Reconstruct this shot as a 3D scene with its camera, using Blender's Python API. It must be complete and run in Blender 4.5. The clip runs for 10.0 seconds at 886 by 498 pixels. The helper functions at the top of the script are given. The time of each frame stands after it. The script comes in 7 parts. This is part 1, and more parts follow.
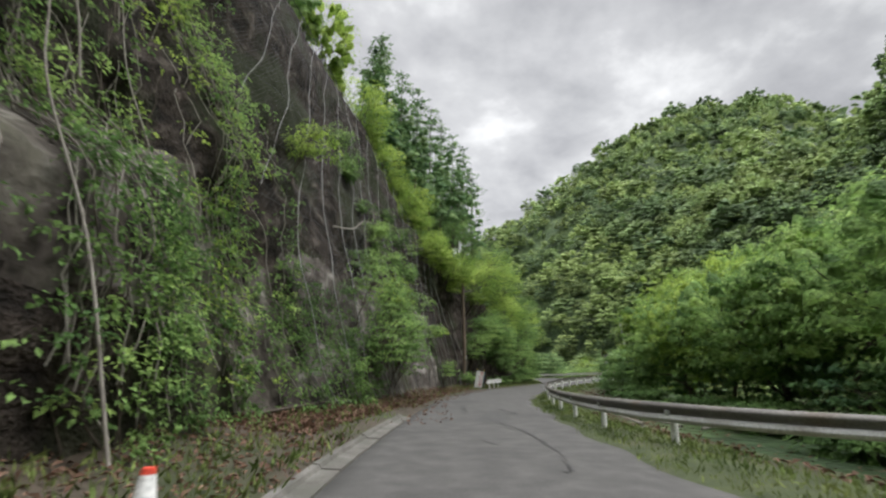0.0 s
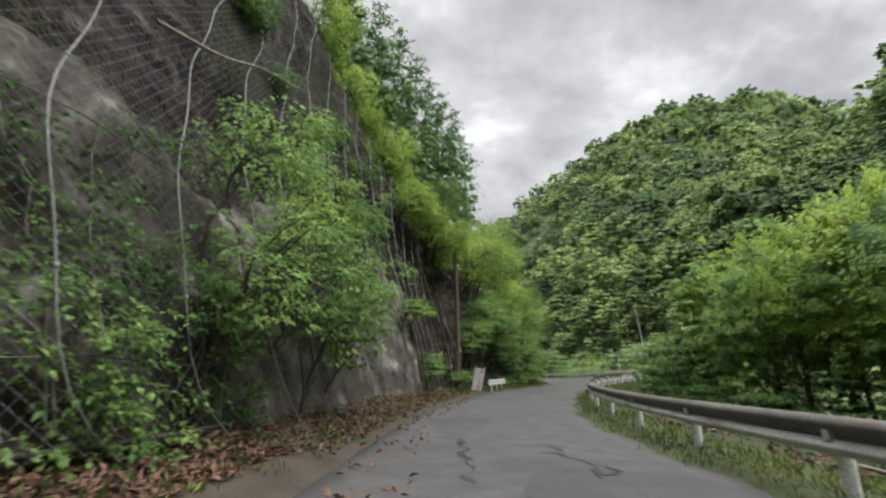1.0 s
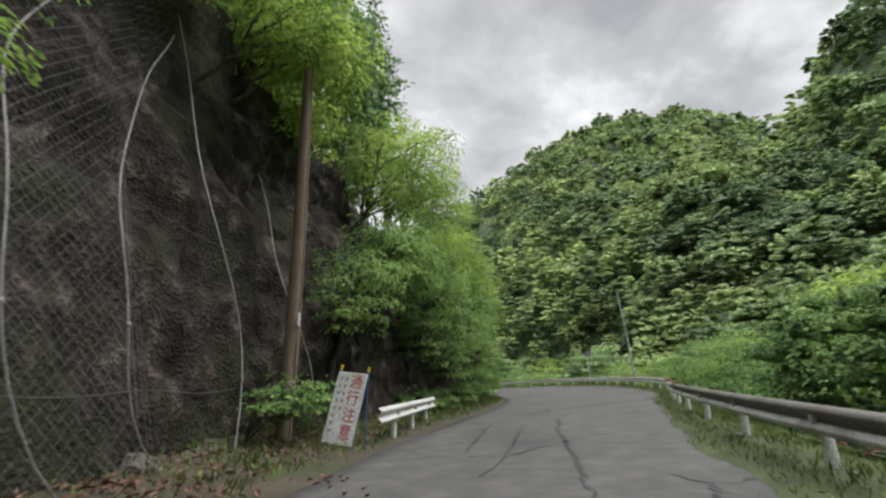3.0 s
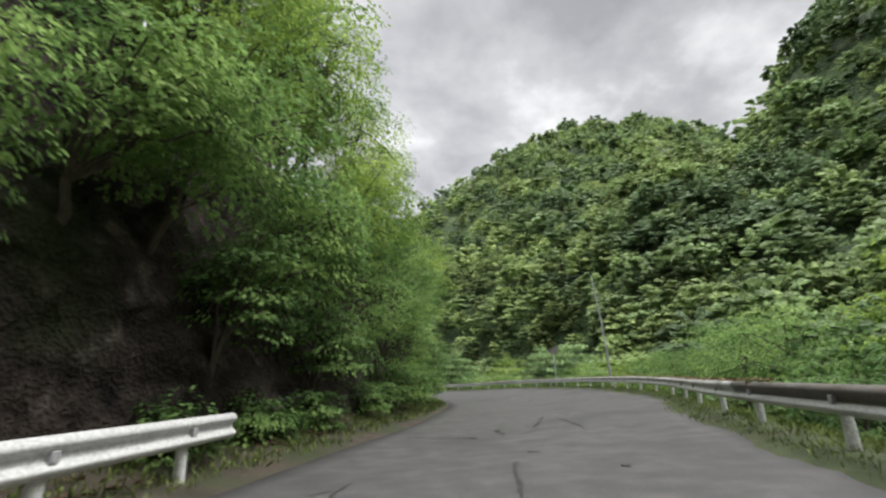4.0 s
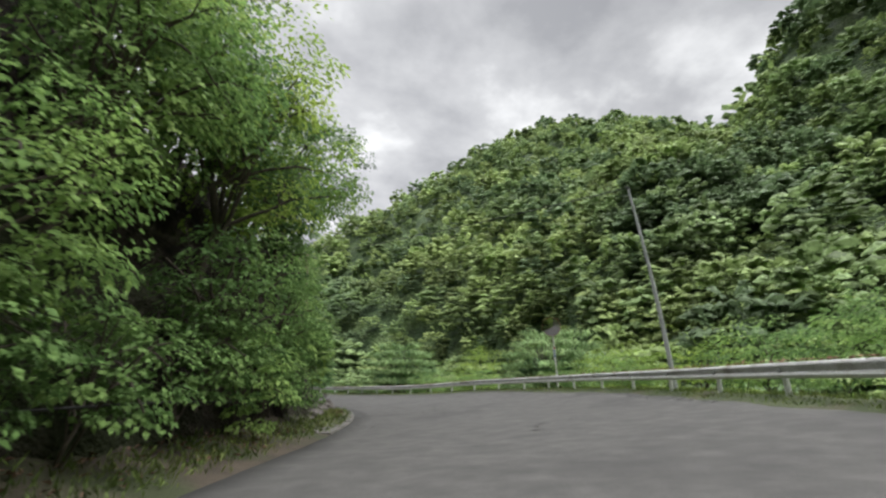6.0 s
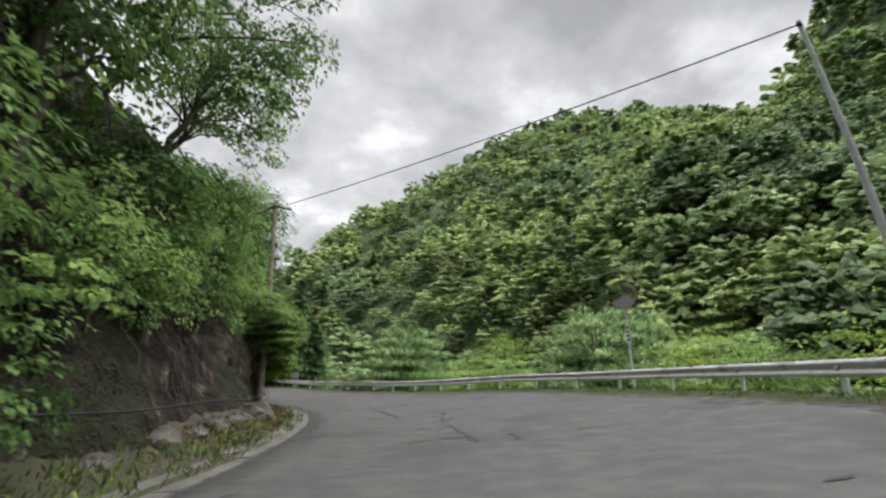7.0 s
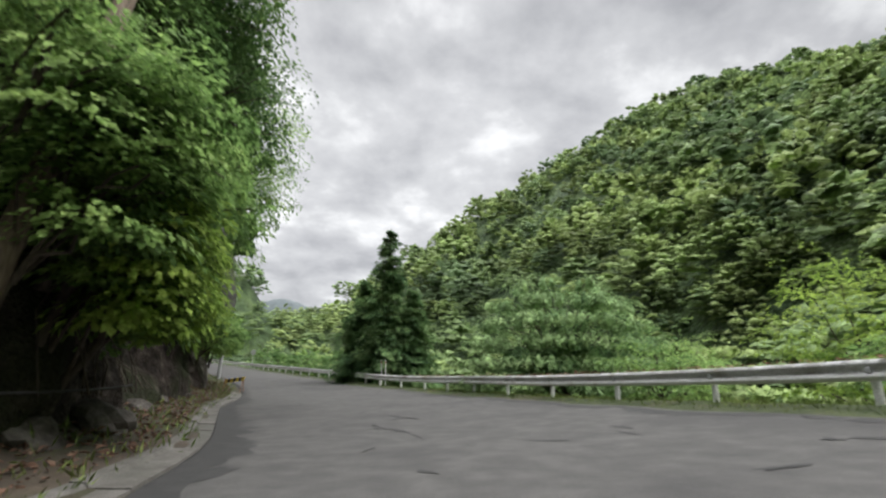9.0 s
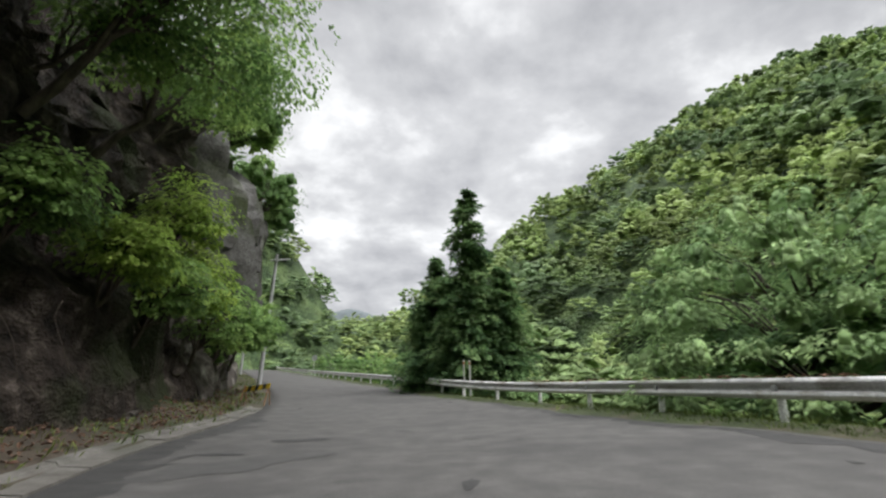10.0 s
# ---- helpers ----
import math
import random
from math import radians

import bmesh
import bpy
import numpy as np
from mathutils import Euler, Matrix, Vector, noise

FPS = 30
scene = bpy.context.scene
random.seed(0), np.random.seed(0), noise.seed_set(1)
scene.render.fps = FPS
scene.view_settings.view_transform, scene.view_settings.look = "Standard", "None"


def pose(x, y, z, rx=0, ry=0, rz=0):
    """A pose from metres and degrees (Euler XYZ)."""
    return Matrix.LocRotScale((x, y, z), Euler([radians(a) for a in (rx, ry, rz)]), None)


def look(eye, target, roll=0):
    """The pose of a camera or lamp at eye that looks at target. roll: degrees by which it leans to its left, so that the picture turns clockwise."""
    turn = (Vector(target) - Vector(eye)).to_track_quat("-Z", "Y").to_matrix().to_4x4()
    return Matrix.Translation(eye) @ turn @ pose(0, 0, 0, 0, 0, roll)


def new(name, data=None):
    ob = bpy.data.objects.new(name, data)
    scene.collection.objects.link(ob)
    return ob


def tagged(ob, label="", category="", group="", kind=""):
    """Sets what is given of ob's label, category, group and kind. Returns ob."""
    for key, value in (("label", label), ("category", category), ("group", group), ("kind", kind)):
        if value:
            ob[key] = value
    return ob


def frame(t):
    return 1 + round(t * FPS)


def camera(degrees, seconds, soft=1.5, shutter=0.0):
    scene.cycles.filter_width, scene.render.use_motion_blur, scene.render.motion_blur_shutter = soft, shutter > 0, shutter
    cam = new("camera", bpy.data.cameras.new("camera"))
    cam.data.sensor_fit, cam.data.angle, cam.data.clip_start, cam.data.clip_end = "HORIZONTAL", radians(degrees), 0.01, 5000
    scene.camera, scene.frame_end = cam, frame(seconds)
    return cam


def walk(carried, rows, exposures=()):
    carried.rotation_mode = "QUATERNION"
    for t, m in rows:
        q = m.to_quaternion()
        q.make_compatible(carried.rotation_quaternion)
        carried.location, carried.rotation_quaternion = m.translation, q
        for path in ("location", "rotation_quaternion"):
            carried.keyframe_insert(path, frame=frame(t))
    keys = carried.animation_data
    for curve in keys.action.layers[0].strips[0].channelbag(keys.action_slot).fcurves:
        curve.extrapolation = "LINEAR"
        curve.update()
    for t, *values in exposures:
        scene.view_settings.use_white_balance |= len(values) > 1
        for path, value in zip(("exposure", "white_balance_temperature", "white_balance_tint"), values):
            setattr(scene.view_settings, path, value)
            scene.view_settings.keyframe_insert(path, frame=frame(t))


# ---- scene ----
# ---------------------------------------------------------------- camera and drive
cam = camera(87.58, 10.0, soft=2.4, shutter=0.1)
# seconds, x, y, z, heading to the left, pitch up, roll
ROWS = [
    (0.0, 0.000, 0.000, 1.210, 0.00, 15.17, 0.57),
    (0.5, 0.085, 5.374, 1.185, -0.29, 15.05, 0.71),
    (1.0, 0.385, 10.609, 1.038, -1.10, 15.35, 0.12),
    (1.5, 0.930, 16.156, 1.121, -2.65, 15.50, -0.36),
    (2.0, 1.657, 21.374, 1.070, -4.46, 15.96, -0.93),
    (2.5, 2.485, 26.078, 1.215, -6.62, 15.98, -0.68),
    (3.0, 3.619, 30.694, 1.231, -8.90, 16.37, -0.67),
    (4.5, 9.044, 43.751, 1.138, -15.15, 16.62, -0.56),
    (5.0, 10.627, 47.966, 1.151, -16.22, 16.71, -0.53),
    (5.5, 12.277, 52.176, 1.150, -16.56, 16.88, -0.81),
    (7.0, 16.686, 66.295, 1.200, -14.57, 16.42, 0.21),
    (7.5, 17.782, 71.200, 1.195, -11.68, 16.30, 0.77),
    (8.0, 18.549, 76.328, 1.155, -8.08, 16.13, 0.85),
    (8.5, 18.766, 81.504, 1.170, -4.10, 15.99, 1.28),
    (9.0, 18.601, 86.801, 1.036, 0.36, 16.41, 1.49),
    (9.5, 17.852, 91.896, 0.968, 4.59, 16.85, 1.38),
    (10.0, 16.586, 96.875, 1.055, 8.58, 17.23, 1.70),
]
EXPOSURE = 1.05


def aim(x, y, z, yaw, pitch, roll):
    return pose(x, y, z, 0, 0, yaw) @ pose(0, 0, 0, 90 + pitch) @ pose(0, 0, 0, 0, 0, roll)


walk(cam, [(r[0], aim(*r[1:])) for r in ROWS], exposures=[(0.0, EXPOSURE), (10.0, EXPOSURE)])

# ---------------------------------------------------------------- sky and sun
SUN_EL, SUN_AZ = 60.0, 95.0


def build_world():
    w = bpy.data.worlds.new("overcast_sky")
    scene.world = w
    w.use_nodes = True
    nt = w.node_tree
    nt.nodes.clear()
    N, L = nt.nodes.new, nt.links.new
    out = N("ShaderNodeOutputWorld")
    bg = N("ShaderNodeBackground")
    bg.inputs["Strength"].default_value = 1.0
    sky = N("ShaderNodeTexSky")
    sky.sky_type, sky.sun_disc = "NISHITA", False
    sky.sun_elevation, sky.sun_rotation = radians(SUN_EL), radians(SUN_AZ)
    sky_dim = N("ShaderNodeMix")
    sky_dim.data_type, sky_dim.blend_type = "RGBA", "MULTIPLY"
    sky_dim.inputs["Factor"].default_value = 1.0
    sky_dim.inputs["B"].default_value = (0.05, 0.05, 0.05, 1)
    L(sky.outputs["Color"], sky_dim.inputs["A"])
    co = N("ShaderNodeTexCoord")
    sep = N("ShaderNodeSeparateXYZ")
    L(co.outputs["Generated"], sep.inputs["Vector"])
    # clouds lie on a flat layer, so their pattern shrinks towards the horizon
    zc = N("ShaderNodeMath")
    zc.operation = "ADD"
    zc.inputs[1].default_value = 0.3
    L(sep.outputs["Z"], zc.inputs[0])
    zm = N("ShaderNodeMath")
    zm.operation = "MAXIMUM"
    zm.inputs[1].default_value = 0.08
    L(zc.outputs[0], zm.inputs[0])
    comb = N("ShaderNodeCombineXYZ")
    for ax in ("X", "Y"):
        d = N("ShaderNodeMath")
        d.operation = "DIVIDE"
        L(sep.outputs[ax], d.inputs[0])
        L(zm.outputs[0], d.inputs[1])
        L(d.outputs[0], comb.inputs[ax])
    n1 = N("ShaderNodeTexNoise")
    n1.inputs["Scale"].default_value = 2.6
    n1.inputs["Detail"].default_value = 6.0
    n1.inputs["Roughness"].default_value = 0.55
    n1.inputs["Distortion"].default_value = 0.08
    L(comb.outputs[0], n1.inputs["Vector"])
    ramp = N("ShaderNodeValToRGB")
    e = ramp.color_ramp.elements
    e[0].position, e[0].color = 0.36, (0.238, 0.241, 0.252, 1)
    e[1].position, e[1].color = 0.66, (0.57, 0.575, 0.58, 1)
    m = ramp.color_ramp.elements.new(0.52)
    m.color = (0.352, 0.355, 0.364, 1)
    L(n1.outputs["Fac"], ramp.inputs["Fac"])
    # an overcast sky is several times as bright overhead as lower down
    up = N("ShaderNodeMapRange")
    up.interpolation_type = "SMOOTHSTEP"
    up.inputs["From Min"].default_value, up.inputs["From Max"].default_value = 0.7, 1.0
    up.inputs["To Min"].default_value, up.inputs["To Max"].default_value = 1.0, 9.0
    L(sep.outputs["Z"], up.inputs["Value"])
    # the cloud is thinner and paler towards the valley's end
    dot, pale, both_ = N("ShaderNodeVectorMath"), N("ShaderNodeMapRange"), N("ShaderNodeMath")
    dot.operation = "DOT_PRODUCT"
    dot.inputs[1].default_value = (-0.05, 0.93, 0.36)
    L(co.outputs["Generated"], dot.inputs[0])
    pale.inputs["From Min"].default_value, pale.inputs["From Max"].default_value = 0.7, 1.0
    pale.inputs["To Min"].default_value, pale.inputs["To Max"].default_value = 0.82, 1.1
    L(dot.outputs["Value"], pale.inputs["Value"])
    both_.operation = "MULTIPLY"
    L(pale.outputs["Result"], both_.inputs[0])
    bright = N("ShaderNodeMix")
    bright.data_type, bright.blend_type = "RGBA", "MULTIPLY"
    bright.inputs["Factor"].default_value = 1.0
    L(ramp.outputs["Color"], bright.inputs["A"])
    L(up.outputs["Result"], both_.inputs[1])
    L(both_.outputs[0], bright.inputs["B"])
    mix = N("ShaderNodeMix")
    mix.data_type = "RGBA"
    mix.inputs["Factor"].default_value = 0.93
    L(sky_dim.outputs["Result"], mix.inputs["A"])
    L(bright.outputs["Result"], mix.inputs["B"])
    L(mix.outputs["Result"], bg.inputs["Color"])
    L(bg.outputs[0], out.inputs["Surface"])


build_world()
sun_data = bpy.data.lights.new("sun", "SUN")
sun_data.energy, sun_data.angle, sun_data.color = 1.5, radians(30), (1.0, 0.985, 0.97)
sun = new("sun", sun_data)
sun.matrix_world = look((0, 0, 80), (math.sin(radians(SUN_AZ)) * -50, math.cos(radians(SUN_AZ)) * -50, 80 - 50 * math.tan(radians(SUN_EL))))


# ---------------------------------------------------------------- materials
def shader(name, stops, scale=4.0, detail=6.0, fine=40.0, rough=0.85, bump=0.3, metal=0.0, translucent=0.0, spread=0.25, tint=None, tint_scale=0.25, tint_at=(0.48, 0.62), stretch=(1, 1, 1), spec=0.3, bump_dist=0.02):
    """A surface whose colour runs through stops by noise at one size, is broken up at a finer one, and may be tinted in large patches."""
    m = bpy.data.materials.new(name)
    m.use_nodes = True
    nt = m.node_tree
    nt.nodes.clear()
    N, L = nt.nodes.new, nt.links.new
    out, bs = N("ShaderNodeOutputMaterial"), N("ShaderNodeBsdfPrincipled")
    co, mp = N("ShaderNodeTexCoord"), N("ShaderNodeMapping")
    mp.inputs["Scale"].default_value = stretch
    L(co.outputs["Object"], mp.inputs["Vector"])
    n1, n2 = N("ShaderNodeTexNoise"), N("ShaderNodeTexNoise")
    n1.inputs["Scale"].default_value, n1.inputs["Detail"].default_value = scale, detail
    n2.inputs["Scale"].default_value, n2.inputs["Detail"].default_value = fine, 4.0
    L(mp.outputs[0], n1.inputs["Vector"])
    L(mp.outputs[0], n2.inputs["Vector"])
    ramp = N("ShaderNodeValToRGB")
    el = ramp.color_ramp.elements
    lo, hi = 0.5 - spread, 0.5 + spread
    el[0].position, el[0].color = lo, (*stops[0], 1)
    el[1].position, el[1].color = hi, (*stops[-1], 1)
    for k, c in enumerate(stops[1:-1], 1):
        x = el.new(lo + (hi - lo) * k / (len(stops) - 1))
        x.color = (*c, 1)
    L(n1.outputs["Fac"], ramp.inputs["Fac"])
    col = ramp.outputs["Color"]
    if tint:
        n3, r3, mx = N("ShaderNodeTexNoise"), N("ShaderNodeMapRange"), N("ShaderNodeMix")
        n3.inputs["Scale"].default_value, n3.inputs["Detail"].default_value = tint_scale, 5.0
        L(co.outputs["Object"], n3.inputs["Vector"])
        r3.inputs["From Min"].default_value, r3.inputs["From Max"].default_value = tint_at
        L(n3.outputs["Fac"], r3.inputs["Value"])
        mx.data_type = "RGBA"
        L(r3.outputs["Result"], mx.inputs["Factor"])
        L(col, mx.inputs["A"])
        mx.inputs["B"].default_value = (*tint, 1)
        col = mx.outputs["Result"]
    mr, mm = N("ShaderNodeMapRange"), N("ShaderNodeMix")
    mr.inputs["From Min"].default_value, mr.inputs["From Max"].default_value = 0.3, 0.7
    mr.inputs["To Min"].default_value, mr.inputs["To Max"].default_value = 0.72, 1.25
    L(n2.outputs["Fac"], mr.inputs["Value"])
    mm.data_type, mm.blend_type = "RGBA", "MULTIPLY"
    mm.inputs["Factor"].default_value = 1.0
    L(col, mm.inputs["A"])
    L(mr.outputs["Result"], mm.inputs["B"])
    L(mm.outputs["Result"], bs.inputs["Base Color"])
    bs.inputs["Roughness"].default_value, bs.inputs["Metallic"].default_value = rough, metal
    bs.inputs["Specular IOR Level"].default_value = spec
    if bump:
        b1, ad = N("ShaderNodeBump"), N("ShaderNodeMath")
        ad.operation = "MULTIPLY_ADD"
        ad.inputs[1].default_value = 0.35
        L(n2.outputs["Fac"], ad.inputs[0])
        L(n1.outputs["Fac"], ad.inputs[2])
        b1.inputs["Strength"].default_value, b1.inputs["Distance"].default_value = bump, bump_dist
        L(ad.outputs[0], b1.inputs["Height"])
        L(b1.outputs[0], bs.inputs["Normal"])
    if translucent:
        tr, ms = N("ShaderNodeBsdfTranslucent"), N("ShaderNodeMixShader")
        L(mm.outputs["Result"], tr.inputs["Color"])
        ms.inputs["Fac"].default_value = translucent
        L(bs.outputs[0], ms.inputs[1])
        L(tr.outputs[0], ms.inputs[2])
        L(ms.outputs[0], out.inputs["Surface"])
    else:
        L(bs.outputs[0], out.inputs["Surface"])
    return m


def leaf_mat(name, dark, mid, light, scale=0.5, through_leaf=0.3, single=0.06, cell=7.0):
    """Leaves differ one by one, and in patches as branches catch more or less sap."""
    m = bpy.data.materials.new(name)
    m.use_nodes = True
    nt = m.node_tree
    nt.nodes.clear()
    N, L = nt.nodes.new, nt.links.new
    out, bs = N("ShaderNodeOutputMaterial"), N("ShaderNodeBsdfPrincipled")
    co, n1, geo = N("ShaderNodeTexCoord"), N("ShaderNodeTexNoise"), N("ShaderNodeNewGeometry")
    n1.inputs["Scale"].default_value, n1.inputs["Detail"].default_value = scale, 3.0
    L(co.outputs["Object"], n1.inputs["Vector"])
    a = N("ShaderNodeMath")
    a.operation = "MULTIPLY_ADD"
    a.inputs[1].default_value = single
    L(geo.outputs["Random Per Island"], a.inputs[0])
    L(n1.outputs["Fac"], a.inputs[2])
    ramp = N("ShaderNodeValToRGB")
    el = ramp.color_ramp.elements
    el[0].position, el[0].color = 0.37, (*dark, 1)
    el[1].position, el[1].color = 0.71, (*light, 1)
    k = el.new(0.525)
    k.color = (*mid, 1)
    L(a.outputs[0], ramp.inputs["Fac"])
    # leaf by leaf: each a small facet with its own tone
    vo, sp, va, mu, bu = N("ShaderNodeTexVoronoi"), N("ShaderNodeSeparateColor"), N("ShaderNodeMapRange"), N("ShaderNodeMix"), N("ShaderNodeBump")
    vo.inputs["Scale"].default_value = cell
    L(co.outputs["Object"], vo.inputs["Vector"])
    L(vo.outputs["Color"], sp.inputs["Color"])
    va.inputs["To Min"].default_value, va.inputs["To Max"].default_value = 0.62, 1.38
    L(sp.outputs["Red"], va.inputs["Value"])
    mu.data_type, mu.blend_type = "RGBA", "MULTIPLY"
    mu.inputs["Factor"].default_value = 1.0
    L(ramp.outputs["Color"], mu.inputs["A"])
    L(va.outputs["Result"], mu.inputs["B"])
    bu.inputs["Strength"].default_value, bu.inputs["Distance"].default_value = 0.9, 0.9 / cell
    bu.invert = True
    L(vo.outputs["Distance"], bu.inputs["Height"])
    L(bu.outputs[0], bs.inputs["Normal"])
    L(mu.outputs["Result"], bs.inputs["Base Color"])
    bs.inputs["Roughness"].default_value = 0.65
    bs.inputs["Specular IOR Level"].default_value = 0.14
    tr, ms = N("ShaderNodeBsdfTranslucent"), N("ShaderNodeMixShader")
    L(mu.outputs["Result"], tr.inputs["Color"])
    ms.inputs["Fac"].default_value = through_leaf
    L(bs.outputs[0], ms.inputs[1])
    L(tr.outputs[0], ms.inputs[2])
    L(ms.outputs[0], out.inputs["Surface"])
    return m


M_ROCK_GREY = shader("grey_outcrop_rock", [(0.035, 0.033, 0.031), (0.09, 0.086, 0.082), (0.15, 0.146, 0.142), (0.25, 0.245, 0.237)], scale=0.8, detail=10, fine=10, bump=1.0, bump_dist=0.14, spec=0.12, tint=(0.05, 0.06, 0.03), tint_scale=0.3, tint_at=(0.52, 0.62), spread=0.22)
M_ASPHALT = shader("worn_asphalt", [(0.06, 0.0585, 0.057), (0.076, 0.0735, 0.071), (0.098, 0.0945, 0.091)], scale=2.2, fine=90, rough=0.92, bump=0.25, bump_dist=0.004, spec=0.2, tint=(0.052, 0.0505, 0.05), tint_scale=0.35, tint_at=(0.52, 0.75))
M_TAR = shader("dark_tar", [(0.024, 0.0235, 0.023), (0.044, 0.043, 0.042)], scale=6, fine=60, rough=0.75, bump=0.2)
M_PATCH = shader("asphalt_stain", [(0.03, 0.0295, 0.029), (0.048, 0.047, 0.046)], scale=3, fine=90, rough=0.85)
M_WORN = shader("worn_patch_asphalt", [(0.048, 0.047, 0.046), (0.068, 0.066, 0.064)], scale=3, fine=90, rough=0.9, bump=0.3, bump_dist=0.004)
M_CONCRETE = shader("weathered_concrete", [(0.065, 0.06, 0.052), (0.115, 0.108, 0.098), (0.165, 0.157, 0.145)], scale=2.5, fine=40, tint=(0.085, 0.083, 0.072), tint_scale=0.8)
M_EARTH = shader("forest_floor_earth", [(0.03, 0.024, 0.018), (0.058, 0.046, 0.034), (0.075, 0.058, 0.042)], scale=1.5, fine=25, bump=0.6, bump_dist=0.06, tint=(0.036, 0.044, 0.019), tint_scale=0.5)
M_VERGE = shader("mown_verge_turf", [(0.024, 0.033, 0.013), (0.041, 0.053, 0.02), (0.062, 0.073, 0.028)], scale=2.2, fine=30, bump=0.8, bump_dist=0.05, tint=(0.07, 0.06, 0.04), tint_scale=0.6, tint_at=(0.56, 0.7))
M_FLOOR = leaf_mat("woodland_undergrowth", (0.035, 0.06, 0.025), (0.065, 0.1, 0.04), (0.11, 0.155, 0.06), 0.12, 0.0, 0.0, 1.1)
M_ROCK = shader("cliff_rock", [(0.02, 0.017, 0.014), (0.056, 0.048, 0.042), (0.104, 0.092, 0.082), (0.29, 0.272, 0.25)], scale=1.1, detail=11, fine=6, bump=0.8, bump_dist=0.14, spec=0.12, tint=(0.05, 0.052, 0.032), tint_scale=0.28, tint_at=(0.54, 0.66), spread=0.21)
# dark brown rock, with the shade of canopy and overhang put into its colour
M_ROCK_SHADED = shader("shaded_brown_rock", [(0.009, 0.0075, 0.0065), (0.024, 0.019, 0.016), (0.045, 0.036, 0.03), (0.12, 0.1, 0.088)], scale=2.0, detail=12, fine=16, bump=1.0, bump_dist=0.28, spec=0.12, tint=(0.03, 0.035, 0.018), tint_scale=0.35, tint_at=(0.5, 0.62), spread=0.2)
M_BOULDER = shader("grey_boulder_stone", [(0.03, 0.026, 0.022), (0.075, 0.066, 0.058), (0.15, 0.138, 0.125)], scale=2.2, fine=18, bump=0.7, bump_dist=0.05)
M_BARK = shader("brown_bark", [(0.03, 0.024, 0.019), (0.07, 0.056, 0.044), (0.12, 0.1, 0.083)], scale=6, fine=30, bump=0.7, stretch=(1, 1, 0.18))
M_PALE_BARK = shader("pale_bark", [(0.16, 0.14, 0.12), (0.3, 0.28, 0.25)], scale=7, fine=30, bump=0.5, stretch=(1, 1, 0.2))
M_POLE_WOOD = shader("weathered_pole_wood", [(0.11, 0.08, 0.058), (0.185, 0.14, 0.107), (0.26, 0.21, 0.17)], scale=5, fine=40, bump=0.4, stretch=(1, 1, 0.08))
M_WHITE = shader("white_painted_steel", [(0.46, 0.46, 0.45), (0.58, 0.58, 0.57)], scale=2, fine=30, rough=0.45, bump=0.05, tint=(0.22, 0.19, 0.15), tint_scale=1.5, tint_at=(0.5, 0.75))
M_POST = shader("white_post_paint", [(0.62, 0.62, 0.6), (0.74, 0.74, 0.73)], scale=3, fine=30, rough=0.5, bump=0.05, tint=(0.3, 0.26, 0.2), tint_scale=2.5, tint_at=(0.56, 0.8))
M_BEAM_GREY = shader("dirty_grey_rail_paint", [(0.1, 0.094, 0.084), (0.17, 0.162, 0.148)], scale=1.5, fine=30, rough=0.6, bump=0.05, tint=(0.12, 0.09, 0.065), tint_scale=1.2, tint_at=(0.5, 0.75))
M_STEEL = shader("galvanised_steel", [(0.36, 0.365, 0.37), (0.52, 0.525, 0.53)], scale=3, fine=40, rough=0.5, metal=0.25, bump=0.05)
M_DARK_ROPE = shader("dark_steel_cable", [(0.05, 0.05, 0.052), (0.1, 0.1, 0.1)], scale=8, fine=60, rough=0.6, metal=0.4, bump=0)
M_ROPE = shader("pale_wire_rope", [(0.22, 0.22, 0.215), (0.34, 0.34, 0.335)], scale=8, fine=60, rough=0.55, metal=0.3, bump=0)
M_NET = shader("galvanised_net_wire", [(0.1, 0.104, 0.104), (0.17, 0.174, 0.174)], scale=1, fine=30, rough=0.7, metal=0.2, bump=0)
M_BLACK = shader("black_cable_sheath", [(0.015, 0.015, 0.015), (0.03, 0.03, 0.03)], scale=5, rough=0.6, bump=0)
M_RED = shader("red_plastic", [(0.5, 0.05, 0.03), (0.65, 0.08, 0.05)], scale=5, rough=0.45, bump=0)
M_CONE_WHITE = shader("white_reflective_band", [(0.7, 0.7, 0.68), (0.8, 0.8, 0.8)], scale=5, rough=0.4, bump=0)
M_SIGN = shader("white_sign_sheet", [(0.66, 0.66, 0.64), (0.76, 0.76, 0.75)], scale=3, fine=20, rough=0.5, bump=0.02)
M_INK = shader("red_sign_paint", [(0.42, 0.04, 0.04), (0.5, 0.06, 0.05)], scale=8, rough=0.5, bump=0)
M_INK_GREY = shader("grey_sign_print", [(0.3, 0.26, 0.26), (0.36, 0.32, 0.32)], scale=8, rough=0.5, bump=0)
M_BLUE = shader("blue_painted_tube", [(0.05, 0.13, 0.3), (0.08, 0.18, 0.36)], scale=5, rough=0.4, bump=0)
M_YELLOW = shader("yellow_paint", [(0.6, 0.42, 0.03), (0.7, 0.5, 0.05)], scale=5, rough=0.5, bump=0)
M_ORANGE = shader("orange_mirror_hood", [(0.24, 0.11, 0.055), (0.33, 0.17, 0.09)], scale=5, rough=0.5, bump=0)
M_MIRROR = shader("mirror_face", [(0.5, 0.49, 0.48), (0.62, 0.61, 0.6)], scale=2, rough=0.04, metal=1.0, bump=0, spec=0.5)
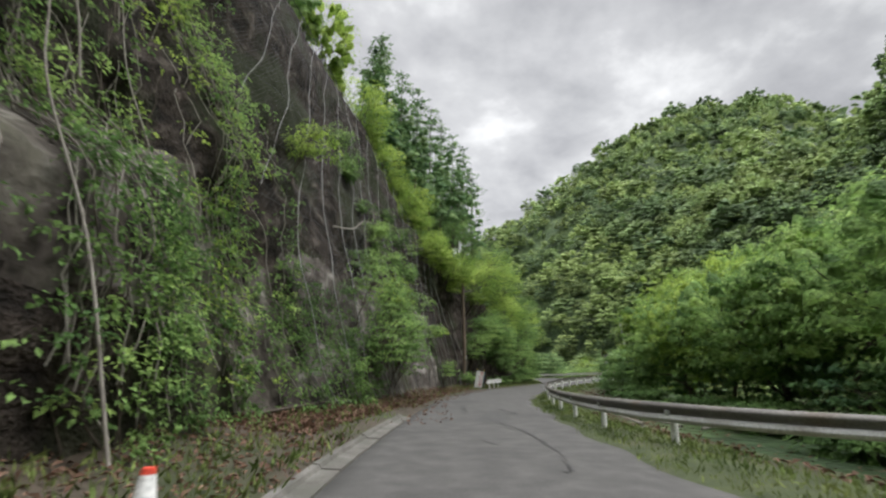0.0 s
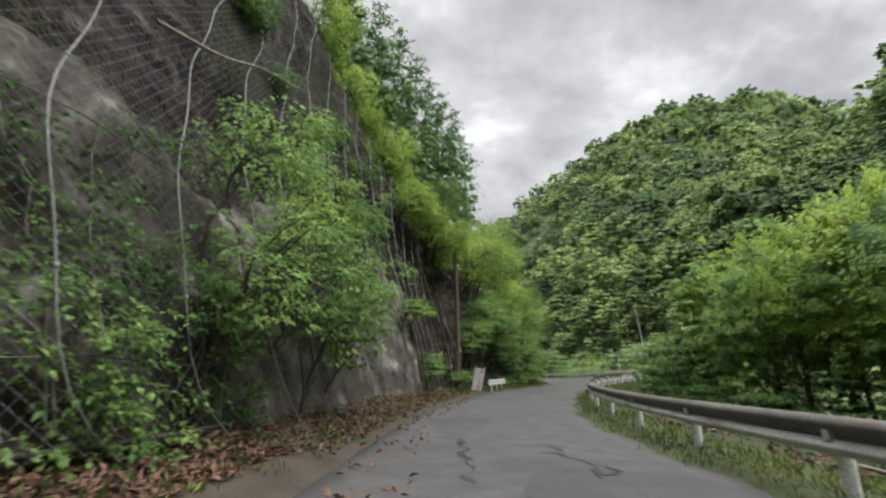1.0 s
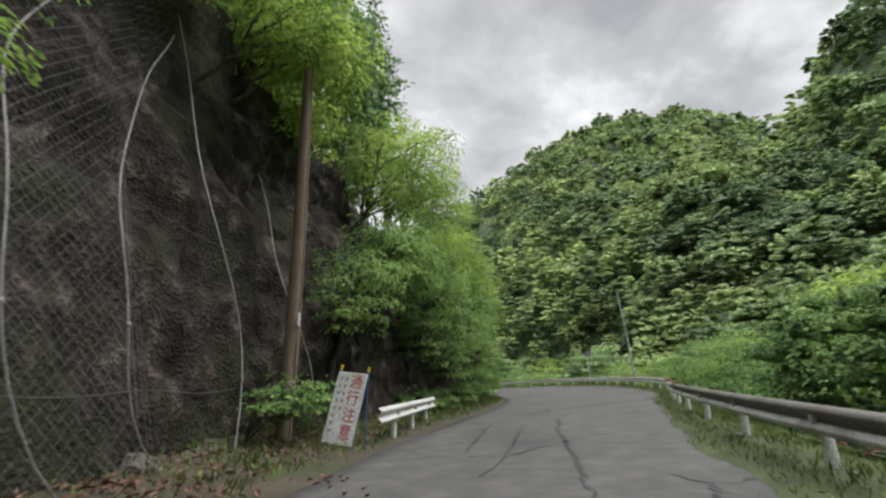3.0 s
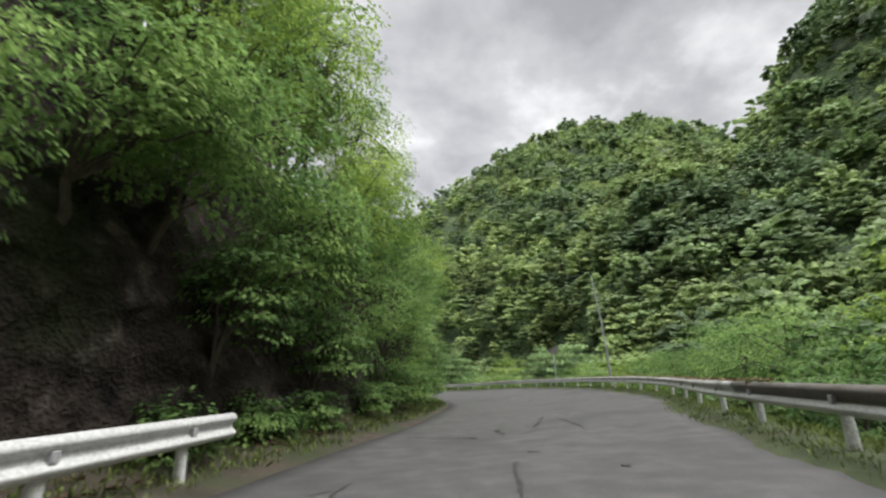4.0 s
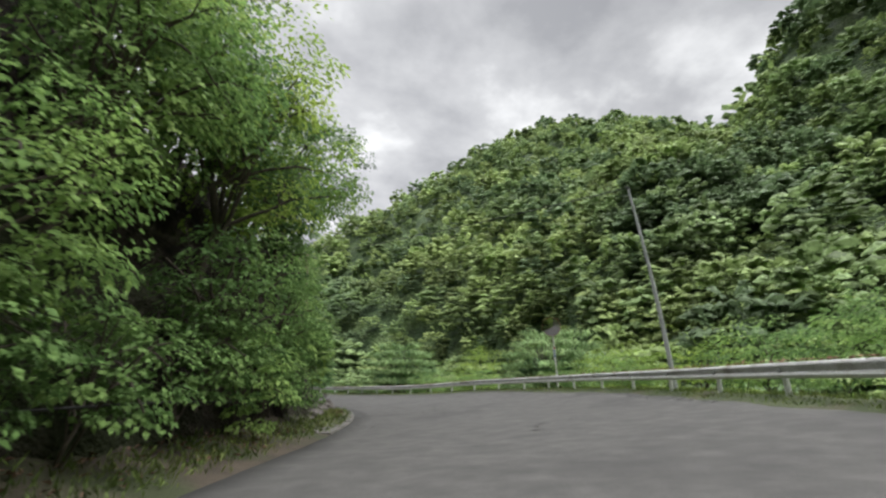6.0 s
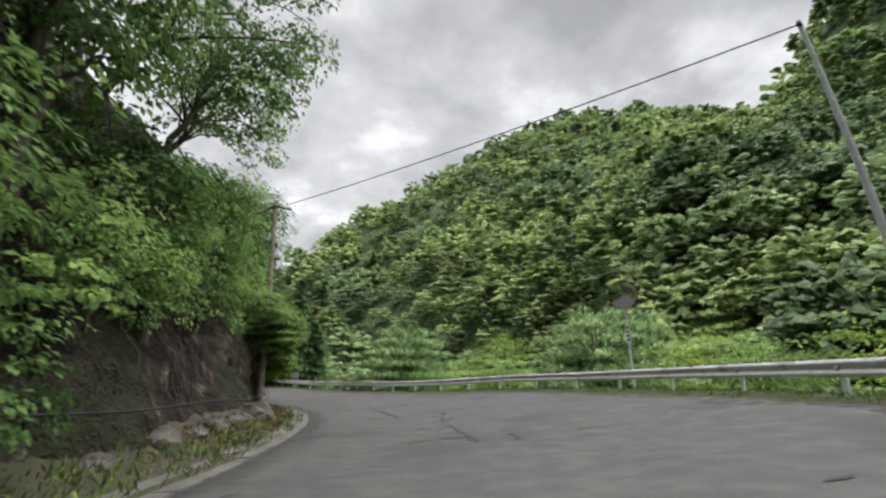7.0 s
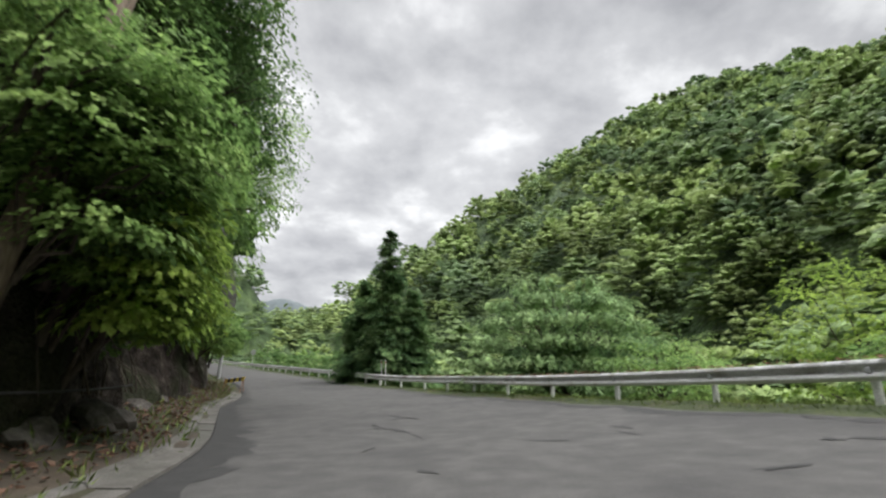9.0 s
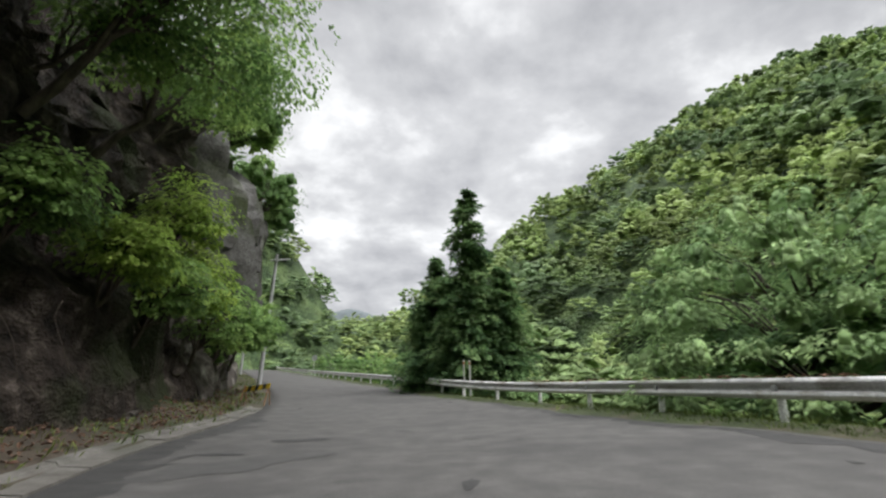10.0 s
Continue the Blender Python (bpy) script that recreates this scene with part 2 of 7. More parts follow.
M_DEAD_LEAF = shader("dead_leaf", [(0.07, 0.038, 0.026), (0.14, 0.08, 0.054), (0.25, 0.165, 0.12)], scale=3, fine=12, bump=0)
M_RUST_LITTER = shader("needle_litter", [(0.2, 0.11, 0.07), (0.33, 0.2, 0.14)], scale=6, fine=30, bump=0.4)
M_GRASS = leaf_mat("verge_grass", (0.075, 0.115, 0.032), (0.138, 0.188, 0.053), (0.22, 0.255, 0.085), 0.8, 0.25)
M_LEAF_BRIGHT = leaf_mat("bright_spring_leaf", (0.116, 0.195, 0.043), (0.249, 0.364, 0.074), (0.423, 0.533, 0.13), 0.45, 0.5, cell=12.0)
M_LEAF_MID = leaf_mat("broad_leaf", (0.099, 0.178, 0.06), (0.207, 0.33, 0.101), (0.355, 0.491, 0.149), 0.45, 0.48, cell=12.0)
# darker leaf, also given to crowns to carry the bank's shade in colour
M_LEAF_DARK = leaf_mat("dark_leaf", (0.062, 0.122, 0.038), (0.122, 0.212, 0.064), (0.215, 0.325, 0.1), 0.4, 0.36, cell=12.0)
M_LEAF_BLUE = leaf_mat("grey_green_weeping_leaf", (0.122, 0.211, 0.085), (0.238, 0.355, 0.149), (0.384, 0.522, 0.234), 0.45, 0.3, 0.06, 5.0)
# conifer green, also the shade colour inside and under other foliage
M_NEEDLE_SHADE = leaf_mat("needle_and_shade_green", (0.06, 0.122, 0.056), (0.135, 0.232, 0.092), (0.24, 0.355, 0.145), 0.5, 0.32)
# the far woods are of four kinds of tree, from dark evergreen to fresh yellow-green
M_WOODS = [leaf_mat("woods_" + nm, tuple(0.58 * c for c in mid), tuple(1.1 * c for c in mid), tuple(1.65 * c for c in mid), 0.06, 0.3, 0.1, 1.5) for nm, mid in (("evergreen", (0.11, 0.163, 0.078)), ("oak", (0.152, 0.215, 0.088)), ("maple", (0.186, 0.252, 0.092)), ("young_leaf", (0.22, 0.285, 0.104)))]
# pale grey-blue in place of haze over far woods
M_FAR_HILL = shader("haze_tinted_hill", [(0.09, 0.11, 0.115), (0.13, 0.15, 0.155)], scale=0.02, fine=0.1, bump=0)


# ---------------------------------------------------------------- mesh helpers
def mesh_np(name, verts, faces, material, smooth=False, extra=()):
    """A mesh from an array of corners and an array of three- or four-cornered faces."""
    me = bpy.data.meshes.new(name)
    verts, faces = np.asarray(verts, np.float32), np.asarray(faces, np.int32)
    k = faces.shape[1]
    me.vertices.add(len(verts))
    me.vertices.foreach_set("co", verts.ravel())
    me.loops.add(faces.size)
    me.loops.foreach_set("vertex_index", faces.ravel())
    me.polygons.add(len(faces))
    me.polygons.foreach_set("loop_start", np.arange(0, faces.size, k, dtype=np.int32))
    me.polygons.foreach_set("use_smooth", np.full(len(faces), smooth))
    me.update(calc_edges=True)
    me.materials.append(material)
    for m in extra:
        me.materials.append(m)
    return me


def thing(name, label, category, at=(0, 0, 0), group="", kind=""):
    ob = new(name)
    ob.empty_display_size = 0.2
    ob.location = at
    return tagged(ob, label, category, group, kind)


def part(name, data, parent, label="", at=None):
    """One mesh under its thing; data stands in the thing's own coordinates."""
    ob = new(name, data)
    ob.parent = parent
    if at is not None:
        ob.location = at
    if label:
        ob["label"] = label
    return ob


def part_bm(name, bm, material, parent, label="", smooth=False):
    me = bpy.data.meshes.new(name)
    bm.to_mesh(me)
    bm.free()
    me.materials.append(material)
    if smooth:
        me.polygons.foreach_set("use_smooth", np.full(len(me.polygons), True))
    return part(name, me, parent, label)


def tube_arrays(paths, sides=7):
    """Tapered tubes along paths; each path is a list of (point, radius)."""
    V, F, n = [], [], 0
    for path in paths:
        pts = np.array([p for p, _ in path], float)
        rad = np.array([r for _, r in path], float)
        tan = np.gradient(pts, axis=0)
        tan /= np.linalg.norm(tan, axis=1, keepdims=True) + 1e-9
        ref = np.array([1.0, 0.13, 0.0]) if abs(tan[0][2]) > 0.7 else np.array([0.0, 0.0, 1.0])
        a = np.cross(tan, ref)
        a /= np.linalg.norm(a, axis=1, keepdims=True) + 1e-9
        b = np.cross(tan, a)
        ang = np.linspace(0, 2 * np.pi, sides, endpoint=False)
        ring = pts[:, None] + rad[:, None, None] * (np.cos(ang)[None, :, None] * a[:, None] + np.sin(ang)[None, :, None] * b[:, None])
        V.append(ring.reshape(-1, 3))
        m = len(pts)
        i, j = np.meshgrid(np.arange(m - 1), np.arange(sides), indexing="ij")
        q = np.stack([i * sides + j, i * sides + (j + 1) % sides, (i + 1) * sides + (j + 1) % sides, (i + 1) * sides + j], -1).reshape(-1, 4)
        F.append(q + n)
        n += m * sides
    return np.concatenate(V), np.concatenate(F)


def tube_mesh(name, paths, material, sides=7):
    v, f = tube_arrays(paths, sides)
    return mesh_np(name, v, f, material, True)


def box(bm, sx, sy, sz, m=Matrix.Identity(4), bevel=0.0):
    """A box of that size about its middle, moved by m, with its edges taken off."""
    r = bmesh.ops.create_cube(bm, size=1.0, matrix=m @ Matrix.Diagonal((sx, sy, sz, 1)))
    if bevel:
        edges = {e for v in r["verts"] for e in v.link_edges}
        bmesh.ops.bevel(bm, geom=list(edges), offset=bevel, segments=2, affect="EDGES", profile=0.5)


# ---------------------------------------------------------------- plan of the road
# paired stations along the drive: left edge of the asphalt, and the line of the guard rail
STATIONS = [
    ((-1.4, -40, 0), (4.0, -40, -0.05)), ((-1.4, -10, 0), (4.0, -10, -0.05)), ((-1.35, 2, 0), (4.0, 2, -0.05)), ((-1.3, 7.5, 0), (4.0, 7.6, -0.03)), ((-0.9, 14.5, 0), (4.1, 14.5, -0.08)),
    ((-0.2, 22.5, 0), (5.0, 22, -0.08)), ((0.9, 29.5, 0), (6.6, 29.5, 0.02)), ((2.6, 36.5, 0), (9.2, 36.3, 0.2)), ((5.0, 43.5, 0), (12.8, 43.5, 0.36)),
    ((7.8, 50, 0.03), (16.8, 50.2, 0.48)), ((10.4, 56.3, 0.06), (20.8, 56.5, 0.64)), ((12.6, 62.5, 0.08), (23.6, 62.8, 0.82)), ((14.4, 69, 0.05), (26.2, 70, 0.92)),
    ((15.7, 75.5, 0), (27.8, 77.5, 1.0)), ((16.4, 82, 0), (28.1, 85, 1.0)), ((16.2, 88.3, 0), (26.9, 91, 0.96)), ((15, 94, 0), (24.9, 97, 0.78)),
    ((12.8, 99.3, 0), (22.5, 102.8, 0.68)), ((10.4, 104.8, 0.05), (20.2, 108.5, 0.7)), ((8.6, 110.5, 0.15), (17.4, 114.8, 0.73)), ((6.4, 116, 0.35), (14.4, 119.5, 0.85)),
    ((2.0, 124.5, 0.8), (10.0, 127.5, 1.2)), ((-9.5, 143, 1.8), (-2.4, 147, 2.1)), ((-25, 167, 3.1), (-18, 171.5, 3.3)), ((-46, 199, 4.8), (-39, 204, 5.0)),
]


def smooth_line(pts, step):
    """Points at about even steps along a smooth curve through pts."""
    p = np.array(pts, float)
    p = np.vstack([2 * p[0] - p[1], p, 2 * p[-1] - p[-2]])
    out = []
    for i in range(1, len(p) - 2):
        n = max(2, int(np.linalg.norm(p[i + 1] - p[i]) / step))
        for t in np.arange(n) / n:
            out.append(0.5 * (2 * p[i] + (p[i + 1] - p[i - 1]) * t + (2 * p[i - 1] - 5 * p[i] + 4 * p[i + 1] - p[i + 2]) * t**2 + (3 * p[i] - p[i - 1] - 3 * p[i + 1] + p[i + 2]) * t**3))
    out.append(p[-2])
    return np.array(out)


both = smooth_line([(*a, *b) for a, b in STATIONS], 1.0)
LEFT, RIGHT = both[:, :3], both[:, 3:]
across = RIGHT - LEFT
WIDE = np.linalg.norm(across[:, :2], axis=1)
UNIT = np.c_[across[:, :2] / WIDE[:, None], np.zeros(len(across))]


def road_point(i, d):
    """The surface at station i (may be fractional), d metres to the right of the left edge; the outer side is banked up."""
    i = float(np.clip(i, 0, len(LEFT) - 1.001))
    k, f = int(i), i - int(i)
    l, r, w = (LEFT[k] * (1 - f) + LEFT[k + 1] * f), (RIGHT[k] * (1 - f) + RIGHT[k + 1] * f), WIDE[k] * (1 - f) + WIDE[k + 1] * f
    u = d / w
    p = l + (r - l) * u
    p[2] = l[2] + (r[2] - l[2]) * (max(u, 0) ** 1.7 if u < 1 else 1 + 0.0 * u)
    return p


def station_at(y):
    return float(np.interp(y, LEFT[:, 1], np.arange(len(LEFT))))


def seg_dist(px, py, line):
    """Distance of many places to a polyline, the side (right of it positive), the height there and the running index."""
    best = np.full(px.shape, 1e9)
    side, hz, idx = np.zeros(px.shape), np.zeros(px.shape), np.zeros(px.shape)
    for k in range(len(line) - 1):
        ax, ay = line[k][:2]
        dx, dy = line[k + 1][0] - ax, line[k + 1][1] - ay
        t = np.clip(((px - ax) * dx + (py - ay) * dy) / (dx * dx + dy * dy + 1e-9), 0, 1)
        qx, qy = px - ax - t * dx, py - ay - t * dy
        d = np.hypot(qx, qy)
        s = np.sign(dy * qx - dx * qy)
        hit = d < best
        best = np.where(hit, d, best)
        side = np.where(hit, s, side)
        if len(line[k]) > 2:
            hz = np.where(hit, line[k][2] + t * (line[k + 1][2] - line[k][2]), hz)
        idx = np.where(hit, k + t, idx)
    return best, side, hz, idx


# width of the strip between the asphalt and the foot of the slope
VERGE_Y = [-40, 3, 6, 8.5, 12, 15, 22, 30, 36, 42, 50, 60, 75, 82, 88, 94, 100, 110, 120, 270]
VERGE_W = [2.6, 2.3, 2.7, 3.3, 2.8, 2.0, 1.6, 1.4, 2.1, 2.7, 1.9, 1.7, 1.3, 1.6, 2.0, 1.6, 1.8, 1.8, 2.0, 2.5]
verge = np.interp(LEFT[:, 1], VERGE_Y, VERGE_W)
FOOT = LEFT - UNIT * verge[:, None]
FOOT[:, 2] = LEFT[:, 2] + 0.12

# how the slope leans back: height reached before it eases, and metres back per metre up
STEEP_Y = [-40, 5, 20, 30, 38, 44, 52, 70, 80, 92, 100, 110, 115, 124, 132, 270]
STEEP_H = [16, 20, 21, 18, 13, 10, 9, 8, 7, 9, 13, 13, 12, 12, 16, 16]
STEEP_K = [0.42, 0.36, 0.32, 0.31, 0.25, 0.27, 0.45, 0.5, 0.5, 0.35, 0.32, 0.3, 0.17, 0.15, 0.4, 0.6]


def slope_back(y, h):
    """Metres back from the foot at height h."""
    top, k = np.interp(y, STEEP_Y, STEEP_H), np.interp(y, STEEP_Y, STEEP_K)
    return np.where(h < top, h * k, top * k + (h - top) * 1.05)


# foot of the wooded mountain across the valley, and its crest
TOE = [(60, -200), (52, -60), (50, 40), (53, 90), (51, 140), (43, 178), (24, 207), (-4, 238), (-44, 284), (-100, 345), (-220, 430)]
# the mountain as seen from the bend: by compass bearing, how far off its foot and crest lie, and how steeply one looks up at the crest
MID = (14.0, 60.0)
TOE_AZ, TOE_R = [-45, -32, -22, -14.5, -6, 4, 14, 25, 52, 90, 119, 170], [560, 438, 307, 231, 179, 147, 121, 88, 49, 38, 41, 130]
CREST_AZ, CREST_R = [-45, -35, -15, -5, 5, 14, 22, 31, 40, 46, 51, 60, 90], [560, 540, 400, 340, 335, 400, 540, 620, 580, 430, 300, 270, 270]
CREST_EL_AZ = [-45, -30, -22, -14, -9, -5, -1.5, 3.5, 9, 14, 18, 22.5, 27.5, 31.5, 34, 37, 42, 47, 51, 55, 62, 90]
CREST_EL = [5, 5.5, 6.5, 9, 11.9, 14.6, 17.2, 20.4, 23.2, 25.5, 27.4, 29.1, 30.5, 31.3, 31.4, 30.4, 30.3, 28.2, 26.4, 25.6, 26.5, 29]


def ground_z(x, y):
    """Height of the ground sheet."""
    x, y = np.asarray(x, float), np.asarray(y, float)
    dl, sl, zl, il = seg_dist(x, y, FOOT[::3])
    dr, sr, zr, ir = seg_dist(x, y, RIGHT[::3])
    dt, st, _, _ = seg_dist(x, y, TOE)
    z = np.minimum(zl, zr) - 0.35
    fy = FOOT[::3][np.clip(il.astype(int), 0, len(FOOT[::3]) - 1), 1]
    top, k = np.interp(fy, STEEP_Y, STEEP_H), np.interp(fy, STEEP_Y, STEEP_K)
    back = np.maximum(dl - 3.4, 0)
    rise = np.where(back < top * k, back / k, top + (back - top * k) / 1.05)
    rise = np.minimum(rise, 75 + 0.35 * np.maximum(back - 80, 0))
    z = np.where(sl < 0, zl - 0.3 + rise, z)
    out = np.maximum(dr - 1.3, 0)
    fall = -0.35 - np.minimum(out * np.interp(y, [-60, 30, 46, 250], [0.045, 0.045, 0.3, 0.32]), 3.2)
    z = np.where((sr > 0) & (sl > 0), zr + fall, z)
    rx, ry = x - MID[0], y - MID[1]
    az, r = np.degrees(np.arctan2(rx, ry)), np.hypot(rx, ry)
    foot, far = np.interp(az, TOE_AZ, TOE_R), np.interp(az, CREST_AZ, CREST_R)
    crest = np.tan(np.radians(np.interp(az, CREST_EL_AZ, CREST_EL))) * far - np.interp(far, [200, 600], [7, 11])
    u = (r - foot) / (far - foot)
    up = np.clip(u, 0, 1)
    fold = 7.0 * np.sin(y / 31 + x / 57 + 1.2 * np.sin(x / 44)) + 5.0 * np.sin(y / 17 - x / 61 + 0.7)
    hill = crest * (up ** 0.93) + fold * np.clip(up * 4, 0, 1) * np.clip(1.15 - up, 0.15, 1) - 0.45 * np.maximum(r - far, 0)
    # the nearer spur
    s = (x - 214) * 0.56 - (y - 196) * 0.83
    ease = lambda v: np.clip(v, 0, 1) ** 2 * (3 - 2 * np.clip(v, 0, 1))
    hill = hill + 54 * ease(s / 42 + 0.45) * ease((x - 125) / 95) * ease((420 - x) / 90)
    hill = np.where(u > 0, hill, 0) - 3.0
    # the hillside that closes the view past the next bend
    z = np.maximum(z, 92 * np.exp(-(((x + 120) / 52) ** 2 + ((y - 318) / 62) ** 2)) - 6)
    return np.where((st > 0) & (sl > 0), np.maximum(z, hill), z)


def build_ground():
    """One sheet that reaches the horizon: close-meshed by the road, coarse far off."""
    def axis(lo, a, b, hi, near, far):
        left = lo + (a - lo) * (1 - (1 - np.linspace(0, 1, far, endpoint=False)) ** 2.2)
        right = b + (hi - b) * np.linspace(0, 1, far + 1)[1:] ** 2.2
        return np.r_[left, np.arange(a, b, near), right]
    xs, ys = axis(-1500, -40, 110, 1700, 3.0, 34), axis(-900, -30, 290, 2600, 3.0, 34)
    X, Y = np.meshgrid(xs, ys, indexing="ij")
    Z = ground_z(X, Y)
    far = np.hypot(X - 10, Y - 60)
    wob = np.array([noise.fractal((x * 0.012, y * 0.012, 0.3), 0.9, 2.0, 4) for x, y in zip(X.ravel(), Y.ravel())]).reshape(X.shape)
    Z += wob * np.interp(far, [25, 90, 400], [0.0, 0.8, 2.5]) * (Z > 3)
    nx, ny = X.shape
    i, j = np.meshgrid(np.arange(nx - 1), np.arange(ny - 1), indexing="ij")
    F = np.stack([i * ny + j, (i + 1) * ny + j, (i + 1) * ny + j + 1, i * ny + j + 1], -1).reshape(-1, 4)
    ob = new("ground", mesh_np("ground", np.stack([X, Y, Z], -1).reshape(-1, 3), F, M_FLOOR, True))
    tagged(ob, "dark green and brown forest floor of a steep wooded valley", "ground", kind="structure")


def ribbon(rows, material, name, smooth=True):
    """A sheet over rows of points."""
    rows = np.asarray(rows)
    n, m = rows.shape[:2]
    i, j = np.meshgrid(np.arange(n - 1), np.arange(m - 1), indexing="ij")
    F = np.stack([i * m + j, i * m + j + 1, (i + 1) * m + j + 1, (i + 1) * m + j], -1).reshape(-1, 4)
    return mesh_np(name, rows.reshape(-1, 3), F, material, smooth)


def edge_gap(i):
    """Strip of grass between asphalt and guard rail."""
    return 0.72 + 0.15 * math.sin(i * 0.31) + 0.1 * math.sin(i * 1.3)


def build_road():
    rows = []
    for i in np.arange(0, len(LEFT) - 1, 0.5):
        k = int(i)
        w = WIDE[k] - edge_gap(i)
        row = []
        for u in np.linspace(0, 1, 15):
            p = road_point(i, w * u)
            p[2] += 0.006 * noise.noise((p[0] * 0.5, p[1] * 0.5, 0)) + 0.02 * noise.noise((p[0] * 0.15, p[1] * 0.15, 5))
            row.append(p)
        a, b = row[0].copy(), row[-1].copy()
        a[2] -= 0.3
        b[2] -= 0.3
        rows.append([a] + row + [b])
    ob = new("road", ribbon(rows, M_ASPHALT, "road"))
    tagged(ob, "worn grey single-lane asphalt mountain road with cracks", "road", kind="structure")
    return ob


def build_strips():
    """The strip under the guard rail and the strip at the foot of the slope."""
    right, left = [], []
    for i in np.arange(0, len(LEFT) - 1, 0.5):
        k = int(i)
        w = WIDE[k]
        g = edge_gap(i)
        row = []
        for d, dz in ((w - g - 0.25, -0.03), (w - g, 0.012), (w - g * 0.5, 0.05), (w, 0.06), (w + 0.5, 0.03), (w + 1.2, -0.12), (w + 2.2, -0.7), (w + 3.6, -1.5)):
            p = road_point(i, d)
            if dz < 0 and d > w:
                dz *= float(np.interp(p[1], [-60, 32, 46], [0.32, 0.32, 1.0]))
            p[2] += dz + 0.05 * noise.noise((p[0] * 1.5, p[1] * 1.5, 2)) * (d > w - g)
            row.append(p)
        right.append(row)
        v = verge[k]
        row = []
        for f, dz in ((-0.15, -0.03), (0.06, 0.01), (0.3, 0.08), (0.6, 0.14), (0.95, 0.24), (1.25, 0.5), (1.7, 0.6)):
            p = road_point(i, -v * f)
            p[2] += dz + 0.07 * noise.noise((p[0] * 1.2, p[1] * 1.2, 7)) * (f > 0.1)
            row.append(p)
        left.append(row)
    a = new("verge_right", ribbon(right, M_VERGE, "verge_right"))
    tagged(a, "grassy earth shoulder under the guard rail", "verge", kind="structure")
    b = new("verge_left", ribbon(left, M_EARTH, "verge_left"))
    tagged(b, "strip of earth and dead leaves at the slope's foot", "verge", kind="structure")


def slope_point(i, h, relief=True):
    """The rock slope's surface at station i and height h."""
    i = float(np.clip(i, 0, len(FOOT) - 1.001))
    k, f = int(i), i - int(i)
    p = FOOT[k] * (1 - f) + FOOT[k + 1] * f
    n = UNIT[k]
    back = float(slope_back(p[1], h))
    q = p - n * back + np.array([0, 0, h])
    if relief:
        s = Vector((q[0] * 0.16, q[1] * 0.16, q[2] * 0.2))
        a = noise.fractal(s, 0.8, 2.2, 6)
        r = abs(noise.noise(Vector(s) * 1.9 + Vector((7, 3, 1)))) + 0.55 * abs(noise.noise(Vector((s[0], s[1], s[2] * 1.8)) * 6.5)) + 0.35 * abs(noise.noise(Vector((s[0] * 1.3, s[1] * 1.3, s[2] * 2.0)) * 13)) + 0.1 * noise.cell(Vector((s[0] * 5, s[1] * 5, s[2] * 9))) - 0.2
        amp = float(np.interp(p[1], [-40, 8, 25, 40, 60, 90, 120], [1.0, 0.9, 0.75, 0.75, 0.9, 0.9, 1.3])) * float(np.interp(h, [0, 1.5, 6], [0.35, 0.8, 1.0]))
        push = (a * 0.9 - r * 0.7 + 0.15) * amp
        q = q + n * (min(push, 0.3) if 12 < p[1] < 40 else push) + np.array([0, 0, 0.3 * a * min(h, 1)])
    return q


def build_slope():
    rnd = random.Random(6)
    hs = np.r_[-0.6, np.arange(0, 10, 0.3), np.arange(10, 26, 0.8), np.arange(26, 70, 2.5)]
    rows = []
    for i in np.r_[np.arange(0, station_at(0), 2.0), np.arange(station_at(0), station_at(118), 0.36), np.arange(station_at(118), len(FOOT) - 1, 1.5)]:
        rows.append([slope_point(i + rnd.uniform(-0.17, 0.17), h + rnd.uniform(-0.13, 0.13)) for h in hs])
    me = ribbon(rows, M_ROCK, "cliff", True)
    me.materials.append(M_ROCK_SHADED)
    me.materials.append(M_ROCK_GREY)
    mid = np.array([p.center for p in me.polygons])
    # where the darker rock goes, standing for shade of trees and overhang
    wavy_y = np.array([noise.noise((c[1] * 0.3, c[2] * 0.3, 9)) for c in mid]) * 3.0 + mid[:, 1]
    shaded = ((wavy_y < 8.5) & (mid[:, 2] < 2.2)) | ((mid[:, 1] < 40) & (mid[:, 2] + 0.8 * (wavy_y - mid[:, 1]) > 4.8)) | ((wavy_y > 33.5) & (wavy_y < 112) & (mid[:, 2] < 13))
    pale = np.array([noise.noise((c[1] * 0.22, c[2] * 0.35, 3)) for c in mid])
    grey = ((wavy_y > 112.5) & (mid[:, 2] > 4.5) & (wavy_y < 128) & (pale > -0.35))
    me.polygons.foreach_set("material_index", np.where(grey, 2, shaded.astype(np.int32)).astype(np.int32))
    me.polygons.foreach_set("use_smooth", mid[:, 1] < 42)
    ob = new("cliff", me)
    tagged(ob, "steep brown rock slope with moss and earth above the road", "cliff", kind="structure")


# ---------------------------------------------------------------- leaves
def leaves(pos, axis, nrm, size, width=0.5, fold=0.12, level=0.0):
    """Pointed folded leaves: arrays of base points, directions, normals and lengths; level turns them to face along their normals."""
    nn = nrm / (np.linalg.norm(nrm, axis=1, keepdims=True) + 1e-9)
    axis = axis - level * np.sum(axis * nn, axis=1, keepdims=True) * nn
    axis = axis / (np.linalg.norm(axis, axis=1, keepdims=True) + 1e-9)
    side = np.cross(axis, nrm)
    side /= np.linalg.norm(side, axis=1, keepdims=True) + 1e-9
    up = np.cross(side, axis)
    s = size[:, None]
    mid = pos + axis * s * 0.45
    V = np.stack([pos, mid + side * s * width * 0.5 + up * s * fold, pos + axis * s, mid - side * s * width * 0.5 + up * s * fold], 1).reshape(-1, 3)
    F = np.arange(len(pos) * 4).reshape(-1, 4)
    return V, F


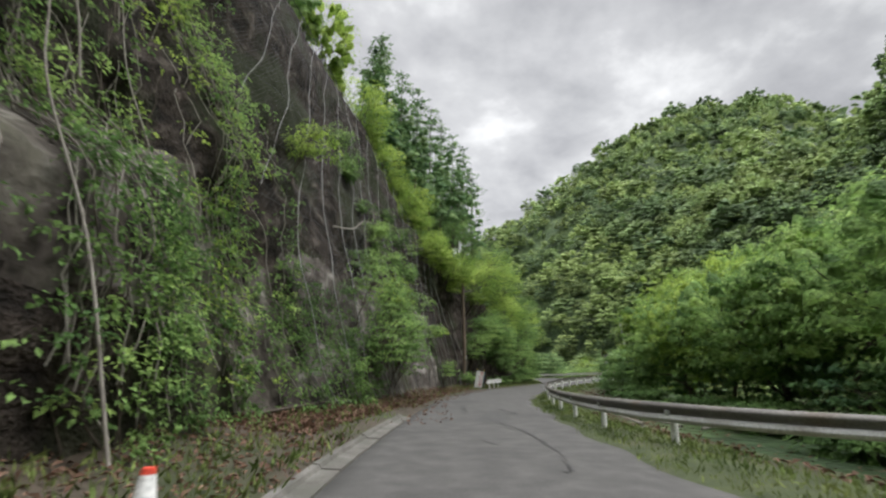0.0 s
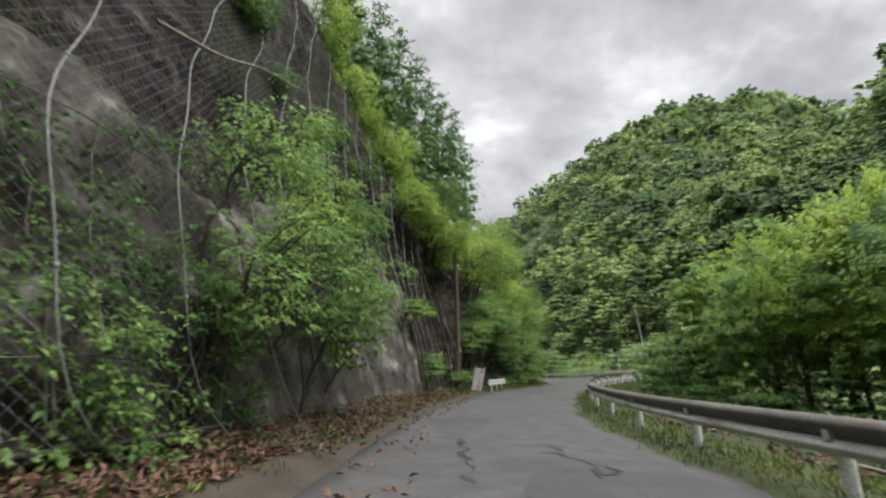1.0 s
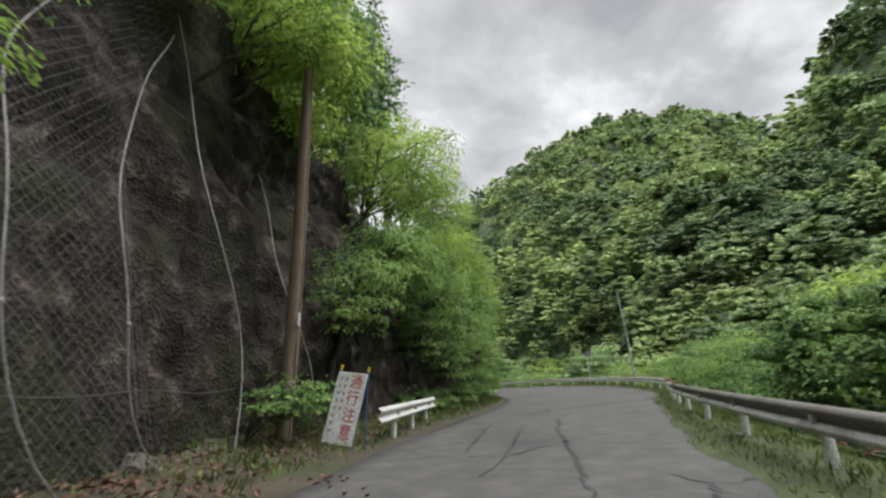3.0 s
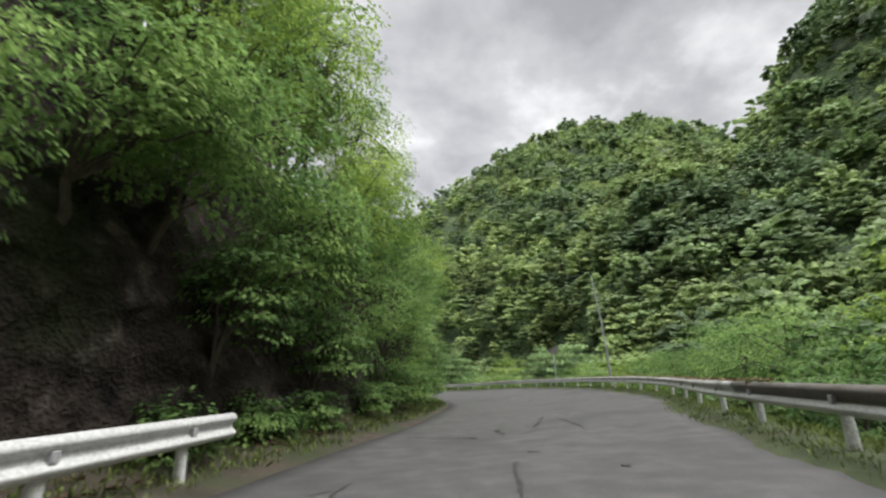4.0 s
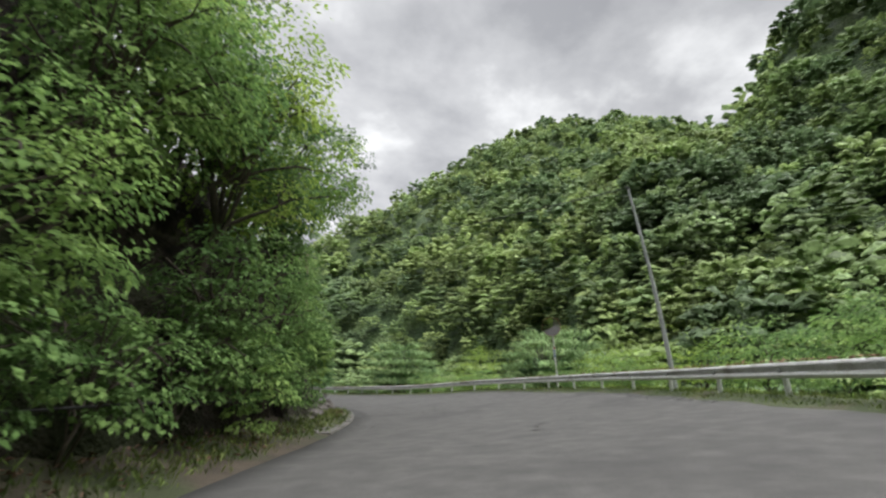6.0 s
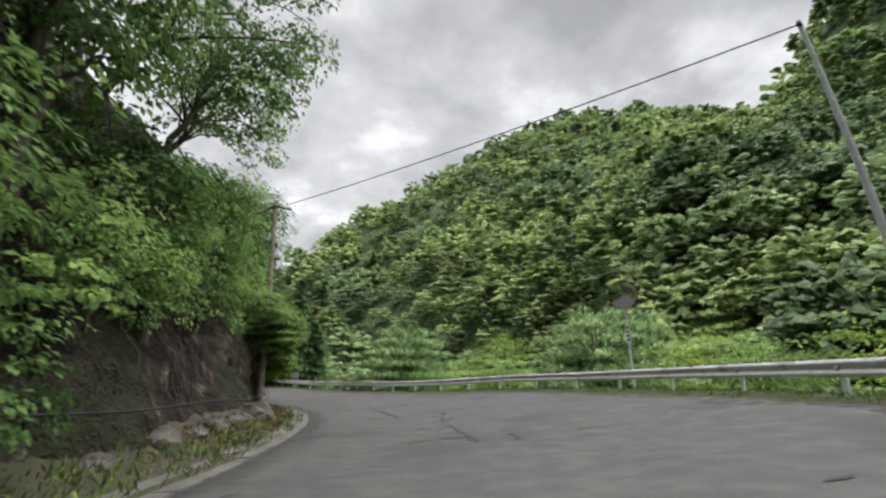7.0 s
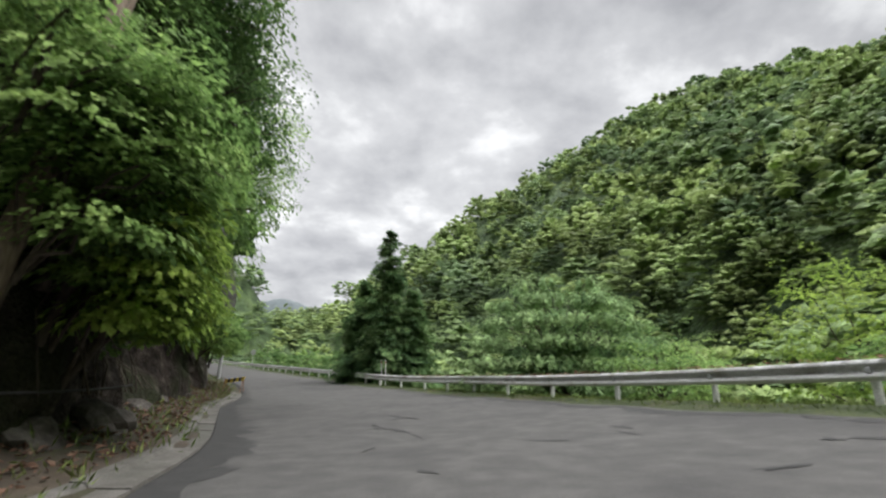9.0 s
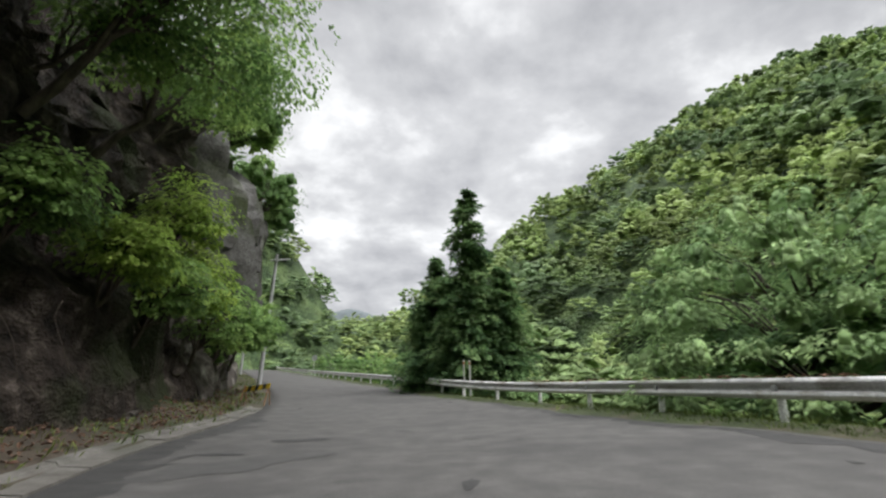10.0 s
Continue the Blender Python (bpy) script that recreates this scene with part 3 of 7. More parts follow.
def spray_cloud(rng, centres, outs, radii, per, leaf, droop=0.35, flat=0.75):
    """Sprays of leaves: each a nearly level, drooping shelf about a twig end, densest along its ribs."""
    n = len(centres)
    c = np.repeat(centres, per, 0)
    o = np.repeat(outs, per, 0)
    r = np.repeat(radii, per)
    o2 = o.copy()
    o2[:, 2] *= 0.25
    o2 /= np.linalg.norm(o2, axis=1, keepdims=True) + 1e-9
    side = np.cross(o2, np.array([0, 0, 1.0]))
    side /= np.linalg.norm(side, axis=1, keepdims=True) + 1e-9
    m = len(c)
    ribs = rng.uniform(-1.6, 1.6, (n, 6))
    a = ribs[np.repeat(np.arange(n), per), rng.integers(0, 6, m)] + rng.normal(0, 0.16, m)
    rho = np.sqrt(rng.uniform(0.02, 1, m))
    d = np.cos(a)[:, None] * o2 + np.sin(a)[:, None] * side
    p = c + d * (rho * r)[:, None]
    p[:, 2] += -droop * r * rho**2 + rng.normal(0, 0.1, m) * r * (1.1 - flat)
    ax = d + rng.normal(0, 0.5, (m, 3))
    ax[:, 2] -= 0.25 + droop * 0.9 * rho
    nr = rng.normal(0, 0.17, (m, 3)) + np.array([0, 0, 1.0]) + d * (0.5 * droop * rho)[:, None] + o2 * 0.35
    return p, ax, nr, leaf * rng.uniform(0.6, 1.25, m)


def crown_sprays(rng, n, radii, low=-0.6, shell=0.62, lobes=5):
    """Places of sprays on a lumpy crown about the origin, and the way out of the crown there."""
    d = rng.normal(0, 1, (n * 4, 3))
    d /= np.linalg.norm(d, axis=1, keepdims=True)
    d = d[d[:, 2] > low][:n]
    lob = rng.normal(0, 1, (lobes, 3))
    lob /= np.linalg.norm(lob, axis=1, keepdims=True)
    lump = 0.72 + 0.36 * np.max(np.clip(d @ lob.T, 0, 1) ** 4, axis=1)
    rho = shell + (1 - shell) * rng.uniform(0, 1, len(d)) ** 0.6
    return d * np.array(radii) * (rho * lump)[:, None], d


def boughs(rng, centres, outs, radii, per, leaf, droop=0.35, long=1.25, wide=0.9, solid=0.85, sectors=8, narrow=0.6, tilt=0.3, hang=0.25, simple=False):
    """Leafy shelves: each a closed, ragged, drooping pad of overlapping foliage with single leaves standing on it and past its rim."""
    n = len(centres)
    o = outs * np.array([1, 1, 0.15]) + rng.normal(0, 0.02, (n, 3))
    o /= np.linalg.norm(o, axis=1, keepdims=True) + 1e-9
    side = np.cross(o, np.array([0, 0, 1.0]))
    side /= np.linalg.norm(side, axis=1, keepdims=True) + 1e-9
    up = np.array([0, 0, 1.0]) + outs * tilt
    up /= np.linalg.norm(up, axis=1, keepdims=True)
    V, F, count = [], [], 0
    R = radii[:, None]
    if solid:
        th = (np.arange(sectors) + rng.uniform(-0.3, 0.3, (n, sectors))) * 2 * np.pi / sectors
        rim = R * solid * rng.uniform(0.5, 1.2, (n, sectors))
        d = np.cos(th)[..., None] * o[:, None] * long + np.sin(th)[..., None] * side[:, None] * wide
        z1 = R * rng.uniform(-0.02, 0.12, (n, sectors))
        z2 = -droop * R * rng.uniform(0.55, 1.2, (n, sectors))
        inner = centres[:, None] + d * (rim * 0.55)[..., None] + up[:, None] * z1[..., None]
        outer = centres[:, None] + d * rim[..., None] + up[:, None] * z2[..., None]
        mid = (centres + up * R * 0.14)[:, None]
        k = np.arange(sectors)
        rings = [mid, outer] if simple else [mid, inner, outer]
        V.append(np.concatenate(rings, 1).reshape(-1, 3))
        fan = np.stack([np.zeros(sectors // 2, int), 1 + 2 * np.arange(sectors // 2), 2 + 2 * np.arange(sectors // 2), 1 + (2 + 2 * np.arange(sectors // 2)) % sectors], -1)
        ring = np.stack([1 + k, 1 + sectors + k, 1 + sectors + (k + 1) % sectors, 1 + (k + 1) % sectors], -1)
        one = fan if simple else np.concatenate([fan, ring])
        F.append((one[None] + (np.arange(n) * (1 + (len(rings) - 1) * sectors))[:, None, None]).reshape(-1, 4))
        count = len(V[0])
    if per:
        m = n * per
        c, oo, ss, uu, r = (np.repeat(x, per, 0) for x in (centres, o, side, up, radii))
        a = rng.uniform(0, 2 * np.pi, m)
        rho = np.where(rng.uniform(0, 1, m) < 0.45, rng.uniform(0.72, 1.08, m), np.sqrt(rng.uniform(0.0, 0.8, m)))
        d = np.cos(a)[:, None] * oo * long + np.sin(a)[:, None] * ss * wide
        p = c + d * (rho * r * 0.95)[:, None] + uu * (r * (0.13 - (0.13 + droop) * rho**2.2) + 0.03 * r + np.abs(rng.normal(0, 0.06, m)) * r)[:, None]
        ax = d + rng.normal(0, 0.45, (m, 3))
        ax[:, 2] -= hang + 1.1 * droop * rho
        nr = uu + d * (0.7 * droop * rho)[:, None] + rng.normal(0, 0.2, (m, 3))
        v, f = leaves(p, ax, nr, leaf * rng.uniform(0.6, 1.25, m), narrow, 0.1, 0.6)
        V.append(v)
        F.append(f + count)
    return np.concatenate(V), np.concatenate(F)


def in_tiers(z, step):
    """Heights drawn towards even levels, as boughs grow in shelves."""
    return z + 0.65 * (np.round(z / step) * step - z)


def limb(a, b, r0, r1, sag, rng, n=5):
    a, b = np.asarray(a, float), np.asarray(b, float)
    k = np.linalg.norm(b - a)
    out = []
    for t in np.linspace(0, 1, n):
        p = a * (1 - t) + b * t
        p = p + np.array([0, 0, sag * math.sin(math.pi * t)]) + rng.normal(0, 0.03 * k, 3) * math.sin(math.pi * t)
        out.append((p, r0 * (1 - t) + r1 * t))
    return out


def make_tree(name, label, base, height, radii, seed, leaf_material, sprays=90, per=45, leaf=0.16, spray_r=0.8, trunk_r=0.16, lean=(0, 0), crown_h=0.68, low=-0.55, bark=None, droop=0.35, category="tree", limbs=16, group=""):
    """A broad-leaved tree or bush: a tapered trunk with limbs, and a crown of leafy sprays."""
    rng = np.random.default_rng(seed)
    root = thing(name, label, category, base, group)
    cc = np.array([lean[0], lean[1], height * crown_h])
    sprays, per, spray_r, leaf = max(int(sprays * 0.9), 14), int(per * 0.72), spray_r * 0.9, leaf * 0.9
    away = min(float(np.hypot(e[:, 0] - base[0], e[:, 1] - base[1]).min()) for e in (LEFT, RIGHT))
    near = away < 9.5 and base[1] < 112
    beyond = away < 12.5 and base[1] < 52 and np.hypot(RIGHT[:, 0] - base[0], RIGHT[:, 1] - base[1]).min() <= away + 1e-6
    if beyond:
        sprays, per, spray_r = int(sprays * 1.25), int(per * 0.75), spray_r * 0.76
    elif near:
        sprays, per, spray_r, leaf = int(sprays * (1.1 + 0.25 * (radii[0] > 2.3))), int(per * 0.9), spray_r * 0.9, leaf * 1.06
    elif base[1] > 116 or base[0] > 30:
        per, leaf = int(per * 0.5), leaf * 1.1
    else:
        per = int(per * 0.45)
    ctr, outs = crown_sprays(rng, sprays, radii, low)
    ctr[:, 2] = in_tiers(ctr[:, 2], spray_r * 0.8)
    ctr = ctr + cc
    keep = ctr[:, 2] > 0.1
    ctr, outs = ctr[keep], outs[keep]
    top = cc + np.array([0, 0, radii[2] * 0.55])
    paths = [limb((0, 0, -0.5), top, trunk_r, trunk_r * 0.22, 0, rng, 8)]
    line = np.array([p for p, _ in paths[0]])
    for k in rng.permutation(len(ctr))[:limbs]:
        t = rng.uniform(0.25, 0.9)
        s = line[int(t * 7)]
        paths.append(limb(s, ctr[k], trunk_r * (0.55 - 0.35 * t), 0.012, 0.25, rng, 6))
    part("trunk", tube_mesh("trunk", paths, bark or M_BARK, 5), root)
    rr = spray_r * rng.uniform(0.65, 1.3, len(ctr))
    v, f = boughs(rng, ctr, outs, rr, per, leaf, droop, solid=0.36 if beyond else 0.0 if near else 0.5, sectors=6, tilt=0.9 if near and not beyond else 0.4)
    part("crown", mesh_np("crown", v, f, leaf_material, True), root)
    return root


def make_conifer(name, label, base, height, radius, seed, bare=0.15, tiers=26, per=26, leaf=0.5, group="", trunk_r=0.16, ragged=0.15):
    """A conifer: a straight trunk and drooping boughs that shorten towards the tip."""
    rng = np.random.default_rng(seed)
    root = thing(name, label, "conifer", base, group)
    paths = [[((0, 0, -0.5), trunk_r), ((0, 0, height * 0.5), trunk_r * 0.6), ((0, 0, height), 0.015)]]
    C, O, R = [], [], []
    for k in range(tiers):
        t = bare + (1 - bare) * (k + rng.uniform(-0.3, 0.3)) / tiers
        z = height * min(max(t, bare), 0.985)
        r = radius * (1 - (t - bare) / (1 - bare)) ** (0.45 if bare > 0.3 else 0.8) * rng.uniform(0.6, 1.2) + 0.12
        for a in rng.uniform(0, 2 * math.pi, 6 if t < 0.8 else 4):
            d = np.array([math.cos(a), math.sin(a), 0])
            q = r * rng.uniform(0.75, 1.15)
            C.append(d * q * 0.55 + np.array([0, 0, z - 0.12 * q]) + rng.normal(0, ragged * 0.25, 3))
            O.append(d)
            R.append(q * 0.5)
            if k % 3 == 0:
                paths.append([((0, 0, z), 0.03), (tuple(np.array([0, 0, z - 0.15 * r]) + d * r * 0.8), 0.008)])
    part("trunk", tube_mesh("trunk", paths, M_BARK, 6), root)
    v, f = boughs(rng, np.array(C), np.array(O), np.array(R), int(per * 0.7), leaf * 0.8, 0.3, 1.1, 0.5, 0.5, 6, 0.34, -0.1, 0.1)
    part("crown", mesh_np("crown", v, f, M_NEEDLE_SHADE, True), root)
    return root


def make_weeping_bush(name, label, base, height, radius, seed, count=120, per=60):
    """A broad dome of arching boughs in tiers, each a ragged shelf fringed with narrow hanging leaves."""
    rng = np.random.default_rng(seed)
    root = thing(name, label, "bush", base)
    paths = [limb((0, 0, -0.5), (0.1, 0.0, height * 0.55), 0.16, 0.06, 0, rng, 6)]
    k = np.arange(count)
    u = (k + rng.uniform(0, 1, count)) / count
    e = np.arcsin(np.clip(0.04 + 0.94 * u, 0, 0.98))
    a = 2.399963 * k + rng.uniform(-0.35, 0.35, count)
    d = np.stack([np.cos(a), np.sin(a), np.zeros(count)], -1)
    reach = rng.uniform(0.72, 1.02, count)
    c = d * (radius * np.cos(e) ** 0.7 * reach)[:, None]
    c[:, 2] = in_tiers(height * (0.16 + 0.78 * np.sin(e)) * (0.8 + 0.2 * reach), height * 0.13)
    c[:, 2] = in_tiers(c[:, 2], height * 0.13)
    o = d * np.cos(e)[:, None] + np.array([0, 0, 1.0]) * np.sin(e)[:, None]
    for j in range(0, count, 3):
        paths.append([((0, 0, c[j, 2] * 0.45), 0.05), (tuple(c[j] * (0.55, 0.55, 0.9)), 0.025), (tuple(c[j]), 0.008)])
    part("trunk", tube_mesh("trunk", paths, M_BARK, 5), root)
    size = (0.2 + 0.165 * radius) * rng.uniform(0.7, 1.3, count)
    v, f = boughs(rng, c, o, size * 0.72, per, 0.2, 0.6, 1.3, 0.8, 0.36, 6, 0.36, 0.15, 0.4)
    part("crown", mesh_np("crown", v, f, M_LEAF_BLUE, True), root)
    # an inner shell coloured darker, for the shade between the boughs
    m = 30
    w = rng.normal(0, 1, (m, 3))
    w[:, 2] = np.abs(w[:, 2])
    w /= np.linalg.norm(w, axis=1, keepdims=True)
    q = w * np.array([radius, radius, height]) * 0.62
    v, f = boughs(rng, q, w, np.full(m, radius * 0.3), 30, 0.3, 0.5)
    part("inner_leaves", mesh_np("inner_leaves", v, f, M_NEEDLE_SHADE), root, "inner leaves coloured dark green for the shade between boughs")
    return root


def build_woods():
    """The far woods on both sides of the valley, past counting."""
    rng = np.random.default_rng(5)
    kinds = {}
    for lod, shelves, per, leaf, R in ((0, 150, 4, 0.08, 0.145), (1, 84, 1, 0.1, 0.18), (2, 44, 0, 0.1, 0.23)):
        kinds[lod] = []
        for k in range(9):
            th = rng.uniform(0, 2 * math.pi, shelves)
            el = np.arcsin(rng.uniform(-0.35, 1.0, shelves))
            d = np.stack([np.cos(th) * np.cos(el), np.sin(th) * np.cos(el), np.sin(el)], -1)
            knob = rng.normal(0, 1, (4, 3))
            knob /= np.linalg.norm(knob, axis=1, keepdims=True)
            c = d * (rng.uniform(0.62, 0.86, shelves) * (0.8 + 0.3 * np.max(np.clip(d @ knob.T, 0, 1) ** 3, axis=1)))[:, None]
            c[:, 2] = in_tiers(c[:, 2], 0.24)
            big = rng.uniform(0.6, 1.2, shelves) * R
            kinds[lod].append(boughs(rng, c, d, big, per, leaf, 0.5, 1.2, 0.95, 0.9, 6, 0.7, 0.5, 0.3, True))
    spots = []
    for lo, hi, step in ((0, 120, 7.2), (120, 230, 8.8), (230, 420, 11.5), (420, 900, 15.0)):
        g = np.arange(-620, 900, step)
        X, Y = np.meshgrid(g, g, indexing="ij")
        X, Y = X.ravel() + rng.uniform(-0.5, 0.5, X.size) * step, Y.ravel() + rng.uniform(-0.5, 0.5, X.size) * step
        d = np.hypot(X - 15, Y - 55)
        az = np.degrees(np.arctan2(X - 14, Y - 20))
        ok = (d >= lo) & (d < hi) & (az > -60) & (az < 80)
        spots.append(np.c_[X[ok], Y[ok], np.full(ok.sum(), step)])
    S = np.concatenate(spots)
    X, Y, st = S.T
    dt, sd, _, _ = seg_dist(X, Y, TOE)
    dl, sl, _, _ = seg_dist(X, Y, FOOT[::4])
    dr, sr, _, _ = seg_dist(X, Y, RIGHT[::4])
    hillside = (sl > 0) & (sr > 0) & (dr > 13)
    leftside = (sl < 0) & (dl > np.interp(Y, [100, 124, 132], [15, 9, 3])) & (dl < np.interp(Y, [70, 110], [30, 150])) & (Y > 15)
    bearing, away = np.degrees(np.arctan2(X - MID[0], Y - MID[1])), np.hypot(X - MID[0], Y - MID[1])
    behind = away - np.interp(bearing, CREST_AZ, CREST_R) > 22
    ok = (hillside & ~behind & (Y > 5)) | leftside
    X, Y, st, dt, sd, hill = X[ok], Y[ok], st[ok], dt[ok], sd[ok], hillside[ok]
    Z = ground_z(X, Y)
    low = hill & (sd < 0)
    # saplings and shrubs between the nearer trees
    g = np.arange(20, 190, 5.6)
    U, W = (q.ravel() + rng.uniform(-2.5, 2.5, q.size) for q in np.meshgrid(g, g, indexing="ij"))
    far = np.hypot(U - 15, W - 70)
    right_d, right_s, _, _ = seg_dist(U, W, RIGHT[::4])
    ok = (right_s > 0) & (right_d > 18) & (far < 150)
    U, W = U[ok], W[ok]
    under = len(X)
    X, Y = np.r_[X, U], np.r_[Y, W]
    Z, st, low = np.r_[Z, ground_z(U, W)], np.r_[st, np.full(len(U), 4.4)], np.r_[low, np.zeros(len(U), bool)]
    V, F, kind, n = [], [], [], 0
    size = st * rng.choice([0.42, 0.52, 0.62, 0.82], len(X)) * rng.uniform(0.85, 1.15, len(X))
    size = np.where(low, size * 0.9, np.where(st < 9, size * 1.35, size * 1.1))
    for k in range(len(X)):
        dk = math.hypot(X[k] - 15, Y[k] - 70)
        v, f = kinds[2 if k >= under else 0 if dk < 66 else 1 if dk < 175 else 2][rng.integers(9)]
        a = rng.uniform(0, 2 * math.pi)
        c, s = math.cos(a), math.sin(a)
        r = size[k]
        q = v * (r, r, r * rng.uniform(0.8, 1.25))
        q = np.c_[q[:, 0] * c - q[:, 1] * s, q[:, 0] * s + q[:, 1] * c, q[:, 2]]
        V.append(q + (X[k], Y[k], Z[k] + r * (0.5 if low[k] else rng.uniform(0.2, 1.0))))
        F.append(f + n)
        n += len(v)
        patch = noise.noise((X[k] * 0.02, Y[k] * 0.02, Z[k] * 0.03)) + rng.normal(0, 0.28)
        kind.append(np.full(len(f), 0 if patch < -0.28 else 1 if patch < 0.05 else 2 if patch < 0.33 else 3, np.int32))
    me = mesh_np("woods", np.concatenate(V), np.concatenate(F), M_WOODS[0], True, M_WOODS[1:])
    me.polygons.foreach_set("material_index", np.concatenate(kind))
    tagged(new("woods", me), "dense green broad-leaved woods covering the mountainsides", "woods", kind="stuff")


build_ground()
road = build_road()
build_strips()
build_slope()
build_woods()

# ---------------------------------------------------------------- guard rails
def rail_profile():
    """Cross-section of the beam: out from the post and up, a shallow W."""
    half = [(0.0, -0.175), (0.035, -0.165), (0.075, -0.12), (0.08, -0.085), (0.02, -0.03), (0.015, 0.0)]
    return half + [(x, -z) for x, z in half[-2::-1]]


def make_rail(name, label, line, spacing, height=0.6, ends=True, paint=None, lip=None):
    """A guard rail along a ground line; the beam faces the road, on round posts."""
    line = np.asarray(line, float)
    root = thing(name, label, "guard rail", line[0])
    o = line[0]
    tan = np.gradient(line, axis=0)
    tan[:, 2] = 0
    tan /= np.linalg.norm(tan, axis=1, keepdims=True)
    out = np.c_[-tan[:, 1], tan[:, 0], np.zeros(len(tan))]
    prof = rail_profile()
    outer = [[p - o + n * (x + 0.07) + np.array([0, 0, height + z]) for x, z in prof] for p, n in zip(line, out)]
    inner = [[p - o + n * (x + 0.064) + np.array([0, 0, height + z]) for x, z in prof[::-1]] for p, n in zip(line, out)]
    rows = [a + b + [a[0]] for a, b in zip(outer, inner)]
    beam = ribbon(rows, paint or M_WHITE, "beam", True)
    # the lower lobe is coloured paler, for the light caught on its ridge
    beam.materials.append(lip or M_POST)
    up = np.tile(np.arange(len(rows[0]) - 1), len(rows) - 1)
    beam.polygons.foreach_set("material_index", ((up < 4) | ((up > 16) & (up < 21))).astype(np.int32))
    part("beam", beam, root)
    run = np.r_[0, np.cumsum(np.linalg.norm(np.diff(line, axis=0), axis=1))]
    bm = bmesh.new()
    bmesh.ops.create_cone(bm, cap_ends=True, segments=14, radius1=0.066, radius2=0.066, depth=1.0, matrix=pose(0, 0, 0.12))
    bmesh.ops.create_uvsphere(bm, u_segments=14, v_segments=5, radius=0.066, matrix=pose(0, 0, 0.62) @ Matrix.Diagonal((1, 1, 0.4, 1)))
    post = bpy.data.meshes.new("post")
    bm.to_mesh(post)
    bm.free()
    post.materials.append(M_POST)
    bb = bmesh.new()
    box(bb, 0.1, 0.09, 0.1, pose(0.095, 0, height), 0.01)
    block = bpy.data.meshes.new("bracket")
    bb.to_mesh(block)
    bb.free()
    block.materials.append(M_STEEL)
    bj = bmesh.new()
    bmesh.ops.create_cone(bj, cap_ends=True, segments=8, radius1=0.02, radius2=0.014, depth=0.02, matrix=pose(0.094, 0, height, 0, 90))
    bolts = bpy.data.meshes.new("bolt")
    bj.to_mesh(bolts)
    bj.free()
    bolts.materials.append(M_STEEL)
    for s in np.arange(spacing * 0.5, run[-1], spacing):
        p = np.array([np.interp(s, run, line[:, k]) for k in range(3)])
        k = min(int(np.searchsorted(run, s)), len(out) - 1)
        a = math.degrees(math.atan2(out[k][1], out[k][0]))
        q = part("post", post, root)
        q.matrix_local = Matrix.Translation(p - o) @ pose(0, 0, 0, random.uniform(-1.5, 1.5), random.uniform(-1.5, 1.5), a)
        for m, nm in ((block, "bracket"), (bolts, "bolt")):
            b = part(nm, m, root)
            b.matrix_local = Matrix.Translation(p - o) @ pose(0, 0, 0, 0, 0, a)
    if ends:
        for e, sgn in ((0, -1), (-1, 1)):
            bm = bmesh.new()
            bmesh.ops.create_cone(bm, cap_ends=True, segments=16, radius1=0.17, radius2=0.17, depth=0.3, matrix=Matrix.Translation(line[e] - o + out[e] * 0.02 + np.array([0, 0, height])) @ pose(0, 0, 0, 0, 0, 0))
            part_bm("end_piece", bm, M_WHITE, root, smooth=True)
    return root


def litter_on_rail(line, height, seed):
    """Rust-brown needles and twigs lying along a rail's top."""
    rng = np.random.default_rng(seed)
    line = np.asarray(line)
    P = []
    for k in range(len(line) - 1):
        n = rng.integers(8, 22)
        t = rng.uniform(0, 1, n)[:, None]
        P.append(line[k] * (1 - t) + line[k + 1] * t)
    p = np.concatenate(P)
    p = p + np.c_[rng.normal(0, 0.03, (len(p), 2)), np.full(len(p), height) + rng.uniform(0, 0.03, len(p))]
    v, f = leaves(p, rng.normal(0, 1, (len(p), 3)) * (1, 1, 0.15), rng.normal(0, 0.3, (len(p), 3)) + (0, 0, 1), rng.uniform(0.06, 0.16, len(p)), 0.4)
    ob = new("needle_litter", mesh_np("needle_litter", v, f, M_RUST_LITTER))
    tagged(ob, "rust-brown dead needles lying on the guard rail", "leaf litter", kind="stuff")


a, b = int(station_at(-30)), int(station_at(48.5))
rail_a = np.vstack([smooth_line([(10.5, 5.0, -0.1), (7.4, 6.3, -0.08), (5.2, 7.7, -0.05), (4.05, 9.5, -0.03)], 0.7), RIGHT[int(station_at(11.5)):b]])
rail_b = RIGHT[b - 1:int(station_at(240))]
make_rail("guard_rail", "dirty grey steel W-beam guard rail on white posts", rail_a, 3.05, ends=False, paint=M_BEAM_GREY, lip=M_WHITE)
make_rail("guard_rail", "long white steel W-beam guard rail around the bend", rail_b, 3.05, ends=False)
short = smooth_line([(3.75, 41.0, 0.1), (4.5, 43.4, 0.12), (5.2, 45.6, 0.14), (5.75, 47.3, 0.16)], 0.5)[::-1]
make_rail("guard_rail", "short white guard rail beside the warning sign", short, 2.0, 0.5, ends=False)


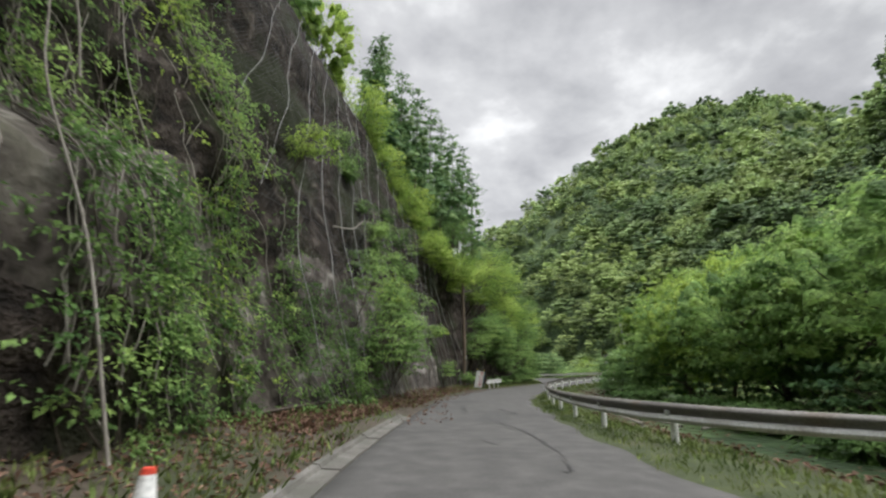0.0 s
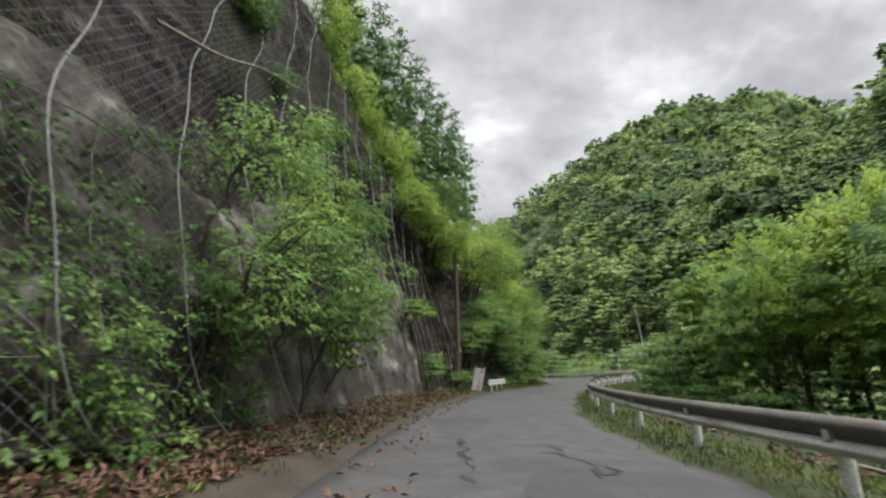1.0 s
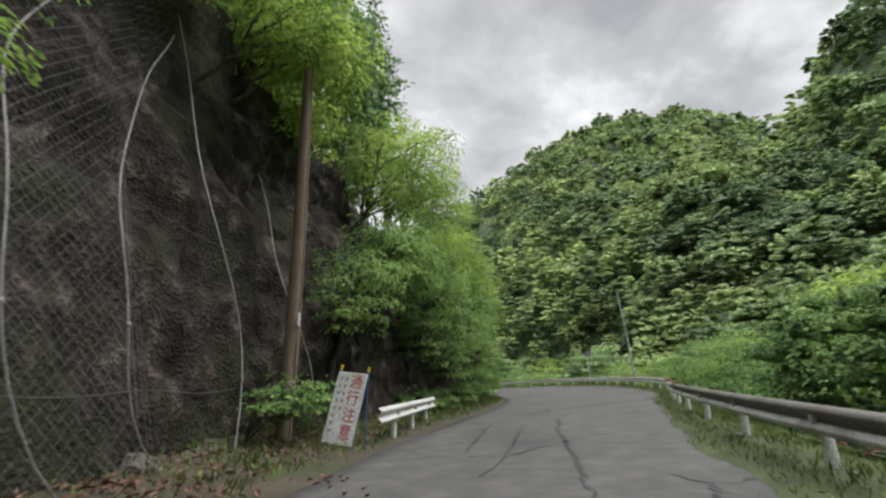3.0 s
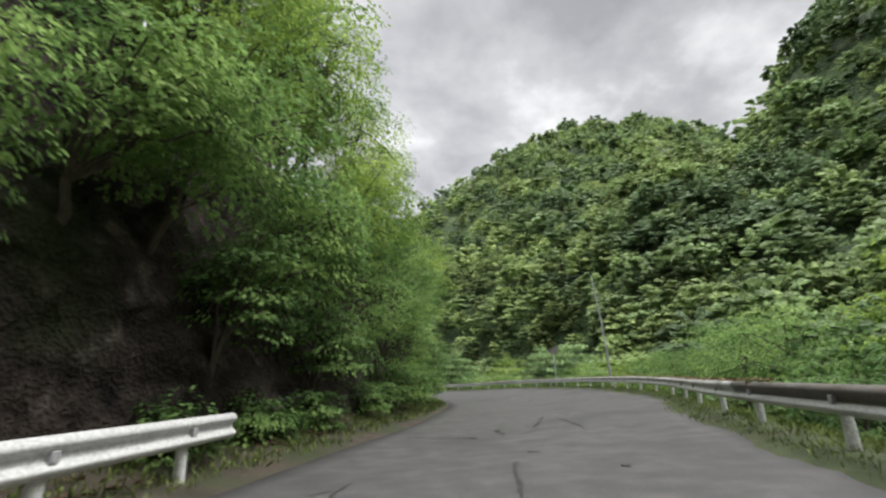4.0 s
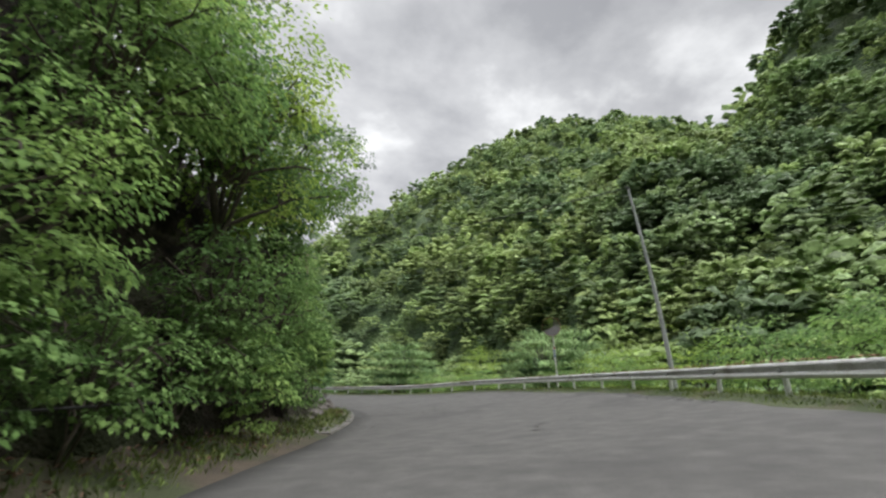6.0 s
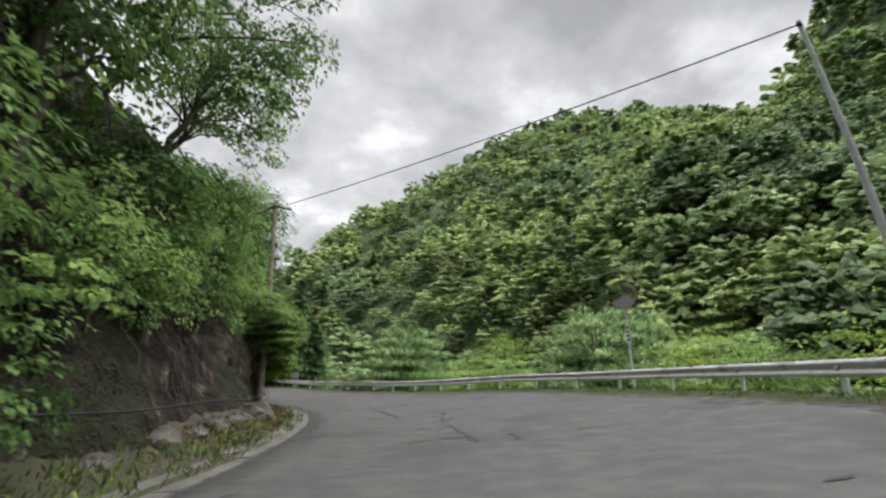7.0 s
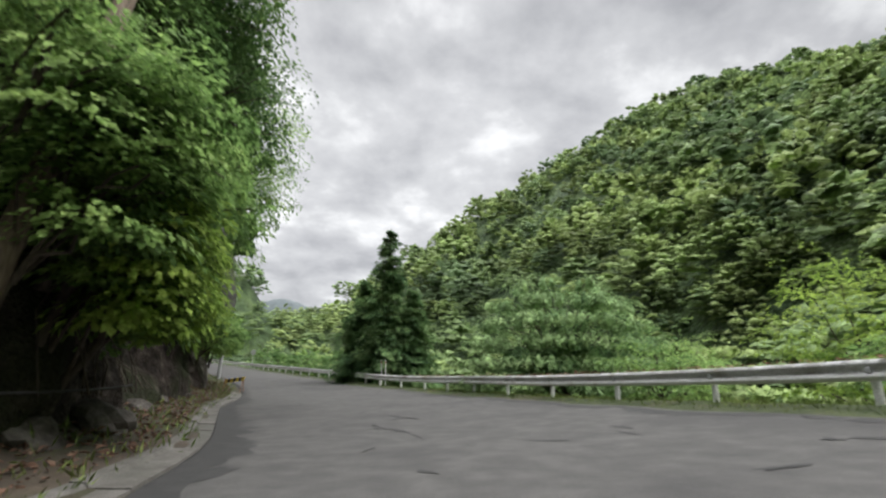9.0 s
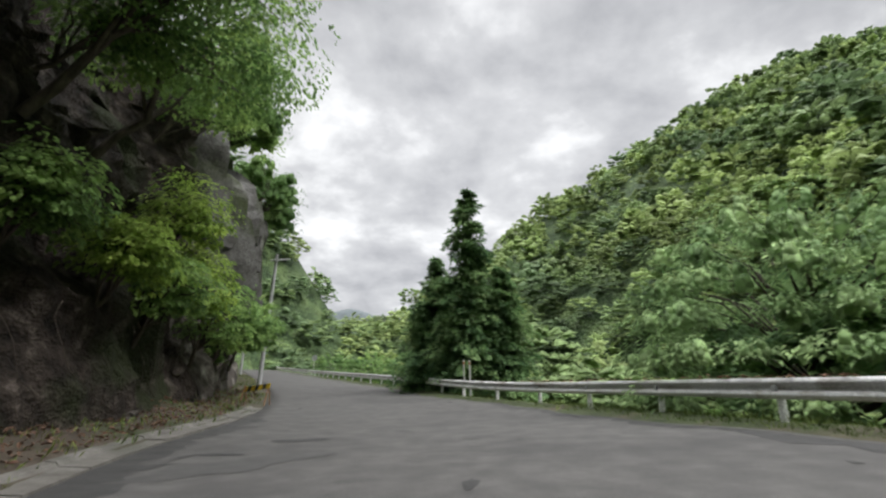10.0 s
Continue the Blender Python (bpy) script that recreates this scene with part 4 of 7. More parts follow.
# ---------------------------------------------------------------- poles, mirror, sign
def make_wood_pole():
    root = thing("utility_pole", "bare brown wooden utility pole at the slope's foot", "utility pole", (1.95, 40.95, 0.0))
    part("pole", tube_mesh("pole", [[((0.0, 0, -0.4), 0.16), ((0.02, 0.05, 2), 0.155), ((-0.03, 0.2, 5), 0.14), ((-0.15, 0.4, 9.2), 0.12)]], M_POLE_WOOD, 12), root)
    bm = bmesh.new()
    box(bm, 0.02, 0.07, 0.28, pose(0.15, -0.08, 2.6, 0, 0, -30), 0.004)
    part_bm("plate", bm, M_WHITE, root, "small white plate")
    part("cable", tube_mesh("cable", [[((0.15, -0.1, 0), 0.012), ((0.14, -0.05, 4), 0.012), ((-0.02, 0.2, 8.8), 0.012)]], M_BLACK, 6), root, "black cable running down the pole")


def make_steel_pole():
    """A thin steel pole that leans towards the wire it holds."""
    base, tip = np.array([28.6, 73.0, 0.6]), np.array([27.95, 73.4, 10.0])
    root = thing("street_pole", "tall slender galvanised steel pole leaning towards its wire", "pole", base)
    pts = [((tip - base) * t + np.array([0.1, -0.05, 0]) * math.sin(math.pi * t), 0.11 * (1 - t) + 0.055 * t) for t in np.linspace(0, 1, 14)]
    part("shaft", tube_mesh("shaft", [pts], M_STEEL, 12), root)
    bm = bmesh.new()
    box(bm, 0.3, 0.1, 0.12, Matrix.Translation(tip - base) @ pose(0, 0, 0.05, 0, 20, 20), 0.02)
    part_bm("cap", bm, M_DARK_ROPE, root)
    bm = bmesh.new()
    bmesh.ops.create_cone(bm, cap_ends=True, segments=14, radius1=0.13, radius2=0.13, depth=0.14, matrix=pose(0, 0, 0.1))
    part_bm("base_collar", bm, M_STEEL, root)
    return tip


def make_leaning_pole():
    """The utility pole at the inside of the bend, with a brace and a crossarm."""
    base, tip = np.array([14.1, 90.9, 0.05]), np.array([13.5, 93.4, 11.5])
    root = thing("utility_pole", "dark wooden utility pole with crossarm and slanting brace", "utility pole", base)
    d = tip - base
    part("pole", tube_mesh("pole", [[((0, 0, -0.4), 0.15), (d * 0.5 + (0.05, 0, 0), 0.13), (d, 0.105)]], M_POLE_WOOD, 12), root)
    part("brace", tube_mesh("brace", [[(d * 0.985, 0.09), (d * 0.985 + (-2.3, -0.5, -1.6), 0.1), (d * 0.985 + (-5.2, -1.0, -3.8), 0.11)]], M_POLE_WOOD, 8), root)
    bm = bmesh.new()
    box(bm, 1.2, 0.09, 0.09, Matrix.Translation(d * 0.975) @ pose(0.35, 0, 0, 0, 0, 20), 0.01)
    part_bm("crossarm", bm, M_DARK_ROPE, root)
    for x in (0.2, 0.75, -0.1):
        bm = bmesh.new()
        bmesh.ops.create_cone(bm, cap_ends=True, segments=10, radius1=0.05, radius2=0.03, depth=0.14, matrix=Matrix.Translation(d * 0.975) @ pose(x, x * 0.35, 0.11))
        part_bm("insulator", bm, M_CONCRETE, root)
    return tip


def make_wire(name, label, a, b, sag, radius, material):
    a, b = np.array(a, float), np.array(b, float)
    root = thing(name, label, "wire", a)
    pts = [((b - a) * t + np.array([0, 0, -4 * sag * t * (1 - t)]), radius) for t in np.linspace(0, 1, 24)]
    part("strand", tube_mesh("strand", [pts], material, 6), root)


def make_mirror():
    base = np.array([28.75, 82.7, 0.7])
    root = thing("traffic_mirror", "round convex traffic mirror with an orange-brown hood on a white post", "traffic mirror", base)
    top = np.array([-0.27, -0.25, 4.02])
    part("post", tube_mesh("post", [[((0, 0, -0.4), 0.045), (top * 0.5, 0.045), (top, 0.045)]], M_POST, 12), root)
    face = Matrix.Translation(top + np.array([-0.14, -0.16, 0.0])) @ Vector((-0.55, -0.83, -0.12)).to_track_quat("Z", "Y").to_matrix().to_4x4()
    bm = bmesh.new()
    bmesh.ops.create_uvsphere(bm, u_segments=36, v_segments=24, radius=1.6)
    bmesh.ops.delete(bm, geom=[v for v in bm.verts if v.co.z < 1.52], context="VERTS")
    for v in bm.verts:
        v.co.z -= 1.52
    rad = max(math.hypot(v.co.x, v.co.y) for v in bm.verts)
    bmesh.ops.scale(bm, vec=(0.55 / rad, 0.55 / rad, 1), verts=bm.verts)
    bmesh.ops.transform(bm, matrix=face, verts=bm.verts)
    part_bm("mirror_face", bm, M_MIRROR, root, "convex mirror reflecting the woods", True)
    bm = bmesh.new()
    bmesh.ops.create_cone(bm, cap_ends=True, segments=36, radius1=0.575, radius2=0.575, depth=0.05, matrix=face @ pose(0, 0, -0.03))
    part_bm("backing", bm, M_ORANGE, root)
    bm = bmesh.new()
    n = 20
    ring = []
    for k in range(n + 1):
        a = math.pi * (k / n) * 1.0
        x, y = math.cos(a) * 0.585, math.sin(a) * 0.585
        ring.append([bm.verts.new(face @ Vector((x, y, z))) for z in (-0.05, 0.16 * math.sin(a) + 0.02)])
    for k in range(n):
        bm.faces.new((ring[k][0], ring[k + 1][0], ring[k + 1][1], ring[k][1]))
    bmesh.ops.solidify(bm, geom=bm.faces[:], thickness=0.015)
    part_bm("hood", bm, M_ORANGE, root, "weathered orange-brown rain hood")
    # small sign plate on the post, its writing too small to read
    bm = bmesh.new()
    at = Matrix.Translation(top * 0.62) @ Vector((-0.55, -0.83, 0)).to_track_quat("Z", "Y").to_matrix().to_4x4()
    box(bm, 0.16, 0.75, 0.012, at @ pose(0, 0, 0.06), 0.004)
    plate = part_bm("plate", bm, M_SIGN, root, "narrow white plate with coloured print")
    for k, m in enumerate((M_INK, M_BLUE, M_BLUE, M_BLUE)):
        bm = bmesh.new()
        box(bm, 0.1, 0.1, 0.004, at @ pose(0, 0.25 - 0.16 * k, 0.071))
        q = part_bm("print", bm, m, plate)


def glyph(text, size, m, material, name, parent):
    """A flat character from the built-in font."""
    cu = bpy.data.curves.new(name, "FONT")
    cu.body, cu.size, cu.align_x, cu.align_y, cu.extrude = text, size, "CENTER", "CENTER", 0.002
    ob = bpy.data.objects.new(name, cu)
    me = bpy.data.meshes.new_from_object(ob)
    bpy.data.objects.remove(ob)
    me.transform(m)
    me.materials.clear()
    me.materials.append(material)
    return part(name, me, parent)


def make_sign():
    """An A-board that leans to one side: four large red characters, and a column of small print."""
    bl, br, tl = np.array([2.74, 40.55, 0.2]), np.array([3.35, 40.2, 0.18]), np.array([3.02, 40.72, 1.58])
    root = thing("warning_sign", "white standing warning board with large red characters, leaning by the verge", "sign", bl)
    ex = Vector(br - bl).normalized()
    ey = Vector(tl - bl)
    ey = (ey - ex * ey.dot(ex)).normalized()
    ez = ex.cross(ey)
    skew = Vector(tl - bl).dot(ex) / Vector(tl - bl).dot(ey)
    m = Matrix((( ex.x, ey.x + 0 * skew, ez.x, 0), (ex.y, ey.y, ez.y, 0), (ex.z, ey.z, ez.z, 0), (0, 0, 0, 1)))
    m = m @ pose(0, 0, 0, 0, 0, -math.degrees(math.atan(skew)) * 1.0)
    w, h = 0.68, 1.36
    bm = bmesh.new()
    box(bm, w, h, 0.012, m @ pose(w / 2, h / 2, 0), 0.003)
    board = part_bm("board", bm, M_SIGN, root)
    for k, c in enumerate("通行注意"):
        glyph(c, 0.3, m @ pose(w * 0.68, h * (0.86 - 0.235 * k), 0.008), M_INK, "character", board)
    rng = random.Random(4)
    for col in (0.16, 0.34):
        for k in range(8 if col < 0.3 else 5):
            bm = bmesh.new()
            box(bm, 0.055 + 0.02 * rng.random(), 0.06, 0.004, m @ pose(w * col, h * (0.9 - 0.105 * k), 0.008))
            part_bm("print", bm, M_INK_GREY, board)
    tubes = [("frame_left", [[(m @ Vector((0.02, -0.06, -0.03)), 0.014), (m @ Vector((0.02, h + 0.1, -0.03)), 0.014)]]), ("frame_right", [[(m @ Vector((w - 0.02, -0.06, -0.03)), 0.014), (m @ Vector((w - 0.02, h + 0.1, -0.03)), 0.014)]]),
             ("back_leg", [[(m @ Vector((w - 0.02, h, -0.05)), 0.014), (m @ Vector((w - 0.02, 0.0, -0.55)), 0.014)]]), ("back_leg", [[(m @ Vector((0.02, h, -0.05)), 0.014), (m @ Vector((0.02, 0.0, -0.55)), 0.014)]])]
    for nm, path in tubes:
        part(nm, tube_mesh(nm, [[(tuple(p), r) for p, r in path[0]]], M_BLUE, 8), root, "blue steel tube")
    for x in (0.02, w - 0.02):
        bm = bmesh.new()
        bmesh.ops.create_cone(bm, cap_ends=True, segments=10, radius1=0.03, radius2=0.022, depth=0.1, matrix=m @ pose(x, h + 0.09, -0.03, 90))
        part_bm("end_cap", bm, M_YELLOW, root, "yellow and red plastic cap")


def make_cone(at, label, size=1.0):
    root = thing("traffic_cone", label, "traffic cone", at)
    bm = bmesh.new()
    box(bm, 0.36 * size, 0.36 * size, 0.04, pose(0, 0, 0.02), 0.012)
    part_bm("foot", bm, M_RED, root)
    for nm, mt, z0, z1 in (("body", M_RED, 0.0, 0.3), ("band", M_CONE_WHITE, 0.3, 0.44), ("body", M_RED, 0.44, 0.55), ("band", M_CONE_WHITE, 0.55, 0.67), ("tip", M_RED, 0.67, 0.7)):
        r = lambda z: (0.14 - 0.155 * z) * size
        bm = bmesh.new()
        bmesh.ops.create_cone(bm, cap_ends=True, segments=24, radius1=r(z0), radius2=r(z1), depth=(z1 - z0) * size, matrix=pose(0, 0, 0.04 + (z0 + z1) / 2 * size))
        part_bm(nm, bm, mt, root, smooth=False)


make_wood_pole()
tip_a = make_steel_pole()
tip_b = make_leaning_pole()
make_mirror()
make_sign()
make_wire("overhead_wire", "twisted grey wire strung over the road between two poles", tip_a + np.array([0, 0, 0.1]), tip_b + np.array([0.6, 0.2, 0.0]), 0.2, 0.022, M_DARK_ROPE)
make_wire("overhead_wire", "thin black wire hanging from the pole into the trees", tip_b + np.array([-0.1, 0, 0.1]), (9.5, 80.0, 17.5), 0.8, 0.015, M_BLACK)

# ---------------------------------------------------------------- kerb, cracks, stains
def kerb_block(a, b, name="kerbstone"):
    """One length of low concrete gutter between two ends, each a list of points across it."""
    V = np.array(a + b)
    n = len(a)
    F = [[k, (k + 1) % n, n + (k + 1) % n, n + k] for k in range(n)]
    me = mesh_np(name, V, F, M_CONCRETE)
    bm = bmesh.new()
    bm.from_mesh(me)
    bm.faces.new([bm.verts[k] for k in range(n)][::-1]) if bm.verts.ensure_lookup_table() is None else None
    bm.verts.ensure_lookup_table()
    bm.faces.new([bm.verts[n + k] for k in range(n)])
    bmesh.ops.recalc_face_normals(bm, faces=bm.faces)
    bm.to_mesh(me)
    bm.free()
    return me


def build_kerb():
    """A low concrete kerb and gutter, in lengths with open joints."""
    for lo, hi, w in ((-6, 13.0, 0.3), (70, 113, 0.46)):
        root = thing("kerb", "low weathered concrete kerb along the inner road edge", "kerb", LEFT[int(station_at(lo))], kind="structure")
        o = np.array(root.location)
        i = station_at(lo)
        rng = random.Random(int(lo))
        while i < station_at(hi):
            j = i + 2.0 * len(LEFT) / len(LEFT)
            sink = rng.uniform(-0.015, 0.01)
            def sec(k):
                pts = []
                for d, z in ((0.1, -0.2), (0.06, 0.03 + sink), (-w * 0.62, 0.04 + sink), (-w * 0.72, 0.09 + sink), (-w, 0.1 + sink), (-w, -0.2)):
                    p = road_point(k, d)
                    p[2] += z
                    pts.append(p - o)
                return pts
            part("kerbstone", kerb_block(sec(i + 0.012), sec(j - 0.012)), root)
            i = j


CRACKS = [
    [(1.42, 13.87), (1.9, 11.13), (1.94, 8.58), (1.85, 7.46), (1.64, 6.31)], [(0.87, 19.37), (0.8, 17.48), (0.82, 16.27)], [(2.2, 18.62), (2.21, 17.47), (2.41, 16.8), (2.14, 16.1)],
    [(4.9, 35.64), (4.09, 33.73), (3.72, 32.29)], [(7.39, 36.59), (7.5, 36.03), (6.66, 34.13)], [(6.15, 33.34), (6.03, 32.44)], [(6.75, 38.03), (5.77, 35.04)],
]
CRACKS += [
    [(9.86, 46.4), (7.51, 40.15), (6.86, 38.17), (6.29, 36.58)], [(7.5, 45.92), (5.39, 39.84)], [(7.84, 43.82), (5.96, 38.99), (5.09, 37.19)], [(13.88, 52.81), (13.36, 50.95), (12.74, 49.18)],
    [(12.34, 53.37), (11.49, 52.31)], [(11.74, 51.5), (11.3, 51.34), (11.16, 50.32), (10.77, 49.46)], [(10.58, 50.75), (10.3, 49.79), (9.92, 49.74)], [(13.93, 49.88), (13.41, 49.15)], [(14.09, 54.55), (12.26, 51.01)],
]
CRACKS += [
    [(21.32, 83.96), (20.31, 80.42), (19.86, 76.27), (19.62, 75.01)], [(20.73, 76.07), (20.33, 74.47)], [(19.21, 89.34), (19.46, 86.28), (19.42, 84.71), (19.54, 83.82), (19.36, 82.72), (19.08, 82.39)],
    [(22.66, 91.34), (23.59, 90.34)], [(17.25, 97.48), (17.93, 96.53), (18.26, 95.29)], [(18.37, 92.72), (18.67, 92.12)], [(16.98, 100.79), (17.57, 99.77), (18.12, 98.99)], [(16.99, 98.45), (17.21, 97.31), (17.44, 96.73)],
]


def on_road(x, y):
    """The road's surface under a place."""
    d = np.hypot(LEFT[:, 0] - x, LEFT[:, 1] - y)
    best = None
    for k in range(max(0, int(d.argmin()) - 12), min(len(LEFT) - 2, int(d.argmin()) + 12)):
        v = np.array([x, y]) - LEFT[k][:2]
        along = abs(-v[0] * UNIT[k][1] + v[1] * UNIT[k][0])
        if best is None or along < best[0]:
            best = (along, k, float(v @ UNIT[k][:2]))
    p = road_point(best[1], best[2])
    return np.array([x, y, p[2] + 0.006 * noise.noise((x * 0.5, y * 0.5, 0)) + 0.02 * noise.noise((x * 0.15, y * 0.15, 5))])


def build_cracks():
    rng = np.random.default_rng(11)
    lines = [list(c) for c in CRACKS]
    for c in CRACKS:
        if len(c) > 2:
            for _ in range(2):
                a = np.array(c[rng.integers(1, len(c) - 1)])
                way = rng.normal(0, 0.45, 2)
                lines.append([tuple(a), tuple(a + way), tuple(a + 2 * way + rng.normal(0, 0.35, 2))])
    def on_asphalt(x, y):
        d = np.hypot(LEFT[:, 0] - x, LEFT[:, 1] - y)
        k = int(d.argmin())
        return float((np.array([x, y]) - LEFT[k][:2]) @ UNIT[k][:2]) > 0.5 and d[k] < WIDE[k] - 1.2
    lines = [c for c in lines if all(on_asphalt(*p) for p in c)]
    for j, c in enumerate(lines):
        pts = []
        for a, b in zip(c[:-1], c[1:]):
            a, b = np.array(a), np.array(b)
            n = max(3, int(np.linalg.norm(b - a) / 0.14))
            for t in np.arange(n) / n:
                pts.append(a * (1 - t) + b * t + rng.normal(0, 0.035, 2) + 0.1 * np.array([noise.noise((a[0] + t * 6, 0, 1)), noise.noise((a[1] + t * 6, 3, 1))]))
        pts = np.array(pts)
        tan = np.gradient(pts, axis=0)
        nn = np.c_[-tan[:, 1], tan[:, 0]] / (np.linalg.norm(tan, axis=1, keepdims=True) + 1e-6)
        w = (np.abs(rng.normal(0.012, 0.012, len(pts))) + 0.006) * (2.1 if c[0][1] > 70 and j < len(CRACKS) else 1.3)
        w *= np.clip(0.9 + 1.3 * np.array([noise.noise((p[0] * 1.3, p[1] * 1.3, 4)) for p in pts]), 0.25, 2.0)
        w[0] = w[-1] = 0.002
        rows = []
        for p, n, h in zip(pts, nn, w):
            rows.append([on_road(*(p + n * h)) + (0, 0, 0.008), on_road(*(p - n * h)) + (0, 0, 0.008)])
        part("crack", ribbon(rows, M_TAR, "crack"), road, "dark jagged crack")
    # silt washed together along both edges of the asphalt
    for side, lo, hi, wide in (("left", 78, 112, 0.5), ("right", 66, 112, 0.55)):
        rows = []
        for i in np.arange(station_at(lo), station_at(hi), 0.12):
            p = road_point(i, 0)
            w = wide * max(0.06, 0.55 + 1.1 * noise.noise((p[0] * 0.45, p[1] * 0.45, 6)) + 0.5 * noise.noise((p[0] * 2.2, p[1] * 2.2, 8)))
            a, b = (0.1, 0.32 + w) if side == "left" else (WIDE[int(i)] - edge_gap(i) - 0.27 - w, WIDE[int(i)] - edge_gap(i) - 0.2)
            rows.append([on_road(*road_point(i, d)[:2]) + (0, 0, 0.005) for d in np.linspace(a, b, 4)])
        part("silt_band", ribbon(rows, M_PATCH, "silt_band"), road, "dark silt along the edge of the asphalt")
    spots = []
    for k in range(95):
        y = float(rng.choice([rng.uniform(2, 60), rng.uniform(66, 116)], p=[0.3, 0.7]))
        i = station_at(y)
        q = road_point(i, rng.uniform(0.4, WIDE[int(i)] - 1.4))
        spots.append((q[0], q[1], rng.uniform(0.05, 0.22) * rng.choice([1, 1, 2.2]), rng.uniform(0.03, 0.09), rng.uniform(0, 180)))
    for x, y, rx, ry, a in (*spots, (1.55, 14.6, 1.9, 0.5, 80), (13.0, 103.2, 1.4, 0.5, 60), (12.6, 105.9, 0.55, 0.28, 25), (12.1, 104.0, 0.35, 0.2, 10), (14.2, 107.5, 0.2, 0.1, 0), (11.6, 102.6, 0.6, 0.3, 40), (13.4, 99.6, 0.5, 0.22, 60), (14.2, 97.4, 0.7, 0.25, 70), (15.9, 92.4, 0.6, 0.25, 80), (9.9, 108.0, 0.7, 0.3, 60), (16.9, 78.5, 0.5, 0.16, 80)):
        mat = M_WORN if rx > 1.0 else M_PATCH
        V = [on_road(x, y) + (0, 0, 0.008)]
        for k in range(28):
            t = 2 * math.pi * k / 28
            u, v = rx * math.cos(t), ry * math.sin(t)
            s = 1 + 0.7 * noise.noise((x + 1.7 * math.cos(t), y + 1.7 * math.sin(t), 1))
            c, sn = math.cos(radians(a)), math.sin(radians(a))
            V.append(on_road(x + s * (u * c - v * sn), y + s * (u * sn + v * c)) + (0, 0, 0.006))
        part("stain", mesh_np("stain", V, [[0, k + 1, (k + 1) % 28 + 1] for k in range(28)], mat, True), road, "darker patch of asphalt")


build_kerb()
build_cracks()


# ---------------------------------------------------------------- rockfall net
NET_Y, NET_H = [12.5, 20, 27, 32, 36, 39.5], [22, 21, 19, 16, 13.2, 11.3]


def net_point(y, h):
    """The net hangs from the top and lies loosely on the rock."""
    p = slope_point(station_at(y), h, False)
    k = int(station_at(y))
    w = 0.42 + 0.16 * noise.noise((y * 0.35, h * 0.3, 4)) + 0.3 * math.exp(-((h - 3.0) / 2.2) ** 2)
    return p + UNIT[k] * w


